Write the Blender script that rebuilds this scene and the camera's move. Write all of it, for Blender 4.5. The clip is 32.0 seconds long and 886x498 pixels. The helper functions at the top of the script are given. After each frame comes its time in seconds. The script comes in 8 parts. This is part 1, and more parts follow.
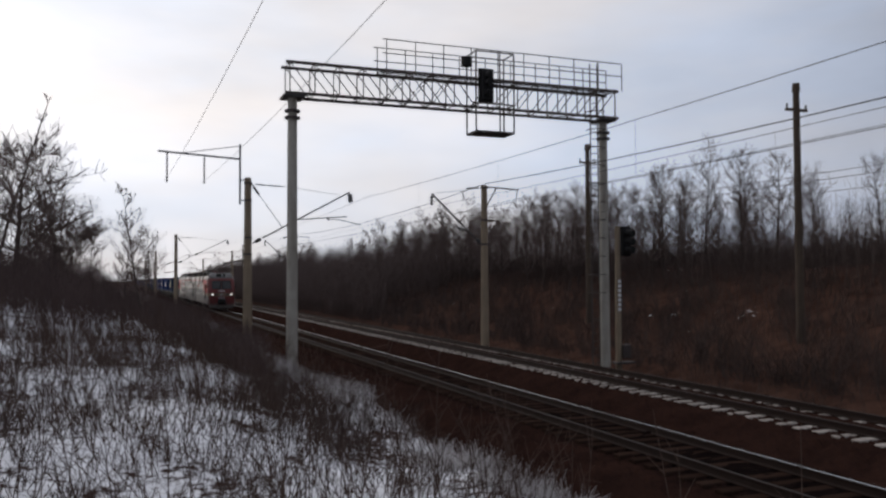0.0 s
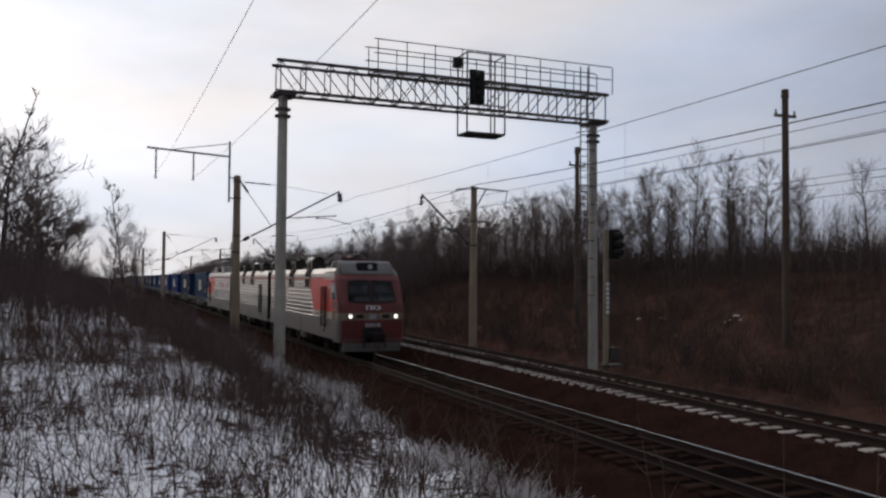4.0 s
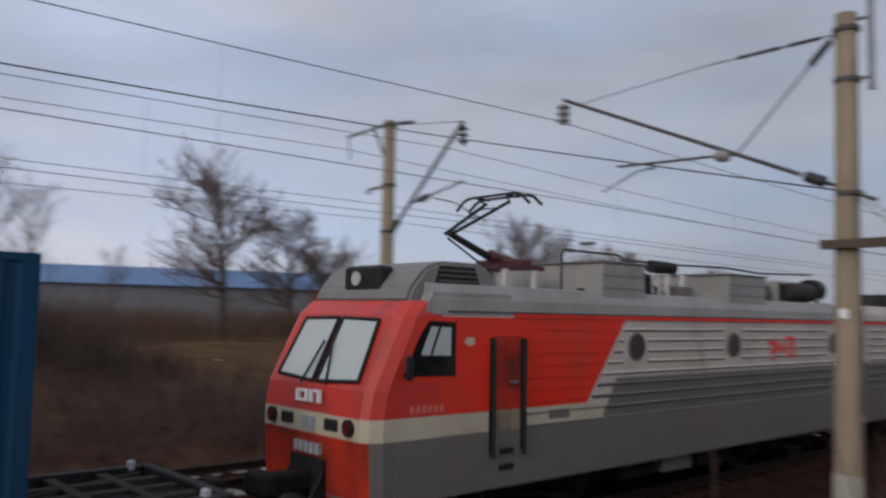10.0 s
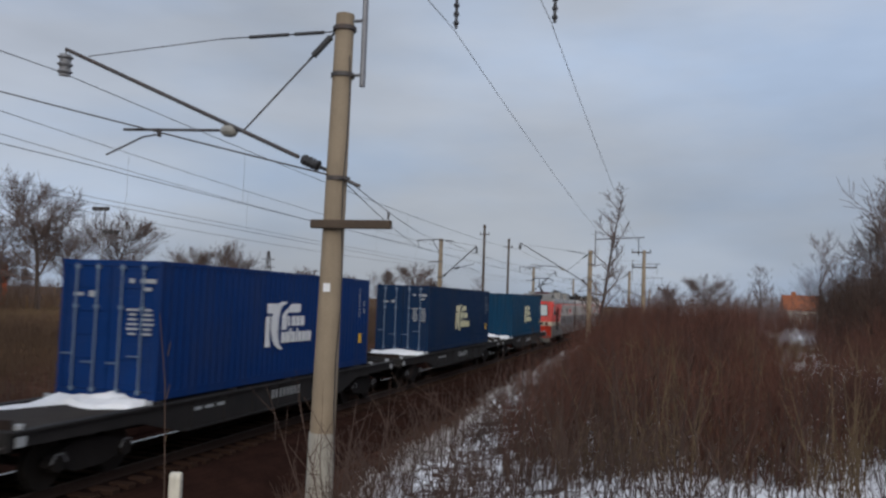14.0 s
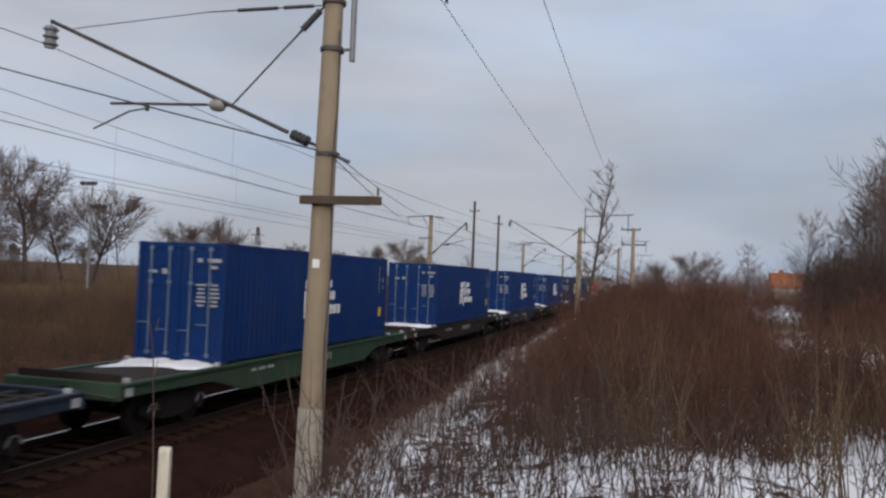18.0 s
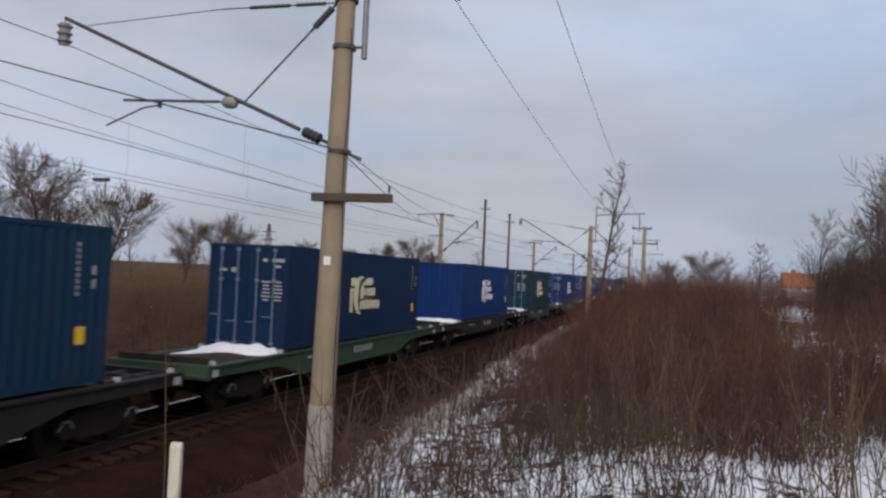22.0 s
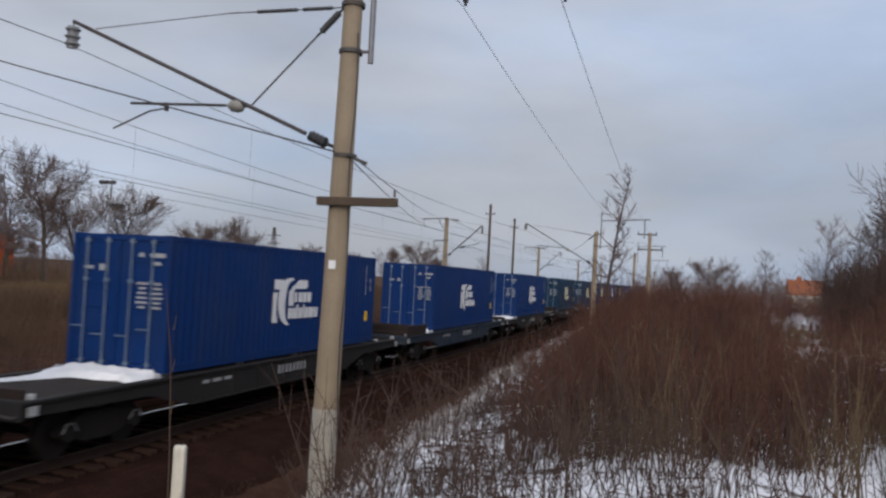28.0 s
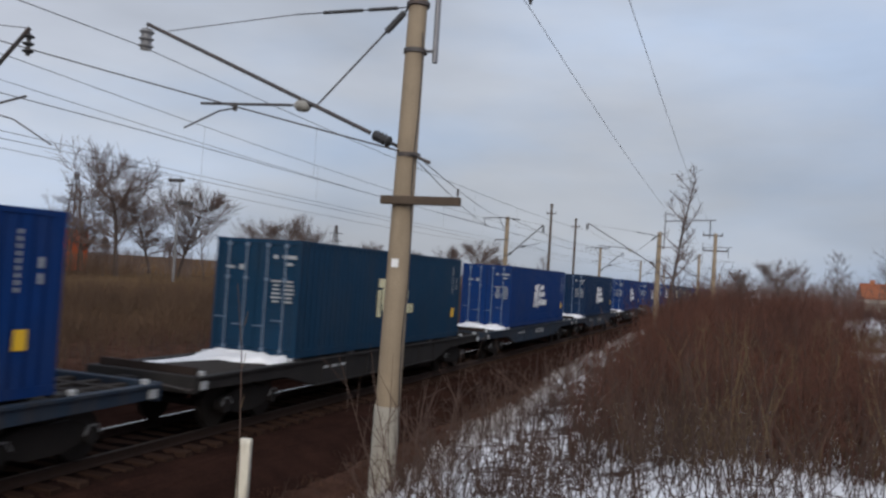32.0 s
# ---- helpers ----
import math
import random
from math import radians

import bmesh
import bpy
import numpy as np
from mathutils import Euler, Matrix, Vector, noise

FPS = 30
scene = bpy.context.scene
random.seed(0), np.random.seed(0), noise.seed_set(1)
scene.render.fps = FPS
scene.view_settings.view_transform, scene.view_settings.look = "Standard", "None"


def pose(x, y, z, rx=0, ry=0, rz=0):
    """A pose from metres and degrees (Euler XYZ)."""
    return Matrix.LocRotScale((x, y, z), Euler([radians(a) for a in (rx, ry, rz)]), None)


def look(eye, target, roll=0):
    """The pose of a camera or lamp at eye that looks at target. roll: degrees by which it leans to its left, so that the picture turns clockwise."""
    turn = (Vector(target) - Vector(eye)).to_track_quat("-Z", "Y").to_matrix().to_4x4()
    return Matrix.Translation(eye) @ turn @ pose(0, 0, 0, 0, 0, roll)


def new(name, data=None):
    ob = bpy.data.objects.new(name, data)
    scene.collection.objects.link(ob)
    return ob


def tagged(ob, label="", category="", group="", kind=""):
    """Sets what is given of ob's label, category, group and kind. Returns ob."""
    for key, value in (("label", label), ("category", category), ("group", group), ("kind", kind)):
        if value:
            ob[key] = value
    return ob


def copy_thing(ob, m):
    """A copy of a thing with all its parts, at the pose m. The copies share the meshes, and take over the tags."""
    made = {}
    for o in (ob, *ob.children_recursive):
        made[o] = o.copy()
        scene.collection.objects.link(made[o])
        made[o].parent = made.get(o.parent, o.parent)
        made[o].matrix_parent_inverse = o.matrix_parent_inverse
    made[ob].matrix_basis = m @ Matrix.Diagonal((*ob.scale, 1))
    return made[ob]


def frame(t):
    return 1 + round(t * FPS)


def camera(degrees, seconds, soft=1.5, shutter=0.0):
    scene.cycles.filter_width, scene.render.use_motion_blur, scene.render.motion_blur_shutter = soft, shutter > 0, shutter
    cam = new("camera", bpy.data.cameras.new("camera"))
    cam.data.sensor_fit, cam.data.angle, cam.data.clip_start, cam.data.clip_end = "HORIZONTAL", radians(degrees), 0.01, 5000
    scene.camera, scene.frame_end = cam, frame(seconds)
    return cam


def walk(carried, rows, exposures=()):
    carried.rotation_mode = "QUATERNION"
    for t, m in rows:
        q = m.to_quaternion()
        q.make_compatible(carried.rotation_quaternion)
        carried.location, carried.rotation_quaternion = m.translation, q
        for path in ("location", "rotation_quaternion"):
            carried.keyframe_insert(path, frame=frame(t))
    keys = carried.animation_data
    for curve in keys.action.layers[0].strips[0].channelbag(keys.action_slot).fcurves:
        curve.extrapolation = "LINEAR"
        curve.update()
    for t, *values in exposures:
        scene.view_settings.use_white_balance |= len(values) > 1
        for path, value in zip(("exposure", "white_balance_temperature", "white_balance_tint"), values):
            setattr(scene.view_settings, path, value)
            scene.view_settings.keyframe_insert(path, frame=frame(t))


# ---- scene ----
# ---------------------------------------------------------------- camera
EYE_Z = 3.59
cam = camera(56.6, 32.0, soft=2.5, shutter=0.25)
ROT = [
    (0, -21.48, 2.10, 0.27), (0.5, -21.54, 1.45, 0.24), (1, -21.71, 1.83, 0.12), (1.5, -21.93, 1.90, 0.08), (2, -22.04, 2.12, 0.01), (2.5, -21.97, 2.28, -0.15),
    (3, -22.47, 1.81, -0.57), (3.5, -22.33, 2.11, -0.39), (5.5, -22.10, 2.24, -0.86), (6, -22.32, 2.02, -1.04), (6.5, -22.50, 1.91, -1.28),
    (7, -24.29, 1.67, -1.64), (7.5, -27.10, 1.98, -2.54), (8, -30.78, 1.48, -2.91), (8.4, -41.23, 2.22, -3.29), (8.5, -43.63, 2.64, -3.20),
    (8.8, -52.10, 3.18, -2.50), (9, -62.34, 2.61, -0.97), (9.2, -75.30, 3.14, -0.71), (9.4, -89.70, 4.22, -0.07), (9.5, -97.40, 4.80, 0.73),
    (9.6, -105.90, 5.78, 0.76), (9.8, -121.10, 5.19, -0.17), (10, -131.92, 4.59, -1.13), (10.2, -143.35, 2.11, -0.95), (10.5, -150.80, 2.18, -1.46),
    (11, -158.97, 4.50, -1.40), (11.5, -165.31, 3.30, -0.62), (12, -166.60, 2.67, 0.01), (12.5, -167.56, 1.82, 0.03), (13, -167.47, 0.93, -1.19),
    (13.5, -166.09, 3.41, -1.65), (14, -164.49, 3.56, -2.04), (14.5, -164.66, 3.76, -1.70), (16.5, -165.03, 1.58, -2.07), (17, -164.94, 1.55, -2.00),
    (17.5, -165.18, 1.59, -2.12), (18, -165.20, 1.95, -2.27), (18.5, -165.70, 2.33, -2.07), (19, -165.67, 2.26, -2.10), (19.5, -165.17, 1.93, -1.98),
    (20, -164.83, 1.68, -2.09), (20.5, -164.74, 1.62, -2.25), (21, -164.69, 1.59, -2.45), (21.5, -164.96, 1.51, -2.51), (22, -164.48, 1.77, -2.60),
    (22.5, -164.13, 1.87, -2.56), (23, -164.42, 1.64, -2.65), (23.5, -164.57, 1.34, -2.84), (24, -164.23, 2.19, -3.14), (24.5, -163.72, 2.85, -3.25),
    (25, -163.44, 3.10, -3.06), (25.5, -163.89, 2.58, -2.88), (27.5, -164.07, 2.10, -3.18), (28, -164.16, 2.08, -2.99), (28.5, -164.00, 2.12, -3.04),
    (29, -163.98, 2.10, -2.99), (29.5, -163.60, 1.83, -3.21), (30, -163.60, 1.69, -3.18), (30.5, -163.39, 1.60, -3.24), (31, -162.90, 1.81, -3.44),
    (31.5, -162.56, 1.70, -3.52), (32, -160.01, 1.77, -3.65)]
ARM = 0.6  # the camera is held at arm's length and swings round its holder
walk(cam, [(t, pose(-ARM * (math.sin(radians(y)) + 0.3), ARM * math.cos(radians(y)), EYE_Z, 90 + p, r, y)) for t, y, p, r in ROT],
     exposures=[(0, -0.7, 6550, 11), (5.5, -0.74, 6550, 11), (6.5, -0.78, 6550, 11), (8.0, -0.57, 6550, 11), (8.4, -0.34, 6600, 12), (8.8, -0.20, 6600, 12), (9.4, 0.08, 6750, 15), (9.6, -0.08, 6500, 12), (9.8, -0.24, 6350, 11), (10.0, -0.34, 6350, 11), (10.4, 0.06, 6400, 11),
                (11, -0.16, 6350, 10), (12, -0.16, 6680, 10), (13, 0.08, 6640, 10), (14, -0.20, 6300, 8), (17, -0.04, 6680, 11), (19, -0.06, 6480, 9.5), (21, -0.02, 6500, 10), (24, -0.05, 6560, 10.5),
                (25, -0.22, 6250, 8), (28.5, -0.06, 6550, 11), (29, -0.06, 6700, 12), (30, -0.04, 6900, 14), (31, -0.02, 6550, 11), (32, -0.02, 6420, 9)])

# ---------------------------------------------------------------- sky and sun
SUN_EL, SUN_AZ = 20.0, 14.0
SUN_DIR = (-math.sin(radians(SUN_AZ)) * math.cos(radians(SUN_EL)), math.cos(radians(SUN_AZ)) * math.cos(radians(SUN_EL)), math.sin(radians(SUN_EL)))


def make_world():
    w = bpy.data.worlds.new("sky")
    scene.world = w
    w.use_nodes = True
    nt = w.node_tree
    nt.nodes.clear()
    N, L = nt.nodes.new, nt.links.new
    out, bg = N("ShaderNodeOutputWorld"), N("ShaderNodeBackground")
    sky = N("ShaderNodeTexSky")
    sky.sky_type, sky.sun_disc = "NISHITA", False
    sky.sun_elevation, sky.sun_rotation = radians(SUN_EL), radians(-SUN_AZ)
    sky.dust_density = 2.0
    sk = N("ShaderNodeVectorMath")
    sk.operation = "SCALE"
    sk.inputs["Scale"].default_value = 0.07
    L(sky.outputs[0], sk.inputs[0])
    tc = N("ShaderNodeTexCoord")
    # thin cloud cover, brighter towards the hidden sun
    dot = N("ShaderNodeVectorMath")
    dot.operation = "DOT_PRODUCT"
    dot.inputs[1].default_value = SUN_DIR
    L(tc.outputs["Generated"], dot.inputs[0])
    glow = N("ShaderNodeValToRGB")
    cr = glow.color_ramp
    cr.elements[0].position, cr.elements[0].color = 0.0, (0.43, 0.475, 0.545, 1)
    cr.elements[1].position, cr.elements[1].color = 1.0, (1.50, 1.50, 1.54, 1)
    for pos, col in ((0.05, (0.452, 0.50, 0.58, 1)), (0.13, (0.52, 0.585, 0.70, 1)), (0.25, (0.64, 0.69, 0.81, 1)), (0.45, (0.80, 0.83, 0.93, 1)), (0.60, (0.83, 0.865, 0.97, 1)), (0.74, (0.79, 0.84, 0.955, 1)), (0.86, (0.98, 1.02, 1.11, 1)), (0.94, (1.34, 1.35, 1.40, 1))):
        e = cr.elements.new(pos)
        e.color = col
    mr = N("ShaderNodeMapRange")
    mr.inputs["From Min"].default_value, mr.inputs["From Max"].default_value = -1, 1
    L(dot.outputs["Value"], mr.inputs[0])
    L(mr.outputs[0], glow.inputs[0])
    mp = N("ShaderNodeMapping")
    mp.inputs["Scale"].default_value = (1.0, 1.0, 3.2)
    L(tc.outputs["Generated"], mp.inputs[0])
    nz = N("ShaderNodeTexNoise")
    nz.inputs["Scale"].default_value, nz.inputs["Detail"].default_value = 1.7, 6
    nz.inputs["Roughness"].default_value = 0.5
    L(mp.outputs[0], nz.inputs[0])
    cl = N("ShaderNodeMapRange")
    cl.inputs["From Min"].default_value, cl.inputs["From Max"].default_value = 0.3, 0.7
    cl.inputs["To Min"].default_value, cl.inputs["To Max"].default_value = 0.74, 1.18
    L(nz.outputs[0], cl.inputs[0])
    cm = N("ShaderNodeVectorMath")
    cm.operation = "SCALE"
    L(glow.outputs[0], cm.inputs[0])
    L(cl.outputs[0], cm.inputs["Scale"])
    # bluer gaps between whiter veils
    n2 = N("ShaderNodeTexNoise")
    n2.inputs["Scale"].default_value, n2.inputs["Detail"].default_value = 2.6, 5
    L(mp.outputs[0], n2.inputs[0])
    tint = N("ShaderNodeValToRGB")
    tr = tint.color_ramp
    tr.elements[0].position, tr.elements[0].color = 0.36, (0.92, 0.985, 1.08, 1)
    tr.elements[1].position, tr.elements[1].color = 0.64, (1.06, 1.015, 0.98, 1)
    L(n2.outputs[0], tint.inputs[0])
    tm = N("ShaderNodeVectorMath")
    tm.operation = "MULTIPLY"
    L(cm.outputs[0], tm.inputs[0])
    L(tint.outputs[0], tm.inputs[1])
    mix = N("ShaderNodeMix")
    mix.data_type = "RGBA"
    mix.inputs[0].default_value = 0.95
    L(sk.outputs[0], mix.inputs[6])
    L(tm.outputs[0], mix.inputs[7])
    L(mix.outputs[2], bg.inputs[0])
    bg.inputs[1].default_value = 1.0
    L(bg.outputs[0], out.inputs[0])


make_world()
sun = new("sun", bpy.data.lights.new("sun", "SUN"))
sun.data.energy, sun.data.angle, sun.data.color = 1.25, radians(14), (1.0, 0.91, 0.80)
sun.matrix_world = look((0, 0, 0), tuple(-c for c in SUN_DIR))

# ---------------------------------------------------------------- materials


def mat(name, c1, c2=None, scale=3.0, rough=0.7, metal=0.0, bump=0.0, fine=40.0, amount=0.5, vary=0.0, dirt=None, dirt_amount=0.0, dirt_scale=(1.6, 1.6, 0.35)):
    """Two colours mixed by a coarse and a fine noise, with relief; vary: shifts by object; dirt: a third colour in streaks."""
    m = bpy.data.materials.new(name)
    m.use_nodes = True
    nt = m.node_tree
    b = nt.nodes["Principled BSDF"]
    N, L = nt.nodes.new, nt.links.new
    b.inputs["Roughness"].default_value, b.inputs["Metallic"].default_value = rough, metal
    b.inputs["Specular IOR Level"].default_value = 0.5 if rough < 0.6 else 0.12
    tc = N("ShaderNodeTexCoord")
    n1, n2 = N("ShaderNodeTexNoise"), N("ShaderNodeTexNoise")
    for n, s, d in ((n1, scale, 5), (n2, fine, 3)):
        n.inputs["Scale"].default_value, n.inputs["Detail"].default_value = s, d
        L(tc.outputs["Object"], n.inputs[0])
    a = N("ShaderNodeMath")
    a.operation = "MULTIPLY_ADD"
    a.inputs[1].default_value = 0.4
    L(n2.outputs[0], a.inputs[0])
    h = N("ShaderNodeMath")
    h.operation = "MULTIPLY"
    h.inputs[1].default_value = 0.6
    L(n1.outputs[0], h.inputs[0])
    L(h.outputs[0], a.inputs[2])
    r = N("ShaderNodeMapRange")
    r.inputs["From Min"].default_value, r.inputs["From Max"].default_value = 0.5 - amount / 2, 0.5 + amount / 2
    L(a.outputs[0], r.inputs[0])
    mx = N("ShaderNodeMix")
    mx.data_type = "RGBA"
    mx.inputs[6].default_value, mx.inputs[7].default_value = (*c1, 1), (*(c2 or c1), 1)
    L(r.outputs[0], mx.inputs[0])
    col = mx.outputs[2]
    if dirt:
        mp = N("ShaderNodeMapping")
        mp.inputs["Scale"].default_value = dirt_scale
        L(tc.outputs["Object"], mp.inputs[0])
        n3 = N("ShaderNodeTexNoise")
        n3.inputs["Scale"].default_value, n3.inputs["Detail"].default_value = 2.0, 6
        L(mp.outputs[0], n3.inputs[0])
        r3 = N("ShaderNodeMapRange")
        r3.inputs["From Min"].default_value, r3.inputs["From Max"].default_value = 0.45, 0.75
        r3.inputs["To Max"].default_value = dirt_amount
        L(n3.outputs[0], r3.inputs[0])
        m3 = N("ShaderNodeMix")
        m3.data_type = "RGBA"
        m3.inputs[7].default_value = (*dirt, 1)
        L(r3.outputs[0], m3.inputs[0])
        L(col, m3.inputs[6])
        col = m3.outputs[2]
    if vary:
        oi, hs = N("ShaderNodeObjectInfo"), N("ShaderNodeHueSaturation")
        v = N("ShaderNodeMapRange")
        v.inputs["To Min"].default_value, v.inputs["To Max"].default_value = 1 - vary, 1 + vary
        L(oi.outputs["Random"], v.inputs[0])
        L(v.outputs[0], hs.inputs["Value"])
        L(col, hs.inputs["Color"])
        col = hs.outputs[0]
    L(col, b.inputs["Base Color"])
    if bump:
        bp = N("ShaderNodeBump")
        bp.inputs["Strength"].default_value, bp.inputs["Distance"].default_value = 0.6, bump
        L(a.outputs[0], bp.inputs["Height"])
        L(bp.outputs[0], b.inputs["Normal"])
    return m


def glow_mat(name, color, strength):
    m = bpy.data.materials.new(name)
    m.use_nodes = True
    b = m.node_tree.nodes["Principled BSDF"]
    b.inputs["Base Color"].default_value = (*color, 1)
    b.inputs["Emission Color"].default_value = (*color, 1)
    b.inputs["Emission Strength"].default_value = strength
    return m


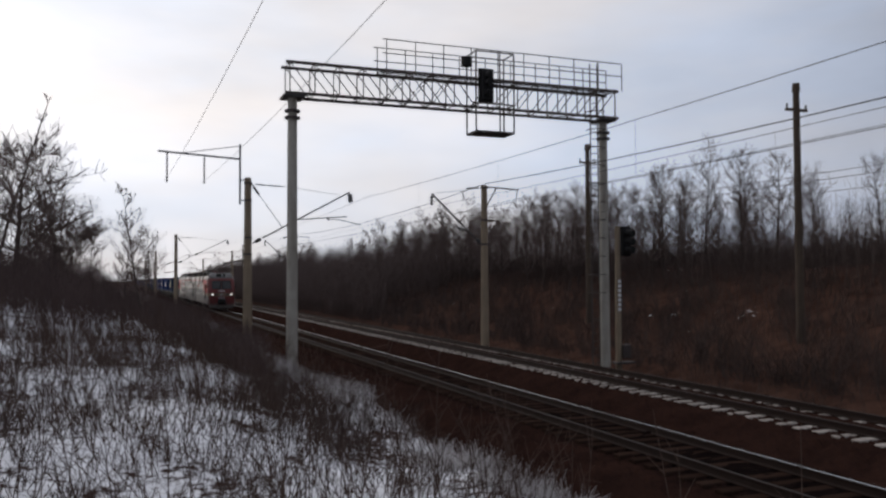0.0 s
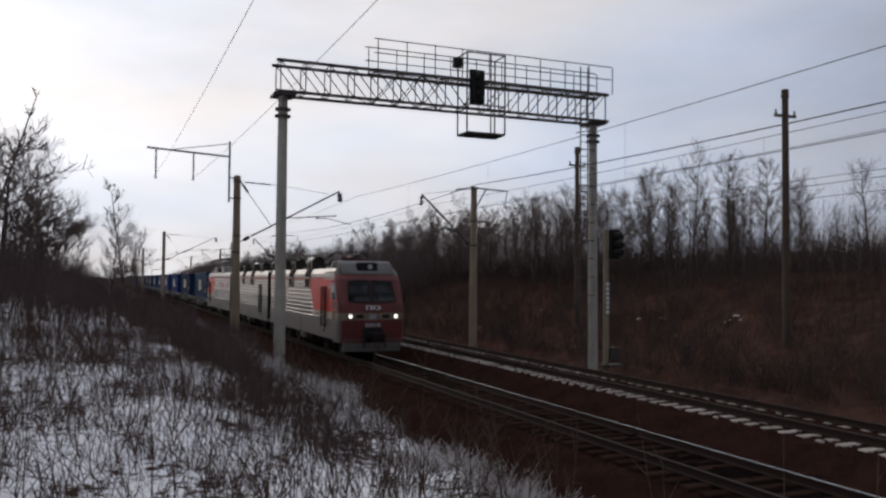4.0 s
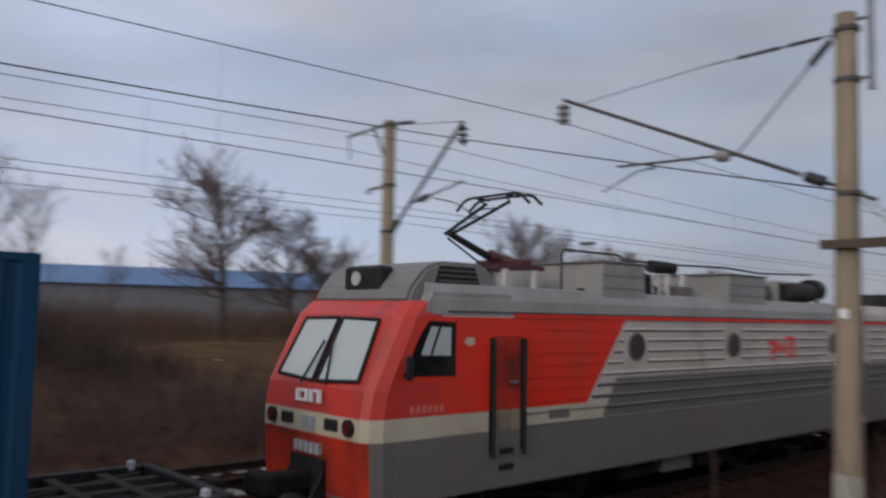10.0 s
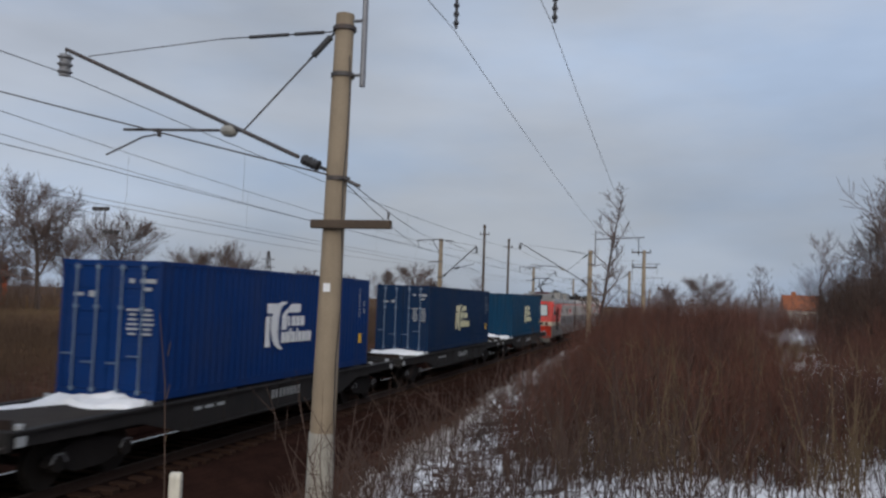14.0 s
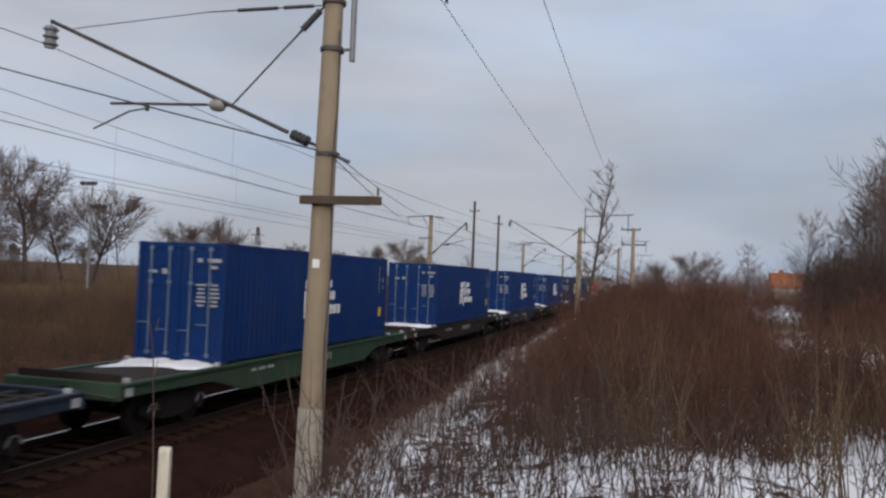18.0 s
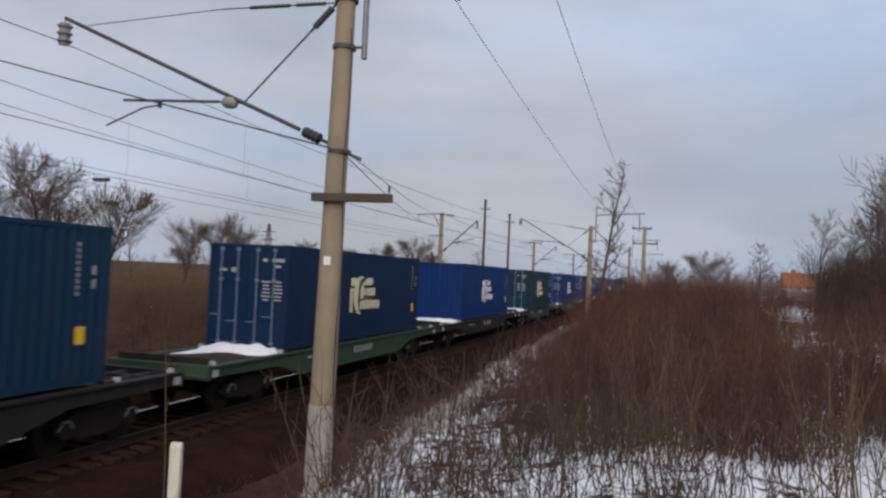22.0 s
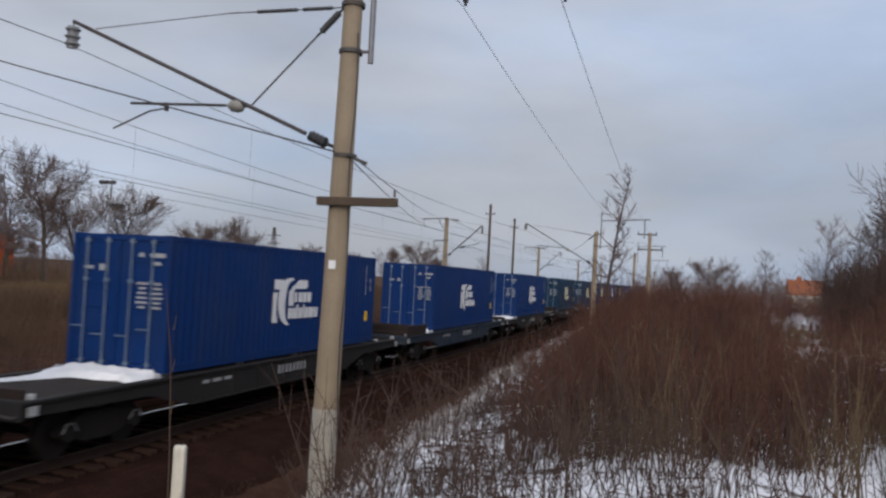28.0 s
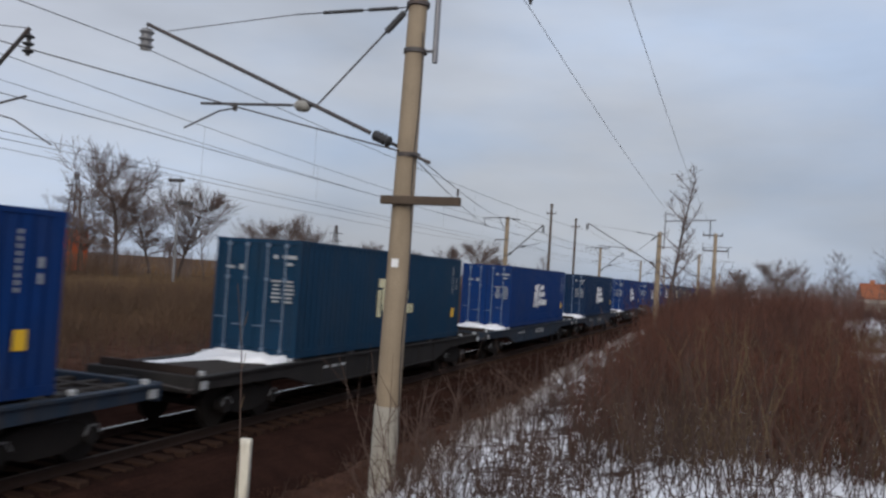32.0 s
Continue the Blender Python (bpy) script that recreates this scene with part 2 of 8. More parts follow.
RUST = (0.09, 0.045, 0.025)
M = {
    "concrete": mat("concrete_mast", (0.305, 0.243, 0.172), (0.21, 0.165, 0.118), 1.5, 0.9, bump=0.004, dirt=(0.14, 0.11, 0.08), dirt_amount=0.6),
    "pale_concrete": mat("pale_concrete", (0.42, 0.40, 0.35), (0.28, 0.26, 0.225), 3.0, 0.9, bump=0.004, dirt=(0.2, 0.17, 0.14), dirt_amount=0.6),
    "steel": mat("dark_steel", (0.055, 0.055, 0.06), (0.10, 0.09, 0.085), 4, 0.6, 0.3, dirt=RUST, dirt_amount=0.4),
    "gantry": mat("weathered_gantry_steel", (0.085, 0.076, 0.072), (0.055, 0.05, 0.048), 4, 0.7, 0.1, dirt=RUST, dirt_amount=0.4),
    "galv": mat("galvanised_steel", (0.20, 0.20, 0.21), (0.13, 0.13, 0.14), 5, 0.5, 0.5),
    "black": mat("black_paint", (0.012, 0.012, 0.013), (0.025, 0.024, 0.023), 5, 0.6),
    "insul": mat("grey_porcelain", (0.20, 0.20, 0.21), (0.12, 0.12, 0.12), 8, 0.3),
    "insul_w": mat("white_insulator", (0.62, 0.60, 0.57), (0.45, 0.43, 0.40), 8, 0.35),
    "insul_k": mat("polymer_insulator", (0.018, 0.017, 0.02), (0.03, 0.03, 0.03), 8, 0.5),
    "wire": mat("wire_metal", (0.05, 0.045, 0.045), (0.08, 0.07, 0.065), 4, 0.6, 0.2),
    "wood": mat("weathered_pole_wood", (0.10, 0.075, 0.055), (0.06, 0.045, 0.035), 3, 0.9, bump=0.006),
    "rail_side": mat("rusty_rail", (0.020, 0.013, 0.011), (0.030, 0.018, 0.014), 5, 0.8),
    "rail_top": mat("polished_rail_head", (0.60, 0.57, 0.54), (0.50, 0.47, 0.44), 2, 0.24, 0.9),
    "sleeper": mat("concrete_sleeper", (0.42, 0.38, 0.34), (0.26, 0.23, 0.20), 2.5, 0.9, bump=0.006, vary=0.25, dirt=(0.08, 0.06, 0.045), dirt_amount=0.7),
    "sleeper_dark": mat("oil_stained_sleeper", (0.040, 0.024, 0.018), (0.024, 0.0145, 0.011), 2.5, 0.95, bump=0.006, vary=0.25),
    "rail_dull": mat("dull_rail_head", (0.05, 0.04, 0.035), (0.038, 0.03, 0.027), 2, 0.75),
    "frost": mat("frosted_grass", (0.62, 0.60, 0.60), (0.36, 0.33, 0.31), 0.9, 0.9),
    "ballast": mat("dirty_ballast", (0.036, 0.0180, 0.0135), (0.0165, 0.0090, 0.0075), 1.2, 0.95, bump=0.05, fine=22, amount=0.35),
    "loco_light": mat("loco_light_grey_paint", (0.455, 0.395, 0.342), (0.385, 0.335, 0.29), 1.2, 0.42, dirt=(0.22, 0.19, 0.16), dirt_amount=0.5, dirt_scale=(0.5, 0.5, 0.4)),
    "loco_dark": mat("loco_dark_grey_paint", (0.120, 0.111, 0.103), (0.095, 0.088, 0.082), 1.0, 0.5, dirt=(0.10, 0.085, 0.07), dirt_amount=0.6, dirt_scale=(0.5, 0.5, 0.4)),
    "loco_mid": mat("loco_mid_grey_paint", (0.132, 0.122, 0.113), (0.103, 0.095, 0.088), 1.0, 0.5, dirt=(0.13, 0.11, 0.095), dirt_amount=0.6, dirt_scale=(0.5, 0.5, 0.4)),
    "loco_roof": mat("loco_roof_grey_paint", (0.185, 0.178, 0.17), (0.13, 0.124, 0.118), 1.5, 0.55, dirt=(0.12, 0.11, 0.10), dirt_amount=0.5),
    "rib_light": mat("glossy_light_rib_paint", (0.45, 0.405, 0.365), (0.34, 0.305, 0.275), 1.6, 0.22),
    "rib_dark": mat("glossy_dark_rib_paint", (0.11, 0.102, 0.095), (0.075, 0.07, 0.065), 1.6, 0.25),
    "roof_light": mat("loco_roof_edge_paint", (0.275, 0.264, 0.246), (0.21, 0.202, 0.19), 1.5, 0.5, dirt=(0.14, 0.13, 0.115), dirt_amount=0.6, dirt_scale=(0.5, 0.5, 0.4)),
    "loco_red": mat("loco_red_paint", (0.66, 0.028, 0.011), (0.56, 0.023, 0.010), 1.2, 0.38, dirt=(0.28, 0.05, 0.03), dirt_amount=0.5, dirt_scale=(0.5, 0.5, 0.4)),
    "loco_dirtyred": mat("sooty_red_door", (0.50, 0.030, 0.013), (0.10, 0.022, 0.015), 1.5, 0.6, amount=0.28),
    "backlit_grimy_red": mat("backlit_grimy_red_nose_paint", (0.14, 0.013, 0.011), (0.09, 0.012, 0.010), 1.2, 0.55, dirt=(0.035, 0.015, 0.013), dirt_amount=0.7),
    "nose_red": mat("darker_red_nose_paint", (0.50, 0.026, 0.013), (0.40, 0.022, 0.012), 1.2, 0.45, dirt=(0.14, 0.03, 0.022), dirt_amount=0.6, dirt_scale=(0.8, 0.8, 0.5)),
    "insul_p": mat("pale_porcelain", (0.26, 0.25, 0.22), (0.17, 0.165, 0.15), 8, 0.35),
    # dark joints and roof gear; under the side ribs it paints their shadow
    "seam": mat("dark_rib_shade_and_seam", (0.050, 0.043, 0.038), (0.032, 0.028, 0.025), 4, 0.8),
    "louvre": mat("rusty_louvre", (0.018, 0.010, 0.009), (0.010, 0.008, 0.008), 3, 0.9),
    "olive": mat("olive_brown_scrub", (0.116, 0.073, 0.047), (0.061, 0.041, 0.030), 0.3, 0.95, amount=0.35),
    "cream": mat("loco_cream_paint", (0.46, 0.41, 0.30), (0.36, 0.32, 0.24), 1.5, 0.45, dirt=(0.28, 0.23, 0.17), dirt_amount=0.5, dirt_scale=(0.5, 0.5, 0.4)),
    "grimy_shaded_cream": mat("grimy_shaded_cream_paint", (0.30, 0.25, 0.18), (0.13, 0.095, 0.07), 1.6, 0.6, amount=0.4, dirt=(0.07, 0.04, 0.03), dirt_amount=0.7),
    "porthole": mat("dusty_porthole_glass", (0.042, 0.036, 0.03), (0.03, 0.026, 0.022), 2, 0.35),
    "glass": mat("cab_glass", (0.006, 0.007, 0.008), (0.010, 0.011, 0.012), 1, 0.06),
    # pale base colour stands in for bright sky reflected in the glass
    "glass_sky": mat("pale_sky_painted_glass", (0.33, 0.37, 0.36), (0.40, 0.43, 0.42), 1, 0.08),
    "panto": mat("pantograph_dark_red", (0.085, 0.012, 0.016), (0.055, 0.010, 0.012), 4, 0.5),
    "under": mat("underframe_grime", (0.017, 0.014, 0.013), (0.010, 0.009, 0.009), 4, 0.85),
    "wheel": mat("wheel_steel", (0.028, 0.024, 0.022), (0.017, 0.015, 0.014), 4, 0.6, 0.4),
    "logo_red": mat("logo_red_paint", (0.62, 0.03, 0.03), (0.55, 0.03, 0.03), 3, 0.45),
    "white": mat("white_marking_paint", (0.74, 0.74, 0.74), (0.62, 0.62, 0.63), 3, 0.5),
    "yellowish": mat("pale_yellow_marking_paint", (0.66, 0.62, 0.40), (0.58, 0.54, 0.33), 3, 0.5),
    "yellow": mat("yellow_label", (0.75, 0.45, 0.02), (0.66, 0.40, 0.02), 3, 0.5),
    "faint": mat("worn_pink_marking", (0.46, 0.10, 0.075), (0.50, 0.16, 0.12), 6, 0.6),
    "chalk": mat("faded_marking_paint", (0.36, 0.37, 0.38), (0.24, 0.25, 0.26), 6, 0.6),
    "bar": mat("door_bar_steel", (0.15, 0.20, 0.27), (0.09, 0.13, 0.19), 5, 0.5, 0.2),
    "snowheap": mat("dirty_snow", (0.84, 0.84, 0.86), (0.66, 0.65, 0.65), 5, 0.75, bump=0.03),
    "deck": mat("wagon_deck_boards", (0.042, 0.035, 0.030), (0.024, 0.020, 0.018), 2, 0.9, bump=0.008),
    "post": mat("white_painted_concrete", (0.72, 0.68, 0.58), (0.58, 0.54, 0.45), 5, 0.8, bump=0.004, dirt=(0.12, 0.10, 0.08), dirt_amount=0.85),
    "stem": mat("dry_weed_stems", (0.085, 0.055, 0.042), (0.045, 0.030, 0.024), 0.8, 0.9),
    "brush": mat("brown_brush", (0.125, 0.055, 0.037), (0.042, 0.024, 0.020), 0.45, 0.95, amount=0.28),
    "umber": mat("umber_scrub", (0.105, 0.074, 0.067), (0.052, 0.038, 0.036), 0.4, 0.95, amount=0.3),
    "bank": mat("dark_bank_brush", (0.092, 0.066, 0.057), (0.047, 0.035, 0.031), 0.25, 0.95, amount=0.35),
    "slope": mat("matted_brown_grass", (0.125, 0.070, 0.045), (0.055, 0.031, 0.022), 0.35, 0.95, amount=0.3),
    "straw": mat("dry_straw_grass", (0.165, 0.115, 0.065), (0.10, 0.072, 0.042), 0.6, 0.95),
    "bark": mat("bare_tree_bark", (0.085, 0.065, 0.055), (0.05, 0.04, 0.036), 3, 0.95, bump=0.01),
    "twig": mat("bare_twigs", (0.150, 0.112, 0.100), (0.085, 0.065, 0.060), 0.6, 0.95),
    "lampwhite": glow_mat("headlight_glow", (1.0, 0.93, 0.85), 2.2),
    "lampred": mat("unlit_tail_lens", (0.10, 0.01, 0.01), (0.06, 0.01, 0.01), 5, 0.2),
}


for _k in ("loco_light", "loco_mid", "loco_dark", "loco_red", "loco_roof"):
    M[_k].node_tree.nodes["Principled BSDF"].inputs["Specular IOR Level"].default_value = 0.3


def cont_mat(name, c):
    d = tuple(x * 0.78 for x in c)
    return mat(name, c, d, 0.7, 0.62, dirt=tuple(x * 0.55 + 0.014 for x in c), dirt_amount=0.65, fine=12, dirt_scale=(0.9, 0.9, 0.25))


CONT = {
    "teal": cont_mat("teal_blue_container_paint", (0.005, 0.041, 0.09)),
    "navy": cont_mat("dark_blue_container_paint", (0.0035, 0.0195, 0.06)),
    "blue": cont_mat("bright_blue_container_paint", (0.0026, 0.026, 0.122)),
    "green": cont_mat("grey_green_container_paint", (0.008, 0.030, 0.045)),
    "dteal": cont_mat("dull_teal_container_paint", (0.006, 0.031, 0.068)),
}
SILL = {
    "dark": mat("black_wagon_frame", (0.015, 0.0145, 0.015), (0.028, 0.025, 0.024), 1.5, 0.7),
    "green": mat("green_wagon_frame", (0.035, 0.075, 0.045), (0.026, 0.048, 0.032), 1.5, 0.65, dirt=(0.05, 0.04, 0.03), dirt_amount=0.6),
    "blue": mat("blue_grey_wagon_frame", (0.022, 0.036, 0.058), (0.018, 0.025, 0.038), 1.5, 0.65, dirt=(0.05, 0.04, 0.03), dirt_amount=0.6),
    "brown": mat("brown_wagon_frame", (0.030, 0.020, 0.017), (0.020, 0.015, 0.013), 1.5, 0.7),
}


def ground_mat():
    m = bpy.data.materials.new("snowy_dry_ground")
    m.use_nodes = True
    nt = m.node_tree
    b = nt.nodes["Principled BSDF"]
    N, L = nt.nodes.new, nt.links.new
    b.inputs["Roughness"].default_value, b.inputs["Specular IOR Level"].default_value = 0.9, 0.1
    g, sx = N("ShaderNodeNewGeometry"), N("ShaderNodeSeparateXYZ")
    L(g.outputs["Position"], sx.inputs[0])

    def noise_at(scale, detail=6):
        n = N("ShaderNodeTexNoise")
        n.inputs["Scale"].default_value, n.inputs["Detail"].default_value = scale, detail
        n.inputs["Roughness"].default_value = 0.65
        L(g.outputs["Position"], n.inputs[0])
        return n.outputs[0]

    def ramp(src, a, c, lo=0.0, hi=1.0):
        r = N("ShaderNodeMapRange")
        r.interpolation_type = "SMOOTHSTEP"
        for k, v in zip(("From Min", "From Max", "To Min", "To Max"), (a, c, lo, hi)):
            r.inputs[k].default_value = v
        L(src, r.inputs[0])
        return r.outputs[0]

    def mixc(f, c1, c2):
        x = N("ShaderNodeMix")
        x.data_type = "RGBA"
        for i, c in ((6, c1), (7, c2)):
            if isinstance(c, tuple):
                x.inputs[i].default_value = (*c, 1)
            else:
                L(c, x.inputs[i])
        L(f, x.inputs[0])
        return x.outputs[2]

    def op(kind, p, q):
        o = N("ShaderNodeMath")
        o.operation = kind
        for i, v in enumerate((p, q)):
            if isinstance(v, (int, float)):
                o.inputs[i].default_value = v
            else:
                L(v, o.inputs[i])
        return o.outputs[0]

    fine, mid, big = noise_at(9), noise_at(1.3), noise_at(0.12, 3)
    soil = mixc(ramp(mid, 0.35, 0.65), (0.045, 0.0240, 0.0180), (0.080, 0.043, 0.031))
    field = mixc(ramp(big, 0.4, 0.6), (0.106, 0.066, 0.036), (0.088, 0.053, 0.031))
    soil = mixc(op("MULTIPLY", ramp(sx.outputs["X"], 24, 32), ramp(sx.outputs["Y"], 12, -10)), soil, field)
    lip = op("MAXIMUM", ramp(sx.outputs["Y"], -5, -34, 2.7, 3.85), ramp(sx.outputs["Y"], -4, 3, 0, 3.55))
    beyond = op("ADD", op("SUBTRACT", sx.outputs["X"], lip), op("MULTIPLY", op("SUBTRACT", mid, 0.5), 2.2))
    near = op("MULTIPLY", ramp(beyond, 0.40, -0.15), ramp(sx.outputs["Y"], 150, 60))
    patch = op("ADD", op("MULTIPLY", mid, 0.55), op("MULTIPLY", fine, 0.45))
    cover = op("MULTIPLY", ramp(op("ADD", op("ADD", patch, ramp(sx.outputs["Y"], 1, 4, 0.0, -0.014)), op("MULTIPLY", ramp(beyond, -1.6, -0.7), op("ADD", op("MULTIPLY", ramp(sx.outputs["Y"], -2, -6), -0.008), -0.045))), 0.39, 0.475), near)
    far = op("MULTIPLY", ramp(op("ADD", op("MULTIPLY", big, 0.5), op("MULTIPLY", mid, 0.5)), 0.635, 0.665), ramp(sx.outputs["X"], 20, 23))
    cover = op("MAXIMUM", cover, far)
    snow = mixc(fine, (0.74, 0.74, 0.77), (0.88, 0.88, 0.89))
    L(mixc(cover, soil, snow), b.inputs["Base Color"])
    bp = N("ShaderNodeBump")
    bp.inputs["Strength"].default_value, bp.inputs["Distance"].default_value = 0.8, 0.06
    L(patch, bp.inputs["Height"])
    L(bp.outputs[0], b.inputs["Normal"])
    return m


M["ground"] = ground_mat()

for n in ("ballast", "ground", "sleeper_dark", "slope"):
    M[n].node_tree.nodes["Principled BSDF"].inputs["Specular IOR Level"].default_value = 0.0

# ---------------------------------------------------------------- mesh helpers


def part(name, bm, material, parent, label=""):
    me = bpy.data.meshes.new(name)
    bm.to_mesh(me)
    bm.free()
    me.materials.append(material)
    ob = new(name, me)
    ob.parent = parent
    if label:
        ob["label"] = label
    return ob


def share(name, like, parent, m):
    """Another part on the mesh of one that stands."""
    ob = new(name, like.data)
    ob.parent = parent
    ob.matrix_basis = m
    return ob


def thing(name, at=(0, 0, 0), label="", category="", group="", kind=""):
    ob = new(name)
    ob.location = at
    ob.empty_display_size = 0.2
    return tagged(ob, label, category, group, kind)


def box(bm, x0, x1, y0, y1, z0, z1, bevel=0.0):
    v = [bm.verts.new(p) for p in ((x0, y0, z0), (x1, y0, z0), (x1, y1, z0), (x0, y1, z0), (x0, y0, z1), (x1, y0, z1), (x1, y1, z1), (x0, y1, z1))]
    f = [bm.faces.new([v[i] for i in q]) for q in ((3, 2, 1, 0), (4, 5, 6, 7), (0, 1, 5, 4), (1, 2, 6, 5), (2, 3, 7, 6), (3, 0, 4, 7))]
    if bevel:
        es = list({e for q in f for e in q.edges})
        bmesh.ops.bevel(bm, geom=es, offset=bevel, segments=1, affect="EDGES")


def rod(bm, p, q, r0, r1=None, n=8, cap=True):
    p, q = Vector(p), Vector(q)
    r1 = r0 if r1 is None else r1
    d = (q - p).normalized()
    a = d.orthogonal().normalized()
    c = d.cross(a)
    ring = [[bm.verts.new(o + (a * math.cos(2 * math.pi * i / n) + c * math.sin(2 * math.pi * i / n)) * r) for i in range(n)] for o, r in ((p, r0), (q, r1))]
    for i in range(n):
        j = (i + 1) % n
        bm.faces.new((ring[0][i], ring[0][j], ring[1][j], ring[1][i]))
    if cap:
        bm.faces.new(ring[0][::-1])
        bm.faces.new(ring[1])


def chain(bm, pts, r, n=6, radii=None):
    """One tube through all the points."""
    pts = [Vector(p) for p in pts]
    radii = radii or [r] * len(pts)
    rings, a = [], None
    for i, p in enumerate(pts):
        d = (pts[min(i + 1, len(pts) - 1)] - pts[max(i - 1, 0)]).normalized()
        a = d.orthogonal().normalized() if a is None else (a - d * a.dot(d)).normalized()
        c = d.cross(a)
        rings.append([bm.verts.new(p + (a * math.cos(2 * math.pi * k / n) + c * math.sin(2 * math.pi * k / n)) * radii[i]) for k in range(n)])
    for p, q in zip(rings, rings[1:]):
        for k in range(n):
            j = (k + 1) % n
            bm.faces.new((p[k], p[j], q[j], q[k]))
    bm.faces.new(rings[0][::-1])
    bm.faces.new(rings[-1])


def prism(bm, pts, x0, x1):
    """A polygon in the y-z plane, drawn out from x0 to x1."""
    a = [bm.verts.new((x0, y, z)) for y, z in pts]
    b = [bm.verts.new((x1, y, z)) for y, z in pts]
    n = len(pts)
    bm.faces.new(a)
    bm.faces.new(b[::-1])
    for i in range(n):
        j = (i + 1) % n
        bm.faces.new((a[j], a[i], b[i], b[j]))
    bmesh.ops.recalc_face_normals(bm, faces=bm.faces)


def discs(bm, p, q, r, count, core=0.35, n=12):
    """A turned insulator: sheds of radius r along a core, one closed surface."""
    p, q = Vector(p), Vector(q)
    d = q - p
    z = d.normalized()
    u = z.orthogonal().normalized()
    v = z.cross(u)
    prof = [(0.0, core * r)]
    for i in range(count):
        for k, f in ((0.12, core), (0.34, 1.0), (0.50, 0.94), (0.72, core)):
            prof.append(((i + k) / count, f * r))
    prof.append((1.0, core * r))
    rings = [[bm.verts.new(p + d * k + u * (rad * math.cos(2 * math.pi * j / n)) + v * (rad * math.sin(2 * math.pi * j / n))) for j in range(n)] for k, rad in prof]
    for a, b in zip(rings, rings[1:]):
        for j in range(n):
            bm.faces.new((a[j], a[(j + 1) % n], b[(j + 1) % n], b[j]))
    bm.faces.new(rings[0][::-1])
    bm.faces.new(rings[-1])


def mesh_of(name, verts, faces, material, smooth=False):
    me = bpy.data.meshes.new(name)
    verts, faces = np.asarray(verts, dtype=np.float32), np.asarray(faces, dtype=np.int32)
    k = faces.shape[1]
    me.vertices.add(len(verts))
    me.vertices.foreach_set("co", verts.ravel())
    me.loops.add(faces.size)
    me.loops.foreach_set("vertex_index", faces.ravel())
    me.polygons.add(len(faces))
    me.polygons.foreach_set("loop_start", np.arange(0, faces.size, k, dtype=np.int32))
    me.polygons.foreach_set("use_smooth", np.full(len(faces), smooth))
    me.update(calc_edges=True)
    me.materials.append(material)
    return me


def segments(p, q, r0, r1, n=3):
    """Tapered prisms between arrays of points: vertices and quads."""
    p, q = np.asarray(p, float), np.asarray(q, float)
    d = q - p
    d /= np.linalg.norm(d, axis=1)[:, None] + 1e-9
    up = np.where(np.abs(d[:, 2:3]) > 0.9, [[1.0, 0, 0]], [[0, 0, 1.0]])
    a = np.cross(d, up)
    a /= np.linalg.norm(a, axis=1)[:, None] + 1e-9
    c = np.cross(d, a)
    ang = np.arange(n) * 2 * math.pi / n
    ring = a[:, None, :] * np.cos(ang)[None, :, None] + c[:, None, :] * np.sin(ang)[None, :, None]
    v = np.concatenate([p[:, None] + ring * np.reshape(r0, (-1, 1, 1)), q[:, None] + ring * np.reshape(r1, (-1, 1, 1))], axis=1)
    i = np.arange(n)
    quad = np.stack([i, (i + 1) % n, (i + 1) % n + n, i + n], 1)
    f = (np.arange(len(p)) * 2 * n)[:, None, None] + quad[None]
    return v.reshape(-1, 3), f.reshape(-1, 4)


# ---------------------------------------------------------------- ground
D1, D2, RISE = 11.38, 15.85, 0.35
rng = np.random.default_rng(7)


def smooth(a, b, x):
    t = np.clip((x - a) / (b - a), 0, 1)
    return t * t * (3 - 2 * t)


def height(x, y):
    x, y = np.asarray(x, float), np.asarray(y, float)
    wob = 0.25 * np.sin(y * 0.21) + 0.2 * np.sin(y * 0.57 + 1.3)
    z = -0.75 + 0 * x
    lip = np.interp(y, [-41, -31, -22, -16, -12, -7, -2, 4], [4.15, 3.9, 3.6, 3.35, 3.2, 2.95, 3.1, 3.55]) + 0.3 * wob
    near = 2.50 * smooth(lip + 2.65, lip - 0.40, x) + 0.22 * smooth(2.4, 0.5, x)
    near = near + 1.1 * smooth(1.5, -8, x) * smooth(6, 26, y)
    near = near + 0.05 * np.sin(x * 1.7 + y * 0.6) * smooth(6, 4, x) + 0.06 * np.sin(x * 0.9 - y * 1.1) * smooth(6, 4, x)
    bank = 0.55 * smooth(20.2, 21.5, x) + (3.4 * smooth(-16, 4, y) + 1.1) * smooth(21.0, 37.0, x) + 1.2 * smooth(35, 70, x) * smooth(-10, 20, y)
    bank = bank + 0.15 * np.sin(x * 0.5 + y * 0.31) * smooth(22, 26, x)
    return z + near + bank


def spaced(*runs):
    out = []
    for a, b, s in runs:
        out += list(np.arange(a, b, s))
    return np.array(out + [runs[-1][1]])


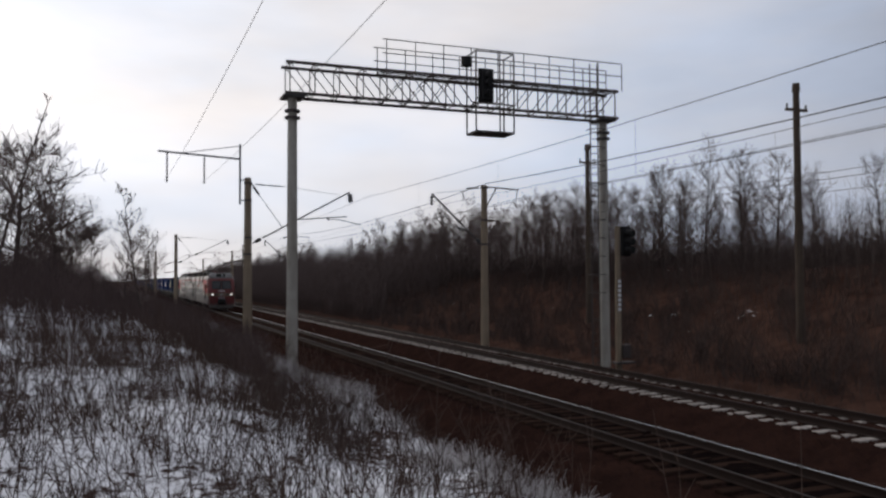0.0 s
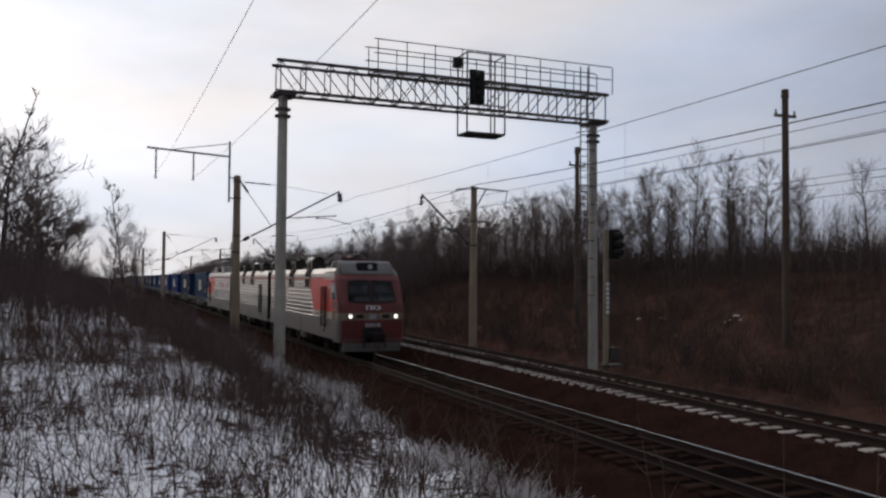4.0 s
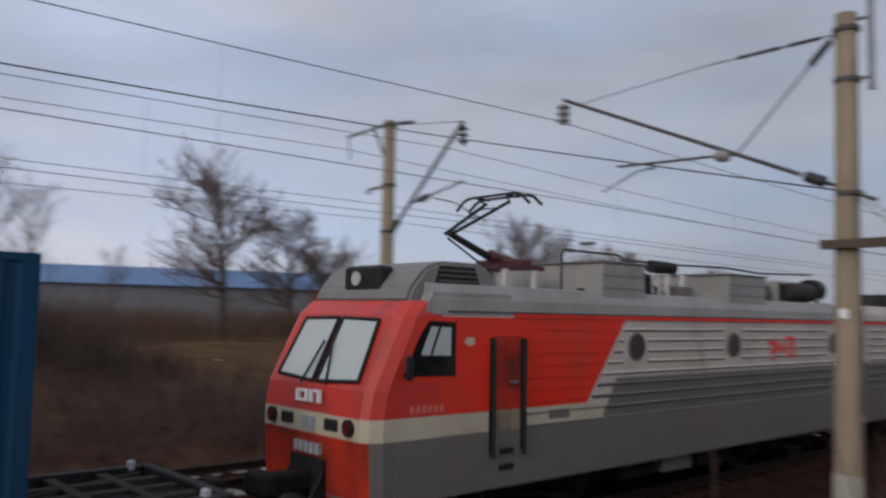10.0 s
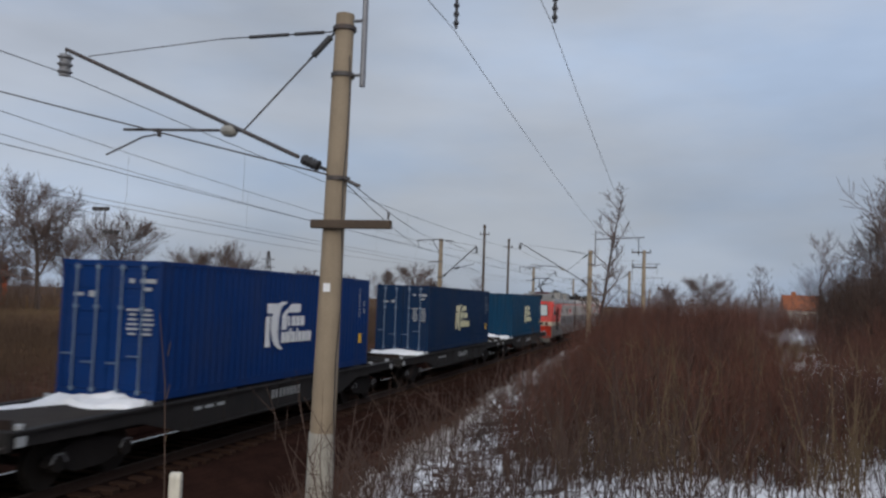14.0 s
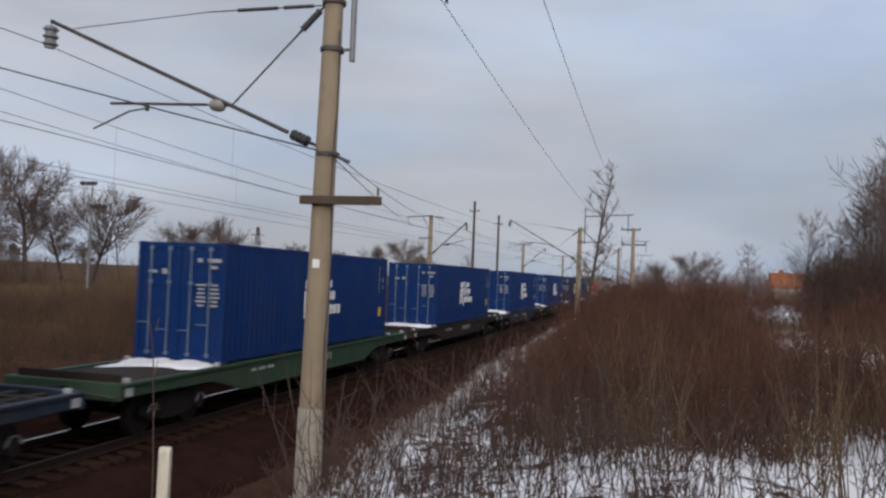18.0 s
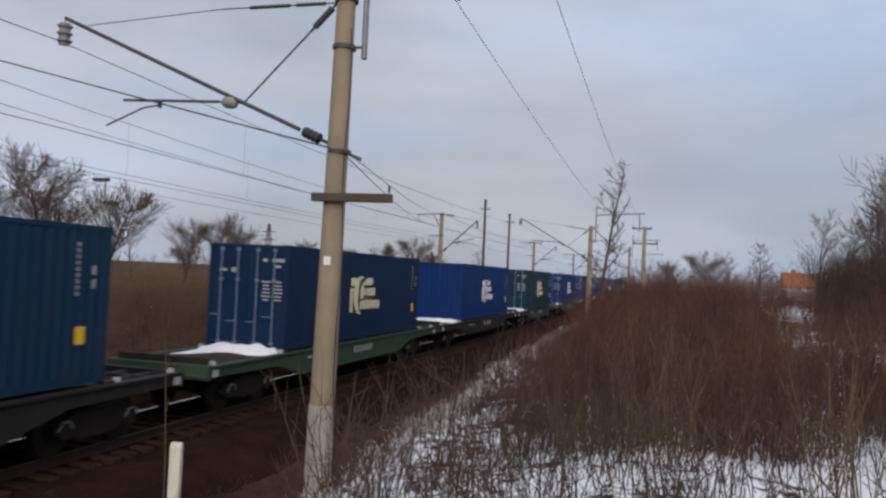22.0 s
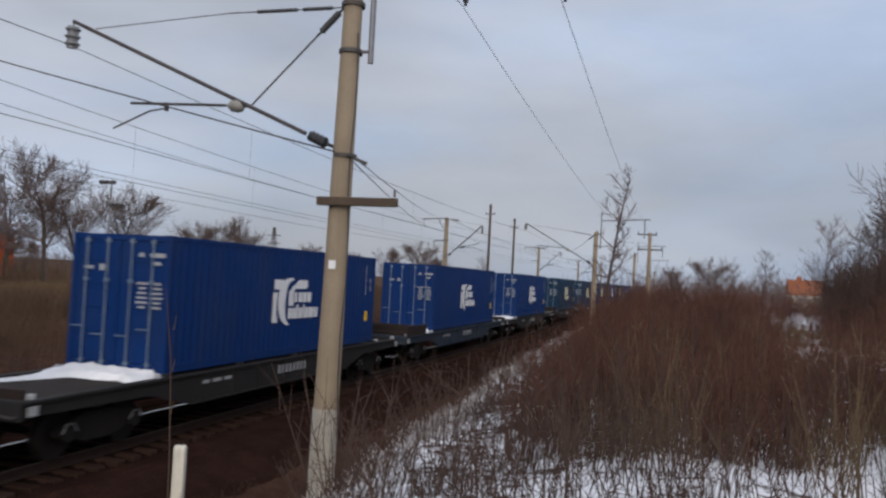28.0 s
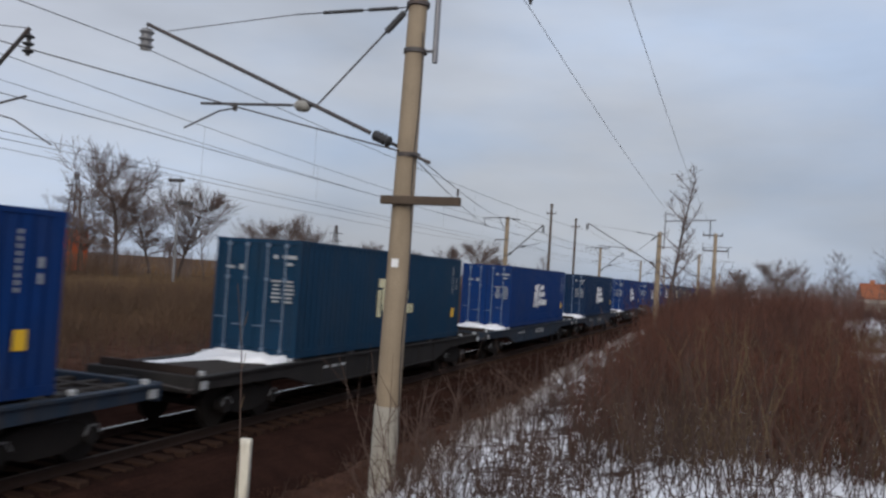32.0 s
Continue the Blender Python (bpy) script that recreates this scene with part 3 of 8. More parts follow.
def build_ground():
    xs = spaced((-3000, -400, 400), (-400, -60, 40), (-60, -12, 3), (-12, 24, 0.3), (24, 60, 1.5), (60, 400, 40), (400, 3000, 400))
    ys = spaced((-3000, -400, 400), (-400, -80, 20), (-80, -30, 2.0), (-30, 40, 0.4), (40, 90, 2), (90, 400, 20), (400, 3000, 400))
    X, Y = np.meshgrid(xs, ys, indexing="ij")
    Z = height(X, Y) + rng.normal(0, 0.015, X.shape) * (np.abs(Y) < 60)
    n, m = X.shape
    idx = np.arange(n * m).reshape(n, m)
    f = np.stack([idx[:-1, :-1], idx[1:, :-1], idx[1:, 1:], idx[:-1, 1:]], -1).reshape(-1, 4)
    ob = new("ground", mesh_of("ground", np.stack([X, Y, Z], -1).reshape(-1, 3), f, M["ground"], True))
    tagged(ob, "bare brown earth bank with patchy thin snow", "ground", kind="structure")


build_ground()


def build_ballast():
    prof = [(7.7, -0.85), (8.9, -0.30), (9.4, -0.27), (10.1, -0.27), (10.6, -0.21), (13.1, -0.20), (13.5, -0.22), (14.1, 0.08), (14.6, 0.14), (15.1, 0.14), (15.22, 0.20), (16.1, 0.20), (16.3, 0.14), (17.4, 0.12), (18.3, 0.02), (19.7, -0.85)]
    xs = np.interp(np.linspace(0, len(prof) - 1, 120), np.arange(len(prof)), [p[0] for p in prof])
    ys = spaced((-900, -60, 30), (-60, -12, 1.0), (-12, 45, 0.16), (45, 90, 1.0), (90, 900, 30))
    X, Y = np.meshgrid(xs, ys, indexing="ij")
    Z = np.interp(X, [p[0] for p in prof], [p[1] for p in prof]) + rng.normal(0, 0.022, X.shape)
    n, m = X.shape
    idx = np.arange(n * m).reshape(n, m)
    f = np.stack([idx[:-1, :-1], idx[1:, :-1], idx[1:, 1:], idx[:-1, 1:]], -1).reshape(-1, 4)
    ob = new("ballast_bed", mesh_of("ballast_bed", np.stack([X, Y, Z], -1).reshape(-1, 3), f, M["ballast"]))
    tagged(ob, "dark brown dirty stone ballast under two tracks", "ballast", kind="structure")


def oil_and_shade_ballast():
    """Ballast between the near rails: oil and brake dust, plus painted shade of the passing wagons."""
    nt = M["ballast"].node_tree
    b = nt.nodes["Principled BSDF"]
    link = b.inputs["Base Color"].links[0]
    src = link.from_socket
    g, sx = nt.nodes.new("ShaderNodeNewGeometry"), nt.nodes.new("ShaderNodeSeparateXYZ")
    nt.links.new(g.outputs["Position"], sx.inputs[0])
    d, ab, mr, mx, nz = (nt.nodes.new(k) for k in ("ShaderNodeMath", "ShaderNodeMath", "ShaderNodeMapRange", "ShaderNodeMix", "ShaderNodeTexNoise"))
    d.operation, ab.operation = "SUBTRACT", "ABSOLUTE"
    d.inputs[1].default_value = D1
    nt.links.new(sx.outputs["X"], d.inputs[0])
    nt.links.new(d.outputs[0], ab.inputs[0])
    nz.inputs["Scale"].default_value = 1.3
    nt.links.new(g.outputs["Position"], nz.inputs[0])
    sm = nt.nodes.new("ShaderNodeMath")
    sm.operation = "ADD"
    nt.links.new(ab.outputs[0], sm.inputs[0])
    nt.links.new(nz.outputs[0], sm.inputs[1])
    for k, v in (("From Min", 1.2), ("From Max", 2.1), ("To Min", 0.85), ("To Max", 0.0)):
        mr.inputs[k].default_value = v
    nt.links.new(sm.outputs[0], mr.inputs[0])
    mx.data_type = "RGBA"
    mx.inputs[7].default_value = (0.006, 0.005, 0.005, 1)
    nt.links.new(src, mx.inputs[6])
    nt.links.new(mr.outputs[0], mx.inputs[0])
    nt.links.new(mx.outputs[2], b.inputs["Base Color"])


oil_and_shade_ballast()
build_ballast()


def build_track(cx, label, sm):
    tr = thing("railway_track", (cx, 0, RISE if cx == D2 else 0), label, "track", "railway tracks", "structure")
    for s in (-1, 1):
        bm = bmesh.new()
        x = s * 0.76
        prof = [(-0.075, -0.18), (0.075, -0.18), (0.075, -0.165), (0.012, -0.15), (0.012, -0.045), (0.036, -0.035), (0.036, -0.004), (-0.036, -0.004), (-0.036, -0.035), (-0.012, -0.045), (-0.012, -0.15), (-0.075, -0.165)]
        a = [bm.verts.new((x + px, -900, pz)) for px, pz in prof]
        b = [bm.verts.new((x + px, 900, pz)) for px, pz in prof]
        for i in range(len(prof)):
            j = (i + 1) % len(prof)
            bm.faces.new((a[i], a[j], b[j], b[i]))
        rail = part("rail", bm, M["rail_side"], tr)
        bm = bmesh.new()
        box(bm, x - 0.033, x + 0.033, -900, 900, -0.004, 0.0)
        part("rail_head", bm, M["rail_top" if s > 0 and cx == D1 else "rail_dull"], rail, "worn running surface")
    bm = bmesh.new()
    box(bm, -1.35, 1.35, -0.125, 0.125, -0.34, -0.185, 0.02)
    first = part("sleeper", bm, sm, tr)
    n0, step = -70, 0.545
    first.location = (0, n0 * step, 0)
    for i in range(n0 + 1, n0 + 150):
        share("sleeper", first, tr, pose(random.uniform(-0.02, 0.02), i * step, random.uniform(-0.008, 0.008), 0, 0, random.uniform(-0.6, 0.6)))
    v, f = [], []
    base = [(-1.35, -0.12, -0.34), (1.35, -0.12, -0.34), (1.35, 0.12, -0.34), (-1.35, 0.12, -0.34), (-1.35, -0.12, -0.185), (1.35, -0.12, -0.185), (1.35, 0.12, -0.185), (-1.35, 0.12, -0.185)]
    quads = [(4, 5, 6, 7), (0, 1, 5, 4), (1, 2, 6, 5), (2, 3, 7, 6), (3, 0, 4, 7)]
    for i in list(range(-330, n0)) + list(range(n0 + 150, 330)):
        k = len(v)
        v += [(x, y + i * step, z) for x, y, z in base]
        f += [tuple(k + j for j in q) for q in quads]
    far = new("distant_sleepers", mesh_of("distant_sleepers", v, f, sm))
    far.parent = tr
    far["kind"] = "stuff"
# ---------------------------------------------------------------- train
SEC_L = 16.8


def side_panel(bm, sg, pts, s, off):
    """A painted panel on the side s of a body, from points (length, height)."""
    x = s * (1.55 + off)
    prism(bm, [(sg * a, z) for a, z in pts], min(x, s * 1.54), max(x, s * 1.54))


def loco_body(sec, sg, cab, round_windows=False):
    """Shell of one section: side walls, roof, ends."""
    a0 = 1.38 if cab else 0.0
    L = SEC_L
    bm = bmesh.new()
    prof = [(-1.55, 0.80), (-1.55, 3.62), (1.55, 3.62), (1.55, 0.80)]
    rows = [[bm.verts.new((x, sg * y, z)) for x, z in prof] for y in (a0, L)]
    for i in range(4):
        j = (i + 1) % 4
        bm.faces.new((rows[0][i], rows[0][j], rows[1][j], rows[1][i]))
    bm.faces.new(rows[0])
    bm.faces.new(rows[1])
    bmesh.ops.recalc_face_normals(bm, faces=bm.faces)
    part("body", bm, M["loco_light"], sec, "light grey painted body sides")
    bm = bmesh.new()
    prof = [(-1.56, 3.60), (-1.54, 3.85), (-1.42, 4.08), (-1.30, 4.10), (-1.28, 3.98), (1.28, 3.98), (1.30, 4.10), (1.42, 4.08), (1.54, 3.85), (1.56, 3.60)]
    b0 = 1.2 if cab else 0.02
    rows = [[bm.verts.new((x, sg * y, z)) for x, z in prof] for y in (b0, L - 0.02)]
    for i in range(len(prof)):
        j = (i + 1) % len(prof)
        bm.faces.new((rows[0][i], rows[0][j], rows[1][j], rows[1][i]))
    bm.faces.new(rows[0])
    bm.faces.new(rows[1])
    bmesh.ops.recalc_face_normals(bm, faces=bm.faces)
    part("roof", bm, M["roof_light"] if round_windows else M["loco_light"], sec, "grey roof with recessed equipment deck")
    for s in (-1, 1):
        bm = bmesh.new()
        side_panel(bm, sg, [(a0 and 0.5, 0.80), (L, 0.80), (L, 1.72), (a0 and 0.5, 1.72)], s, 0.021)
        part("lower_panel", bm, M["loco_mid"], sec, "dusty grey lower band")
        bm = bmesh.new()
        st = 5.42 if cab else 0.0
        side_panel(bm, sg, [(st, 1.725), (L, 1.725), (L, 2.46), (st + (0.45 if cab else 0), 2.46)], s, 0.006)
        part("dark_band", bm, M["loco_dark"], sec, "dark grey band")
        # pressed ribs along the side, each over a dark strip painting its shadow, broken round the portholes
        holes = (6.5, 10.25, 15.5) if round_windows else ()
        for i in range(9):
            z = 1.74 + i * 0.205
            r0 = (3.3 if z < 2.05 else 5.05 + (z - 2.05) * 0.78) if cab else 0.3
            cuts = [r0]
            for h in holes:
                if 2.66 < z < 3.44 and h > r0 + 0.5:
                    cuts += [h - 0.42, h + 0.42]
            cuts.append(L - 0.3)
            for q0, q1 in zip(cuts[::2], cuts[1::2]):
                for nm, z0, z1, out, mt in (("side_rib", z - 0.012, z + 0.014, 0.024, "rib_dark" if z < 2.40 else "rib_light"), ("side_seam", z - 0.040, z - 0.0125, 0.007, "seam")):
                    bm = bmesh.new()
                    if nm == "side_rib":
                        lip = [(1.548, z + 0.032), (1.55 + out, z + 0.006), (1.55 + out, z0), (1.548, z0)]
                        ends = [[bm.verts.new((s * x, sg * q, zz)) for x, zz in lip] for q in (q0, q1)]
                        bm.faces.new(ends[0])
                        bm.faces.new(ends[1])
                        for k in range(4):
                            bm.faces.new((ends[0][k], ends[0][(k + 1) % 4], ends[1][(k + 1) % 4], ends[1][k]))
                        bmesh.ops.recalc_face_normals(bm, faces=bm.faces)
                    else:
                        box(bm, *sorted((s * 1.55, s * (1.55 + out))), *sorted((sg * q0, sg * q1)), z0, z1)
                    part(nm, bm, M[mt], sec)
        bm = bmesh.new()
        x = s * 1.55
        box(bm, min(x, x + s * 0.03), max(x, x + s * 0.03), min(sg * 3.0, sg * L) if cab else min(0, sg * L), max(sg * 3.0, sg * L) if cab else max(0, sg * L), 3.565, 3.635)
        part("cornice", bm, M["loco_red"], sec, "thin red line under the roof")
        bm = bmesh.new()
        box(bm, *sorted((s * 1.55, s * 1.572)), *sorted((sg * (1.5 if cab else 0.02), sg * (L - 0.02))), 3.64, 3.662)
        part("roof_seam", bm, M["seam"], sec)
    bm = bmesh.new()
    for a in (a0 + 0.25, L - 0.35):
        box(bm, -1.2, 1.2, min(sg * a, sg * (a + 0.2)), max(sg * a, sg * (a + 0.2)), 0.55, 0.95)
    box(bm, -1.25, 1.25, min(sg * (a0 + 0.4), sg * (L - 0.4)), max(sg * (a0 + 0.4), sg * (L - 0.4)), 0.80, 0.97)
    part("underframe", bm, M["under"], sec)


def wheelset(parent, y, r=0.55):
    for s in (-1, 1):
        bm = bmesh.new()
        rod(bm, (s * 0.70, y, r), (s * 0.83, y, r), r, n=24)
        rod(bm, (s * 0.68, y, r), (s * 0.71, y, r), r + 0.03, n=24)
        part("wheel", bm, M["wheel"], parent)
    bm = bmesh.new()
    rod(bm, (-0.95, y, r), (0.95, y, r), 0.09, n=10)
    part("axle", bm, M["wheel"], parent)


def loco_bogie(sec, yc):
    bm = bmesh.new()
    for s in (-1, 1):
        x0, x1 = sorted((s * 0.98, s * 1.12))
        prism(bm, [(yc - 2.1, 0.72), (yc - 1.9, 0.95), (yc + 1.9, 0.95), (yc + 2.1, 0.72), (yc + 1.0, 0.55), (yc - 1.0, 0.55)], x0, x1)
        for o in (-1.45, 1.45):
            box(bm, min(s * 1.0, s * 1.22), max(s * 1.0, s * 1.22), yc + o - 0.2, yc + o + 0.2, 0.40, 0.72, 0.03)
            for q in (-0.42, 0.42):
                rod(bm, (s * 1.14, yc + o + q, 0.5), (s * 1.14, yc + o + q, 0.92), 0.09, n=8)
        rod(bm, (s * 1.2, yc - 0.9, 0.35), (s * 1.2, yc + 0.9, 0.62), 0.05, n=6)
    b = part("bogie", bm, M["under"], sec)
    for o in (-1.45, 1.45):
        wheelset(b, yc + o, 0.6)


def rail_logo(sec, sg, y, z, s, h, material):
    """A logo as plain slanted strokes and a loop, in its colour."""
    bm = bmesh.new()
    x0, x1 = sorted((s * 1.558, s * 1.575))
    def stroke(pts):
        prism(bm, [(y + s * a * h, z + b * h) for a, b in pts], x0, x1)
    stroke([(-1.35, 0.62), (-0.62, 0.62), (-0.62, 0.80), (-1.35, 0.80)])
    stroke([(-1.12, -0.12), (-0.94, -0.12), (-0.94, 0.62), (-1.12, 0.62)])
    stroke([(-0.94, 0.22), (-0.62, 0.22), (-0.62, 0.36), (-0.94, 0.36)])
    stroke([(-0.74, 0.36), (-0.56, 0.36), (-0.56, 0.64), (-0.74, 0.64)])
    stroke([(-0.62, 0.25), (-0.50, 0.22), (-0.22, 0.72), (-0.36, 0.74)])
    stroke([(-0.30, 0.74), (-0.18, 0.70), (0.0, 0.22), (-0.14, 0.20)])
    stroke([(0.0, 0.25), (0.12, 0.22), (0.34, 0.70), (0.20, 0.74)])
    stroke([(0.50, 0.0), (1.25, 0.0), (1.25, 0.17), (0.50, 0.17)])
    stroke([(1.07, 0.17), (1.25, 0.17), (1.25, 1.02), (1.07, 1.02)])
    stroke([(0.30, 0.85), (1.07, 0.85), (1.07, 1.02), (0.30, 1.02)])
    stroke([(0.40, 0.17), (0.58, 0.17), (0.70, 0.60), (0.52, 0.60)])
    stroke([(0.62, 0.60), (1.0, 0.60), (1.0, 0.70), (0.62, 0.70)])
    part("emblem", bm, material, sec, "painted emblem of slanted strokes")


def loco_cab(sec, sg, lit):
    """The driver's end: nose, windscreens, doors, lamps, air conditioner."""
    levels = [(0.70, 0.06, 1.22, 1.54), (1.72, 0.0, 1.30, 1.565), (2.05, 0.0, 1.30, 1.565), (2.45, 0.07, 1.28, 1.565), (2.85, 0.265, 1.24, 1.562), (3.25, 0.46, 1.20, 1.555), (3.58, 0.62, 1.16, 1.54), (3.80, 0.86, 1.06, 1.50)]

    def shell(name, lo, hi, material, front=True, cheek=(-1, 1), label="", grow=0.0):
        bm = bmesh.new()
        lv = [l for l in levels if lo - 1e-6 <= l[0] <= hi + 1e-6]
        rows = []
        for z, f, w, w2 in lv:
            g = f - grow
            pts = [(-w2, 1.40), (-w2, min(g + 0.26, 1.36)), (-w2 + 0.09, g + 0.07), (-w2 + 0.24, g), (w2 - 0.24, g), (w2 - 0.09, g + 0.07), (w2, min(g + 0.26, 1.36)), (w2, 1.40)]
            rows.append([bm.verts.new((x, sg * y, z)) for x, y in pts])
        for a, b in zip(rows, rows[1:]):
            for i in range(7):
                if (2 <= i <= 4 and front) or (i < 2 and -1 in cheek) or (i > 4 and 1 in cheek):
                    bm.faces.new((a[i], a[i + 1], b[i + 1], b[i]))
        bmesh.ops.delete(bm, geom=[v for v in bm.verts if not v.link_faces], context="VERTS")
        bmesh.ops.recalc_face_normals(bm, faces=bm.faces)
        part(name, bm, material, sec, label)

    # the leading nose is backlit: its shade is put into darker red and cream
    paint = M["backlit_grimy_red"] if lit else M["nose_red"]
    shell("nose", 2.05, 3.80, paint, label="red cab front")
    shell("nose_band", 1.72, 2.05, M["grimy_shaded_cream"] if lit else M["cream"], label="cream band with lamps")
    shell("lower_nose", 0.70, 1.72, M["backlit_grimy_red"] if lit else M["loco_dirtyred"], True, (), "red lower nose")
    for s in (-1, 1):
        shell("nose_cheek", 0.70, 1.72, M["loco_mid"], False, (s,))
    # cab roof and air conditioner
    bm = bmesh.new()
    prism(bm, [(sg * 0.85, 3.78), (sg * 0.95, 4.02), (sg * 1.25, 4.35), (sg * 1.6, 4.46), (sg * 2.55, 4.46), (sg * 2.9, 4.12), (sg * 2.9, 3.60), (sg * 1.0, 3.60)], -1.30, 1.30)
    bmesh.ops.bevel(bm, geom=[e for e in bm.edges], offset=0.06, segments=2, affect="EDGES")
    hood = part("cab_roof", bm, M["loco_roof"], sec, "grey air conditioner hood")
    for s in (-1, 1):
        bm = bmesh.new()
        prism(bm, [(sg * 1.42, 4.08), (sg * 1.52, 4.38), (sg * 2.30, 4.38), (sg * 2.42, 4.08)], *sorted((s * 1.27, s * 1.308)))
        gr = part("grille", bm, M["black"], hood)
        for i in range(3):
            bm = bmesh.new()
            box(bm, *sorted((s * 1.30, s * 1.322)), *sorted((sg * 1.50, sg * 2.34)), 4.13 + i * 0.085, 4.15 + i * 0.085)
            part("grille_slat", bm, M["loco_dark"], gr)
        bm = bmesh.new()
        prism(bm, [(sg * 1.0, 3.55), (sg * 1.2, 3.95), (sg * 2.95, 3.95), (sg * 2.95, 3.55)], *sorted((s * 1.28, s * 1.53)))
        part("roof_fairing", bm, M["roof_light"], hood)
    bm = bmesh.new()
    box(bm, -0.50, 0.50, min(sg * 0.93, sg * 1.25), max(sg * 0.93, sg * 1.25), 3.96, 4.38, 0.05)
    lamp = part("headlamp_box", bm, M["black"], sec)
    bm = bmesh.new()
    rod(bm, (0.12, sg * 0.94, 4.17), (0.12, sg * 0.90, 4.17), 0.12, n=16)
    part("headlamp", bm, M["glass_sky"], lamp)
    # windscreens, set on the sloped face
    def on_front(z):
        zs = [l[0] for l in levels]
        return float(np.interp(z, zs, [l[1] for l in levels]))
    for s in (-1, 1):
        bm = bmesh.new()
        pts = [(s * 0.06, 2.52), (s * 1.13, 2.58), (s * 1.02, 3.50), (s * 0.06, 3.52)]
        fr = [bm.verts.new((x, sg * (on_front(z) - 0.02), z)) for x, z in pts]
        bk = [bm.verts.new((x, sg * (on_front(z) + 0.02), z)) for x, z in pts]
        bm.faces.new(fr)
        bm.faces.new(bk)
        for i in range(4):
            bm.faces.new((fr[i], fr[(i + 1) % 4], bk[(i + 1) % 4], bk[i]))
        bmesh.ops.recalc_face_normals(bm, faces=bm.faces)
        ws = part("windscreen", bm, M["glass"] if lit else M["glass_sky"], sec, "dark windscreen" if lit else "windscreen with the sky's reflection painted pale")
        bm = bmesh.new()
        e = [Vector((x, sg * (on_front(z) - 0.03), z)) for x, z in pts]
        for p, q in zip(e, e[1:] + e[:1]):
            rod(bm, p, q, 0.03, n=6)
        part("windscreen_seal", bm, M["black"], ws)
        bm = bmesh.new()
        rod(bm, (s * 0.35, sg * (on_front(2.5) - 0.05), 2.48), (s * 0.12, sg * (on_front(3.1) - 0.06), 3.15), 0.018, n=6)
        part("wiper", bm, M["black"], ws)
        for xx, r in ((1.08, 0.13), (0.62, 0.12)):
            bm = bmesh.new()
            if xx > 1:
                rod(bm, (s * xx, sg * 0.01, 1.9), (s * xx, -sg * 0.05, 1.9), r, n=16)
            else:
                box(bm, s * xx - 0.17, s * xx + 0.17, min(sg * 0.01, -sg * 0.04), max(sg * 0.01, -sg * 0.04), 1.81, 1.99, 0.02)
            hl = part("lamp_housing", bm, M["black"], sec)
            if xx > 1:
                bm = bmesh.new()
                rod(bm, (s * xx, -sg * 0.05, 1.9), (s * xx, -sg * 0.065, 1.9), 0.09, n=16)
                part("lamp_lens", bm, M["lampwhite"] if lit else M["lampred"], hl)
        # cab side window, door and its rails
        bm = bmesh.new()
        side_panel(bm, sg, [(0.60, 2.66), (1.66, 2.64), (1.66, 3.48), (1.10, 3.50), (0.92, 3.28)], s, 0.018)
        win = part("side_window", bm, M["glass"], sec, "dark cab side window")
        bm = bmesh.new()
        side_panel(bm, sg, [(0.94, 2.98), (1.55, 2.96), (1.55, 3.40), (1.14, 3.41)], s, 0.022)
        part("window_pane", bm, M["glass_sky"], win, "pane with the sky's brightness painted pale")
        bm = bmesh.new()
        side_panel(bm, sg, [(1.12, 2.98), (1.17, 2.98), (1.34, 3.41), (1.29, 3.41)], s, 0.026)
        part("window_bar", bm, M["black"], win)
        bm = bmesh.new()
        rod(bm, (s * 1.62, sg * 0.72, 2.70), (s * 1.75, sg * 0.62, 2.75), 0.02, n=6)
        box(bm, min(s * 1.70, s * 1.76), max(s * 1.70, s * 1.76), min(sg * 0.52, sg * 0.66), max(sg * 0.52, sg * 0.66), 2.62, 2.98, 0.02)
        part("mirror", bm, M["black"], sec)
        bm = bmesh.new()
        side_panel(bm, sg, [(2.52, 1.30), (3.16, 1.30), (3.16, 3.26), (2.52, 3.26)], s, 0.020)
        door = part("door", bm, M["loco_dirtyred"], sec, "sooty red cab door")
        bm = bmesh.new()
        side_panel(bm, sg, [(2.53, 1.72), (3.15, 1.72), (3.15, 2.05), (2.53, 2.05)], s, 0.024)
        part("door_band", bm, M["grimy_shaded_cream"], door, "grimy cream band across the door")
        bm = bmesh.new()
        side_panel(bm, sg, [(2.53, 1.31), (3.15, 1.31), (3.15, 1.71), (2.53, 1.71)], s, 0.024)
        part("door_foot", bm, M["loco_mid"], door, "grey lower part of the door")
        for o in (2.46, 3.20):
            bm = bmesh.new()
            rod(bm, (s * 1.64, sg * o, 1.30), (s * 1.64, sg * o, 3.22), 0.032, n=8)
            for z in (1.32, 2.25, 3.2):
                rod(bm, (s * 1.55, sg * o, z), (s * 1.64, sg * o, z), 0.02, n=6)
            box(bm, min(s * 1.552, s * 1.582), max(s * 1.552, s * 1.582), sg * o - 0.036, sg * o + 0.036, 1.36, 3.24)
            part("handrail", bm, M["black"], sec, "black door handrail")
        bm = bmesh.new()
        rod(bm, (s * 1.57, sg * 3.02, 2.5), (s * 1.63, sg * 3.02, 2.5), 0.03, n=8)
        box(bm, min(s * 1.60, s * 1.63), max(s * 1.60, s * 1.63), min(sg * 2.86, sg * 3.04), max(sg * 2.86, sg * 3.04), 2.48, 2.52)
        part("door_handle", bm, M["galv"], door)
        for z in (1.12, 1.38):
            bm = bmesh.new()
            side_panel(bm, sg, [(2.66, z - 0.05), (3.0, z - 0.05), (3.0, z + 0.05), (2.66, z + 0.05)], s, 0.034)
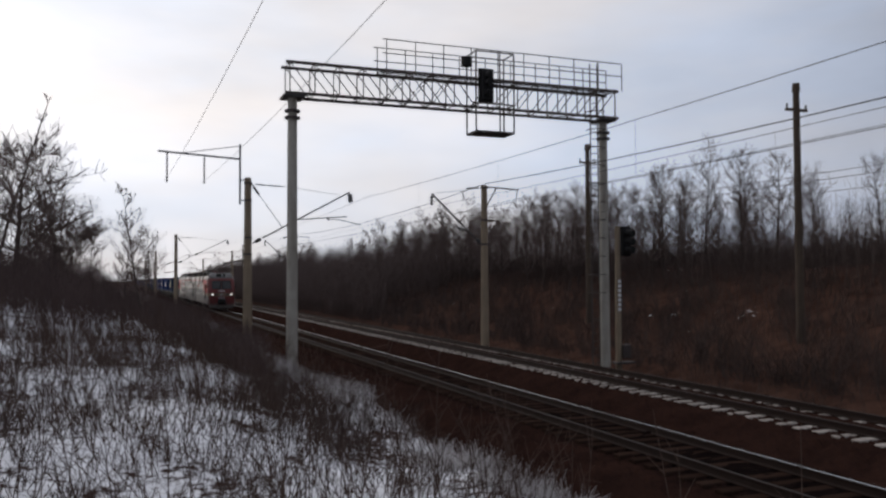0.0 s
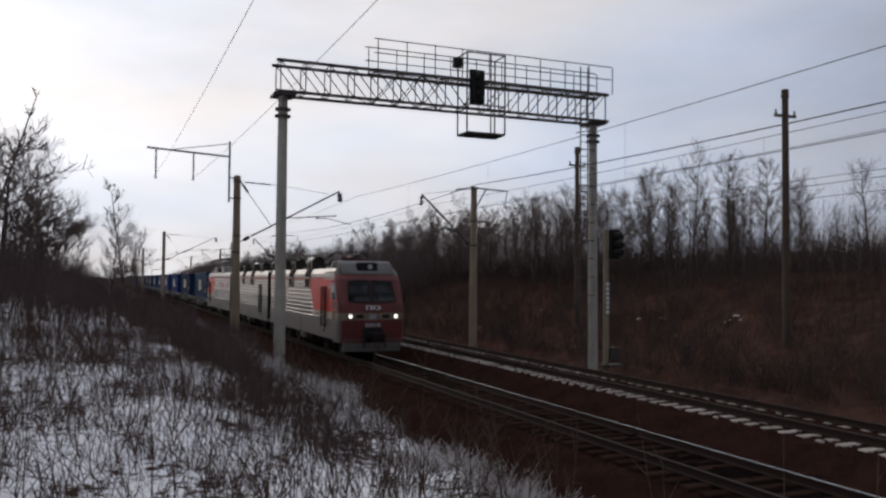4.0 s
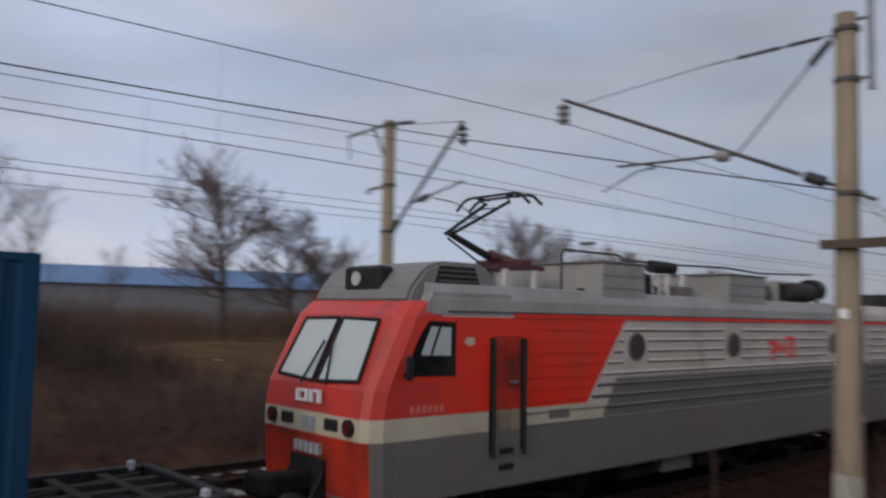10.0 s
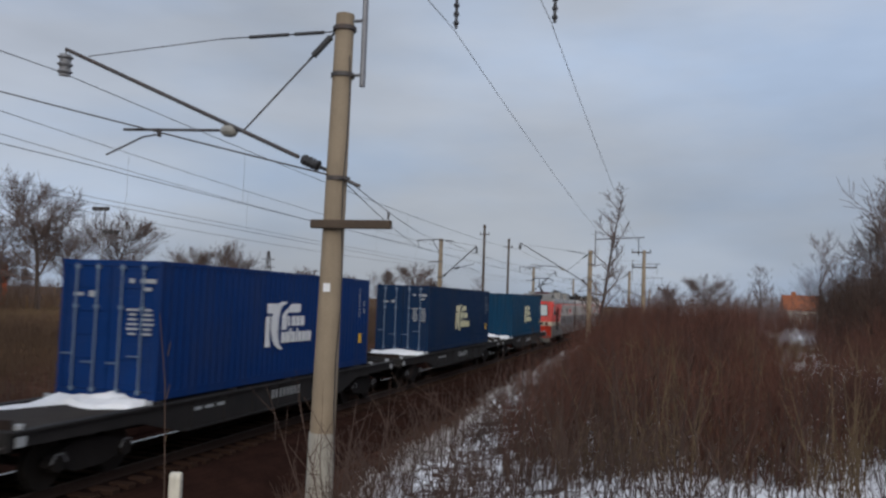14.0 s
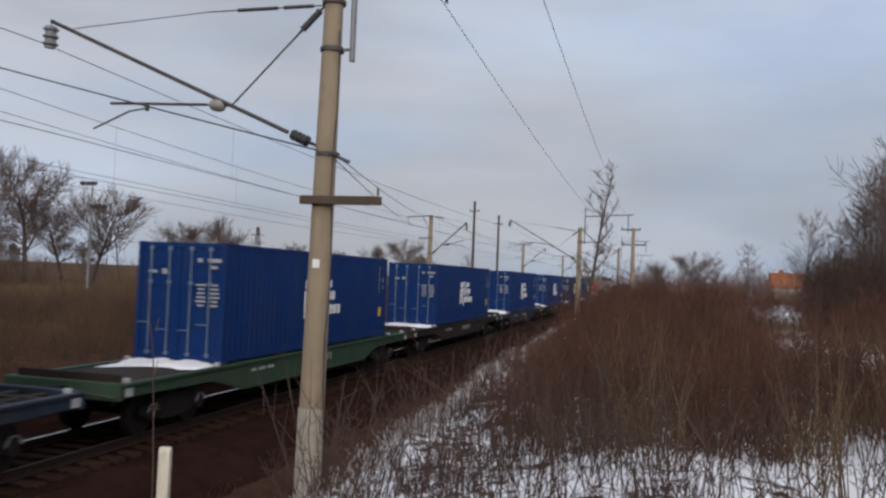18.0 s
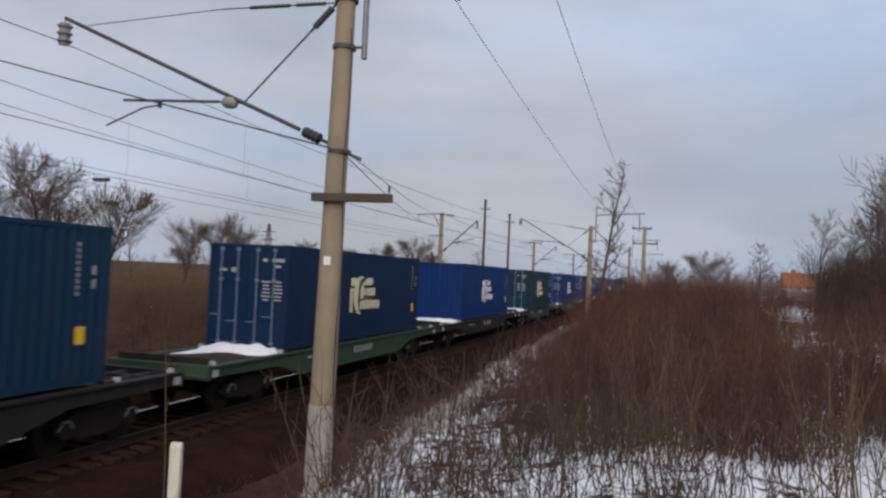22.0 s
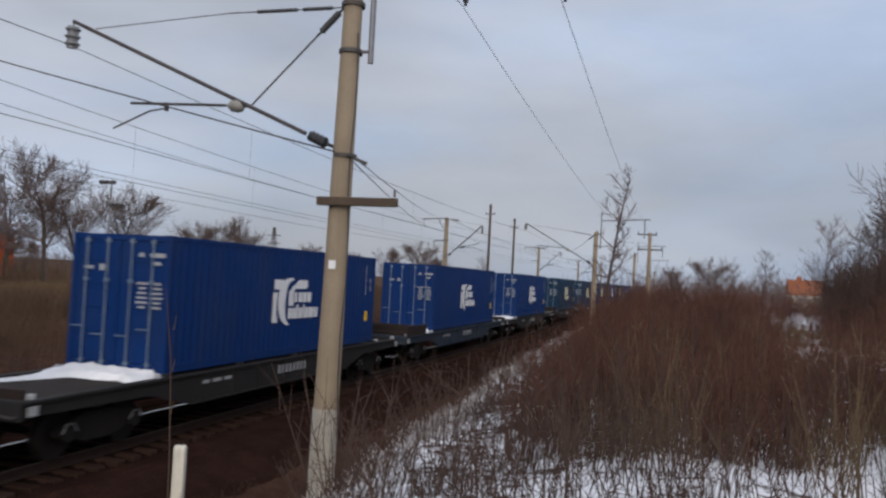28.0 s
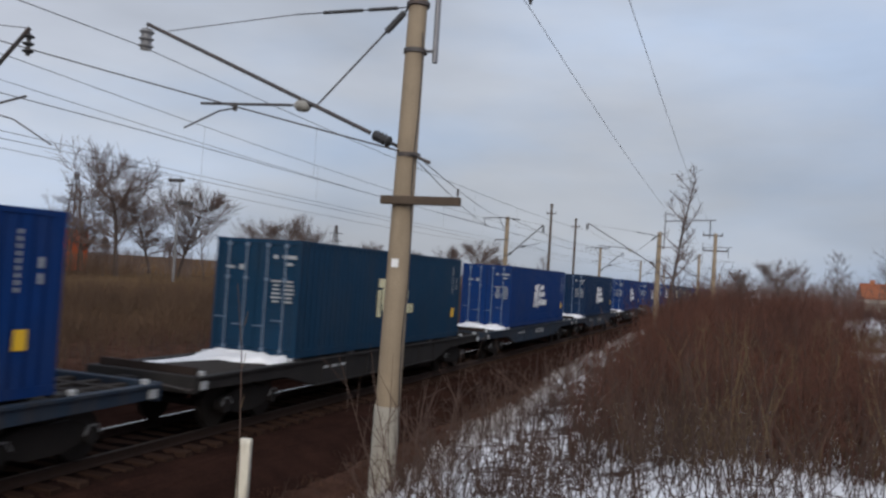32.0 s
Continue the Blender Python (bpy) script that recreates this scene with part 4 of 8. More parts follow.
            part("step_hole", bm, M["black"], sec)
        bm = bmesh.new()
        side_panel(bm, sg, [(0.42, 2.052), (4.95, 2.052), (6.14, 3.568), (1.03, 3.568), (0.48, 2.45)], s, 0.014)
        part("red_panel", bm, M["loco_red"], sec, "red panel with a slanted edge")
        for i in range(7):
            z = 2.15 + i * 0.205
            bm = bmesh.new()
            side_panel(bm, sg, [(3.3, z - 0.014), (4.9 + (z - 2.05) * 0.78, z - 0.014), (4.9 + (z - 2.05) * 0.78, z + 0.014), (3.3, z + 0.014)], s, 0.024)
            part("side_rib", bm, M["loco_red"], sec)
        bm = bmesh.new()
        side_panel(bm, sg, [(0.42, 1.728), (5.38, 1.728), (5.58, 2.045), (0.42, 2.045)], s, 0.014)
        part("cream_band", bm, M["cream"], sec)
        bm = bmesh.new()
        side_panel(bm, sg, [(3.9, 1.82), (4.45, 1.82), (4.45, 1.98), (3.9, 1.98)], s, 0.02)
        part("maker_plate", bm, M["loco_mid"], sec)
        bm = bmesh.new()
        side_panel(bm, sg, [(1.84, 3.16), (1.96, 3.10), (2.08, 3.14), (2.06, 3.24), (1.90, 3.25)], s, 0.02)
        part("badge", bm, M["cream"], sec)
        for i in range(6):
            bm = bmesh.new()
            side_panel(bm, sg, [(0.75 + i * 0.12, 2.10), (0.83 + i * 0.12, 2.10), (0.83 + i * 0.12, 2.22), (0.75 + i * 0.12, 2.22)], s, 0.02)
            part("number_bar", bm, M["faint"], sec)
    # nose emblem and number bars
    bm = bmesh.new()
    yf = -sg * 0.055
    for a, b in ((-0.34, -0.27), (-0.13, -0.06), (0.0, 0.07), (0.26, 0.33)):
        box(bm, a, b, min(yf, 0), max(yf, 0), 2.2, 2.38)
    for z in (2.2, 2.35):
        box(bm, 0.07, 0.26, min(yf, 0), max(yf, 0), z, z + 0.035)
    box(bm, -0.34, -0.14, min(yf, 0), max(yf, 0), 2.36, 2.395)
    part("emblem", bm, M["white"], sec, "white painted emblem")
    for a, b, z0, z1 in [(-0.17 + i * 0.18, -0.03 + i * 0.18, 1.78, 1.98) for i in range(2)] + [(-0.36 + i * 0.15, -0.26 + i * 0.15, 1.42, 1.58) for i in range(5)]:
        bm = bmesh.new()
        box(bm, a, b, min(yf, 0.05 * sg), max(yf, 0.05 * sg), z0, z1)
        part("number_bar", bm, M["chalk"], sec)
    bm = bmesh.new()
    box(bm, -0.16, 0.16, min(-sg * 0.75, sg * 0.2), max(-sg * 0.75, sg * 0.2), 0.86, 1.16, 0.04)
    box(bm, -0.3, 0.3, min(-sg * 0.95, -sg * 0.65), max(-sg * 0.95, -sg * 0.65), 0.84, 1.2, 0.06)
    part("coupler", bm, M["under"], sec)
    bm = bmesh.new()
    prism(bm, [(sg * 0.1, 0.3), (sg * 0.05, 0.85), (sg * 0.4, 0.85), (sg * 0.4, 0.3)], -1.35, 1.35)
    part("plough", bm, M["loco_dark"], sec)
    bm = bmesh.new()
    prism(bm, [(sg * 0.02, 0.72), (-sg * 0.03, 0.84), (-sg * 0.035, 1.36), (sg * 0.02, 1.36)], -0.46, 0.46)
    part("coupler_pocket", bm, M["black"], sec, "black oily plate round the coupler")
    for s in (-1, 1):
        bm = bmesh.new()
        chain(bm, [(s * 0.45, -sg * 0.02, 1.15), (s * 0.47, -sg * 0.25, 0.8), (s * 0.5, -sg * 0.3, 0.5), (s * 0.5, -sg * 0.15, 0.75)], 0.03)
        part("brake_hose", bm, M["black"], sec)


def insulator(sec, x, y, z, h, r=0.09, material="insul_w"):
    bm = bmesh.new()
    discs(bm, (x, y, z), (x, y, z + h), r, 8, 0.55)
    part("insulator", bm, M[material], sec)


def pantograph(sec, sg, y, top):
    """A single-arm pantograph; top: height of the contact strips."""
    zb = 4.52
    for x in (-0.55, 0.55):
        for o in (-0.35, 0.45):
            insulator(sec, x, y + o, 4.05, 0.42, 0.11)
    bm = bmesh.new()
    for x in (-0.55, 0.55):
        box(bm, x - 0.05, x + 0.05, y - 0.6, y + 0.7, zb - 0.05, zb + 0.04)
    box(bm, -0.6, 0.6, y - 0.25, y + 0.1, zb - 0.05, zb + 0.16, 0.03)
    rod(bm, (0, y - 0.35, zb + 0.1), (0, y + 0.3, zb + 0.22), 0.12, n=10)
    base = part("pantograph_base", bm, M["panto"], sec, "dark red pantograph base frame")
    lift = top - zb
    knee = Vector((0, y - sg * 1.35, zb + lift * 0.40)) if lift > 0.5 else Vector((0, y - sg * 1.5, zb + 0.22))
    head = Vector((0, y - sg * 0.1, top - 0.15)) if lift > 0.5 else Vector((0, y + sg * 0.2, zb + 0.3))
    bm = bmesh.new()
    rod(bm, (0, y, zb + 0.08), knee, 0.085, 0.06, n=8)
    rod(bm, (0.12, y - sg * 0.3, zb), knee + Vector((0.05, 0, -0.08)), 0.02, n=6)
    part("lower_arm", bm, M["black"], base)
    bm = bmesh.new()
    for x in (-0.32, 0.32):
        rod(bm, knee + Vector((x * 0.35, 0, 0)), head + Vector((x, 0, 0)), 0.036, n=6)
    rod(bm, knee, head + Vector((0, 0, -0.1)), 0.015, n=6)
    for k in (0.5, 0.8):
        o = knee.lerp(head, k)
        rod(bm, o + Vector((-0.25 * k, 0, 0)), o + Vector((0.25 * k, 0, 0)), 0.015, n=6)
    part("upper_arm", bm, M["black"], base)
    bm = bmesh.new()
    for o in (-0.17, 0.17):
        chain(bm, [head + Vector((x, o, z)) for x, z in ((-0.98, -0.10), (-0.78, 0.07), (-0.6, 0.12), (0.6, 0.12), (0.78, 0.07), (0.98, -0.10))], 0.03)
    for x in (-0.4, 0.4):
        rod(bm, head + Vector((x, -0.17, 0.1)), head + Vector((x, 0.17, 0.1)), 0.025, n=6)
        rod(bm, head + Vector((x * 0.8, 0, -0.02)), head + Vector((x, 0.17, 0.1)), 0.02, n=6)
    part("contact_head", bm, M["black"], base)


def roof_gear(sec, sg, kind, seed):
    """Boxes, tanks, pipes and insulators on the roof deck."""
    r = random.Random(seed)

    def hump(a, b, h, louvre=False):
        bm = bmesh.new()
        y0, y1 = sorted((sg * a, sg * b))
        prism(bm, [(y0, 3.97), (y0 + 0.03, 4.0 + h), (y1 - 0.03, 4.0 + h), (y1, 3.97)], -1.47, 1.47)
        bmesh.ops.bevel(bm, geom=[e for e in bm.edges], offset=0.02, segments=1, affect="EDGES")
        o = part("roof_box", bm, M["roof_light"] if kind == "rear" else M["seam"], sec)
        bm = bmesh.new()
        box(bm, -1.50, 1.50, y0 - 0.04, y1 + 0.04, 4.0 + h - 0.004, 4.0 + h + 0.035, 0.01)
        part("box_lid", bm, M["loco_roof"] if kind == "rear" else M["black"], o)
        for s in (-1, 1):
            if louvre:
                bm = bmesh.new()
                x0, x1 = sorted((s * 1.45, s * 1.49))
                box(bm, x0, x1, y0 + 0.14, y1 - 0.30, 4.14, 4.0 + h - 0.08)
                part("louvre", bm, M["louvre"], o)
                bm = bmesh.new()
                for q in (y0 + 0.13, y1 - 0.29):
                    box(bm, *sorted((s * 1.45, s * 1.51)), q - 0.018, q + 0.018, 4.05, 4.0 + h)
                box(bm, *sorted((s * 1.45, s * 1.51)), y0 + 0.13, y1 - 0.29, 4.0 + h - 0.09, 4.0 + h - 0.03)
                part("louvre_frame", bm, M["loco_light"], o)
            else:
                for k in range(2):
                    bm = bmesh.new()
                    box(bm, *sorted((s * 1.462, s * 1.476)), y0 + 0.04, y1 - 0.04, 4.16 + k * 0.24, 4.18 + k * 0.24)
                    part("seam", bm, M["loco_dark"], o)
        bm = bmesh.new()
        y2 = y1 if sg > 0 else y0
        box(bm, -1.30, 1.30, *sorted((y2, y2 + sg * 0.5)), 4.0, 4.0 + h * 0.8, 0.05)
        part("box_back", bm, M["black"], o)

    def drum(x, a, length, rad, mt, z=4.72):
        bm = bmesh.new()
        rod(bm, (x, sg * a - length / 2, z), (x, sg * a + length / 2, z), rad, n=14)
        part("switch_gear" if mt == "black" else "air_reservoir", bm, M[mt], sec)

    if kind == "rear":
        hump(5.5, 6.95, 0.66)
        hump(10.2, 12.0, 0.64)
        for a in (7.9, 8.5, 9.1, 12.5, 16.0):
            for x in (-0.95, -0.35):
                insulator(sec, x, sg * a, 4.0, 0.58, 0.095)
        drum(-0.9, 8.2, 0.5, 0.14, "black")
        drum(-0.5, 9.0, 0.5, 0.13, "black", 4.78)
        drum(-0.85, 14.9, 1.5, 0.25, "seam", 4.40)
        drum(-0.80, 16.0, 0.5, 0.30, "black", 4.48)
        drum(-0.45, 16.5, 0.4, 0.26, "black", 4.52)
        drum(-0.85, 8.7, 0.42, 0.13, "black")
        # framed intake behind the second box
        bm = bmesh.new()
        box(bm, -1.40, 1.40, *sorted((sg * 12.7, sg * 13.25)), 4.0, 4.62, 0.04)
        ib = part("intake_box", bm, M["roof_light"], sec)
        for s in (-1, 1):
            bm = bmesh.new()
            box(bm, *sorted((s * 1.39, s * 1.412)), *sorted((sg * 12.76, sg * 13.19)), 4.12, 4.54)
            part("intake_louvre", bm, M["black"], ib)
    else:
        hump(5.8, 6.9, 0.56, True)
        hump(9.8, 11.0, 0.56, True)
        hump(13.4, 14.4, 0.54, True)
        drum(-0.75, 8.6, 1.3, 0.27, "galv", 4.50)
        drum(-0.75, 7.6, 0.3, 0.29, "black", 4.50)
        drum(-0.6, 12.3, 1.5, 0.27, "black", 4.36)
        drum(-0.8, 11.6, 0.5, 0.22, "black", 4.50)
        drum(-0.7, 5.1, 0.9, 0.22, "black", 4.35)
        drum(-0.85, 15.6, 0.7, 0.22, "black", 4.5)
        for a in (4.2, 8.0, 11.8, 12.8, 15.2, 16.0):
            insulator(sec, r.uniform(-0.9, -0.2), sg * a, 4.0, 0.5, 0.11, "insul_k")
    bm = bmesh.new()
    chain(bm, [(-0.9, sg * 5.0, 4.1), (-0.9, sg * 5.0, 4.80), (-0.85, sg * 5.15, 4.90), (-0.85, sg * 6.85, 4.90), (-0.9, sg * 7.0, 4.80), (-0.9, sg * 7.1, 4.3)], 0.03)
    part("bus_bar", bm, M["steel"], sec)
    bm = bmesh.new()
    chain(bm, [(-0.5, sg * 7.1, 4.78), (-0.45, sg * 8.2, 4.86), (-0.5, sg * 9.4, 4.85), (-0.4, sg * 12.0, 4.92), (-0.5, sg * 13.6, 4.85), (-0.5, sg * 16.6, 4.95)], 0.025)
    part("roof_cable", bm, M["black"], sec)
    for a in np.arange(3.3, 16.4, 0.62):
        if r.random() < 0.8 and not (kind == "rear" and a < 5.6):
            x, w, l, h = r.uniform(-1.0, -0.4), r.uniform(0.25, 0.55), r.uniform(0.3, 0.6), r.uniform(0.15, 0.42)
            bm = bmesh.new()
            box(bm, x - w / 2, x + w / 2, sg * a - l / 2, sg * a + l / 2, 3.97, 3.97 + h, 0.03)
            part("terminal_box", bm, M["black"] if r.random() < 0.7 else M["loco_dark"], sec)


def vent(sec, sg, a, b, z0, z1, s, rake=0.0):
    """A framed dark louvre on the side."""
    bm = bmesh.new()
    side_panel(bm, sg, [(a, z0), (b, z0), (b - rake, z1), (a - rake, z1)], s, 0.010)
    v = part("vent", bm, M["louvre"], sec, "dark framed side vent")
    bm = bmesh.new()
    side_panel(bm, sg, [(a, (z0 + z1) / 2 - 0.03), (b, (z0 + z1) / 2 - 0.03), (b, (z0 + z1) / 2 + 0.03), (a, (z0 + z1) / 2 + 0.03)], s, 0.03)
    for q in (a, b):
        side_panel(bm, sg, [(q - 0.025, z0 - 0.15), (q + 0.025, z0 - 0.15), (q + 0.025, z1), (q - 0.025, z1)], s, 0.032)
    side_panel(bm, sg, [(a, z1 - 0.02), (b, z1 - 0.02), (b, z1 + 0.03), (a, z1 + 0.03)], s, 0.03)
    part("vent_frame", bm, M["loco_light"], v)


def roof_vent(sec, sg, a, s):
    """A dark intake that cuts through the roof edge."""
    bm = bmesh.new()
    x0, x1 = sorted((s * 1.40, s * 1.605))
    y0, y1 = sorted((sg * a, sg * (a + 1.05)))
    prism(bm, [(y0, 3.20), (y1, 3.20), (y1, 3.58), (y0, 3.58)], x0, x1)
    v = part("roof_intake", bm, M["louvre"], sec, "black louvred roof intake")
    bm = bmesh.new()
    bmesh_pts = [(s * 1.60, 3.68), (s * 1.60, 3.86), (s * 1.47, 4.16), (s * 1.2, 4.16), (s * 1.2, 3.68)]
    A = [bm.verts.new((x, y0, z)) for x, z in bmesh_pts]
    B = [bm.verts.new((x, y1, z)) for x, z in bmesh_pts]
    bm.faces.new(A)
    bm.faces.new(B)
    for i in range(5):
        bm.faces.new((A[i], A[(i + 1) % 5], B[(i + 1) % 5], B[i]))
    bmesh.ops.recalc_face_normals(bm, faces=bm.faces)
    part("intake_louvre", bm, M["louvre"], v)
    bm = bmesh.new()
    for y in (y0, y1):
        box(bm, *sorted((s * 1.55, s * 1.62)), y - 0.02, y + 0.02, 3.12, 3.70)
    box(bm, *sorted((s * 1.55, s * 1.63)), y0, y1, 3.60, 3.66)
    part("intake_frame", bm, M["loco_light"], v)


def loco_section(kind, rel):
    """kind: front, middle or rear; rel: where its driver's end stands behind the train's reference."""
    sg = 1 if kind == "front" else -1
    sec = thing("locomotive", (D1, rel, 0), {"front": "grey and red electric locomotive with lit headlights", "middle": "grey cabless electric locomotive booster section",
                                             "rear": "grey and red electric locomotive with raised pantograph"}[kind] + " on the near track", "locomotive", "locomotive sections")
    cab = kind != "middle"
    loco_body(sec, sg, cab, kind == "rear")
    for a in (3.9, SEC_L - 3.6):
        loco_bogie(sec, sg * a)
    bm = bmesh.new()
    for a, b, z in ((6.3, 7.6, 0.42), (7.9, 9.0, 0.5), (9.2, 10.4, 0.38)):
        box(bm, -1.3, 1.3, min(sg * a, sg * b), max(sg * a, sg * b), z, 0.93, 0.04)
    part("underfloor_box", bm, M["under"], sec)
    for s in (-1, 1):
        bm = bmesh.new()
        box(bm, *sorted((s * 0.9, s * 1.40)), *sorted((sg * 7.7, sg * 8.75)), 0.45, 0.94, 0.03)
        part("battery_box", bm, M["loco_mid"], sec, "grey battery box under the floor")
    bm = bmesh.new()
    y = SEC_L
    box(bm, -0.75, 0.75, min(sg * y, sg * (y + 0.40)), max(sg * y, sg * (y + 0.40)), 1.1, 3.6)
    part("gangway", bm, M["black"], sec, "black gangway bellows")
    bm = bmesh.new()
    box(bm, -1.54, 1.54, *sorted((sg * (y + 0.004), sg * (y + 0.03))), 0.97, 3.98)
    part("end_wall", bm, M["under"], sec, "black plate over the section's end")
    if kind == "middle":
        bm = bmesh.new()
        box(bm, -1.54, 1.54, *sorted((-sg * 0.004, -sg * 0.03)), 0.97, 3.98)
        part("end_wall", bm, M["under"], sec, "black plate over the section's end")
    for s in (-1, 1):
        bm = bmesh.new()
        box(bm, *sorted((s * 1.20, s * 1.46)), *sorted((sg * SEC_L, sg * (SEC_L + 0.16))), 1.0, 3.8)
        part("end_fairing", bm, M["black"], sec)
    roof_gear(sec, sg, kind, {"front": 1, "middle": 2, "rear": 3}[kind])
    if cab:
        loco_cab(sec, sg, kind == "front")
    if kind == "rear":
        pantograph(sec, sg, sg * 4.25, 5.93)
        for s in (-1, 1):
            for a in (6.5, 10.25, 15.5):
                bm = bmesh.new()
                rod(bm, (s * 1.545, sg * a, 3.05), (s * 1.585, sg * a, 3.05), 0.27, n=28)
                ring = part("porthole", bm, M["loco_mid"], sec, "round porthole")
                bm = bmesh.new()
                rod(bm, (s * 1.57, sg * a, 3.05), (s * 1.592, sg * a, 3.05), 0.235, n=28)
                part("porthole_glass", bm, M["porthole"], ring)
            rail_logo(sec, sg, sg * 12.6, 2.72, s, 0.50, M["logo_red"])
    elif kind == "front":
        pantograph(sec, sg, sg * 3.9, 4.8)
        for s in (-1, 1):
            for a in (5.9, 10.0):
                roof_vent(sec, sg, a, s)
            vent(sec, sg, 13.9, 14.8, 2.35, 2.95, s)
            rail_logo(sec, sg, sg * 12.5, 2.72, s, 0.42, M["logo_red"])
    else:
        for s in (-1, 1):
            for a in (6.3, 10.2):
                roof_vent(sec, sg, a, s)
            vent(sec, sg, 2.4, 3.0, 2.2, 2.75, s)
            for o in (13.90, 14.58):
                bm = bmesh.new()
                chain(bm, [(s * 1.56, sg * o, 1.24), (s * 1.62, sg * o, 1.34), (s * 1.62, sg * o, 3.14), (s * 1.56, sg * o, 3.24)], 0.035, 8)
                part("handrail", bm, M["black"], sec, "black door handrail")
            bm = bmesh.new()
            side_panel(bm, sg, [(13.97, 2.46), (14.51, 2.46), (14.51, 3.25), (13.97, 3.25)], s, 0.045)
            door = part("door", bm, M["loco_light"], sec, "narrow grey side door")
            bm = bmesh.new()
            side_panel(bm, sg, [(13.97, 1.3), (14.51, 1.3), (14.51, 2.458), (13.97, 2.458)], s, 0.045)
            part("lower_door", bm, M["loco_mid"], door)
            bm = bmesh.new()
            side_panel(bm, sg, [(14.1, 1.08), (14.45, 1.08), (14.45, 1.18), (14.1, 1.18)], s, 0.04)
            part("step_slot", bm, M["black"], door)
    return sec


# ---- containers
CL, CW, CH = 12.19, 2.438, 2.896


def corrugated(bm, x, side, y0, y1, z0, z1, pitch, depth):
    """A wall with trapezoid waves, in the plane x = const, waves towards side."""
    n = max(1, round((y1 - y0) / pitch))
    p = (y1 - y0) / n
    ys = []
    for i in range(n):
        o = y0 + i * p
        ys += [(o, 0), (o + p * 0.30, 0), (o + p * 0.5, 1), (o + p * 0.8, 1)]
    ys.append((y1, 0))
    lo = [bm.verts.new((x - side * depth * k, y, z0)) for y, k in ys]
    hi = [bm.verts.new((x - side * depth * k, y, z1)) for y, k in ys]
    for i in range(len(ys) - 1):
        bm.faces.new((lo[i], lo[i + 1], hi[i + 1], hi[i]))


def container_mark(s, y, z):
    """The container's emblem as plain shapes: a post, a crescent, a hooked post and two rows of bars; outlines (along, up) for each piece."""
    crescent = []
    for i in range(19):
        a = radians(72 + i * 11.0)
        crescent.append((0.98 + 0.70 * math.cos(a), 0.55 + 0.65 * math.sin(a)))
    for i in range(18, -1, -1):
        a = radians(72 + i * 11.0)
        w = math.sin(radians(180 * i / 18)) ** 0.6
        crescent.append((1.0 + (0.69 - 0.40 * w) * math.cos(a), 0.55 + (0.635 - 0.16 * w) * math.sin(a)))
    out = [("emblem_bar", [(0.05, 0.88), (0.44, 0.88), (0.62, 1.14), (0.05, 1.14)]), ("emblem_post", [(0.0, 0.0), (0.28, 0.0), (0.20, 0.30), (0.20, 0.62), (0.25, 0.80), (0.0, 0.80)]),
           ("emblem_arc", crescent),
           ("emblem_hook", [(0.92, 0.82), (1.08, 0.93), (1.27, 1.04), (1.27, 0.90), (1.20, 0.86), (1.20, 0.43), (0.92, 0.43)]),
           ("emblem_bar", [(1.30, 0.90), (1.33, 1.06), (1.50, 1.14), (2.05, 1.14), (2.05, 0.94), (1.9, 0.90)])]
    for a, b, top in ((1.27, 1.40, 0.80), (1.52, 1.74, 0.80), (1.80, 2.02, 0.80), (2.08, 2.32, 0.80)):
        out.append(("emblem_bar", [(a, 0.53), (b, 0.53), (b, top), (a, top)]))
    for a, b, top in ((0.92, 1.10, 0.37), (1.16, 1.35, 0.37), (1.40, 1.52, 0.46), (1.58, 1.78, 0.37), (1.84, 1.91, 0.46), (1.97, 2.18, 0.37), (2.24, 2.46, 0.37), (2.52, 2.62, 0.37), (2.66, 2.80, 0.37)):
        out.append(("emblem_bar", [(a, 0.08), (b, 0.08), (b, top), (a, top)]))
    return [(n, [(y + s * a, z + b) for a, b in pts]) for n, pts in out]


MESH = {}


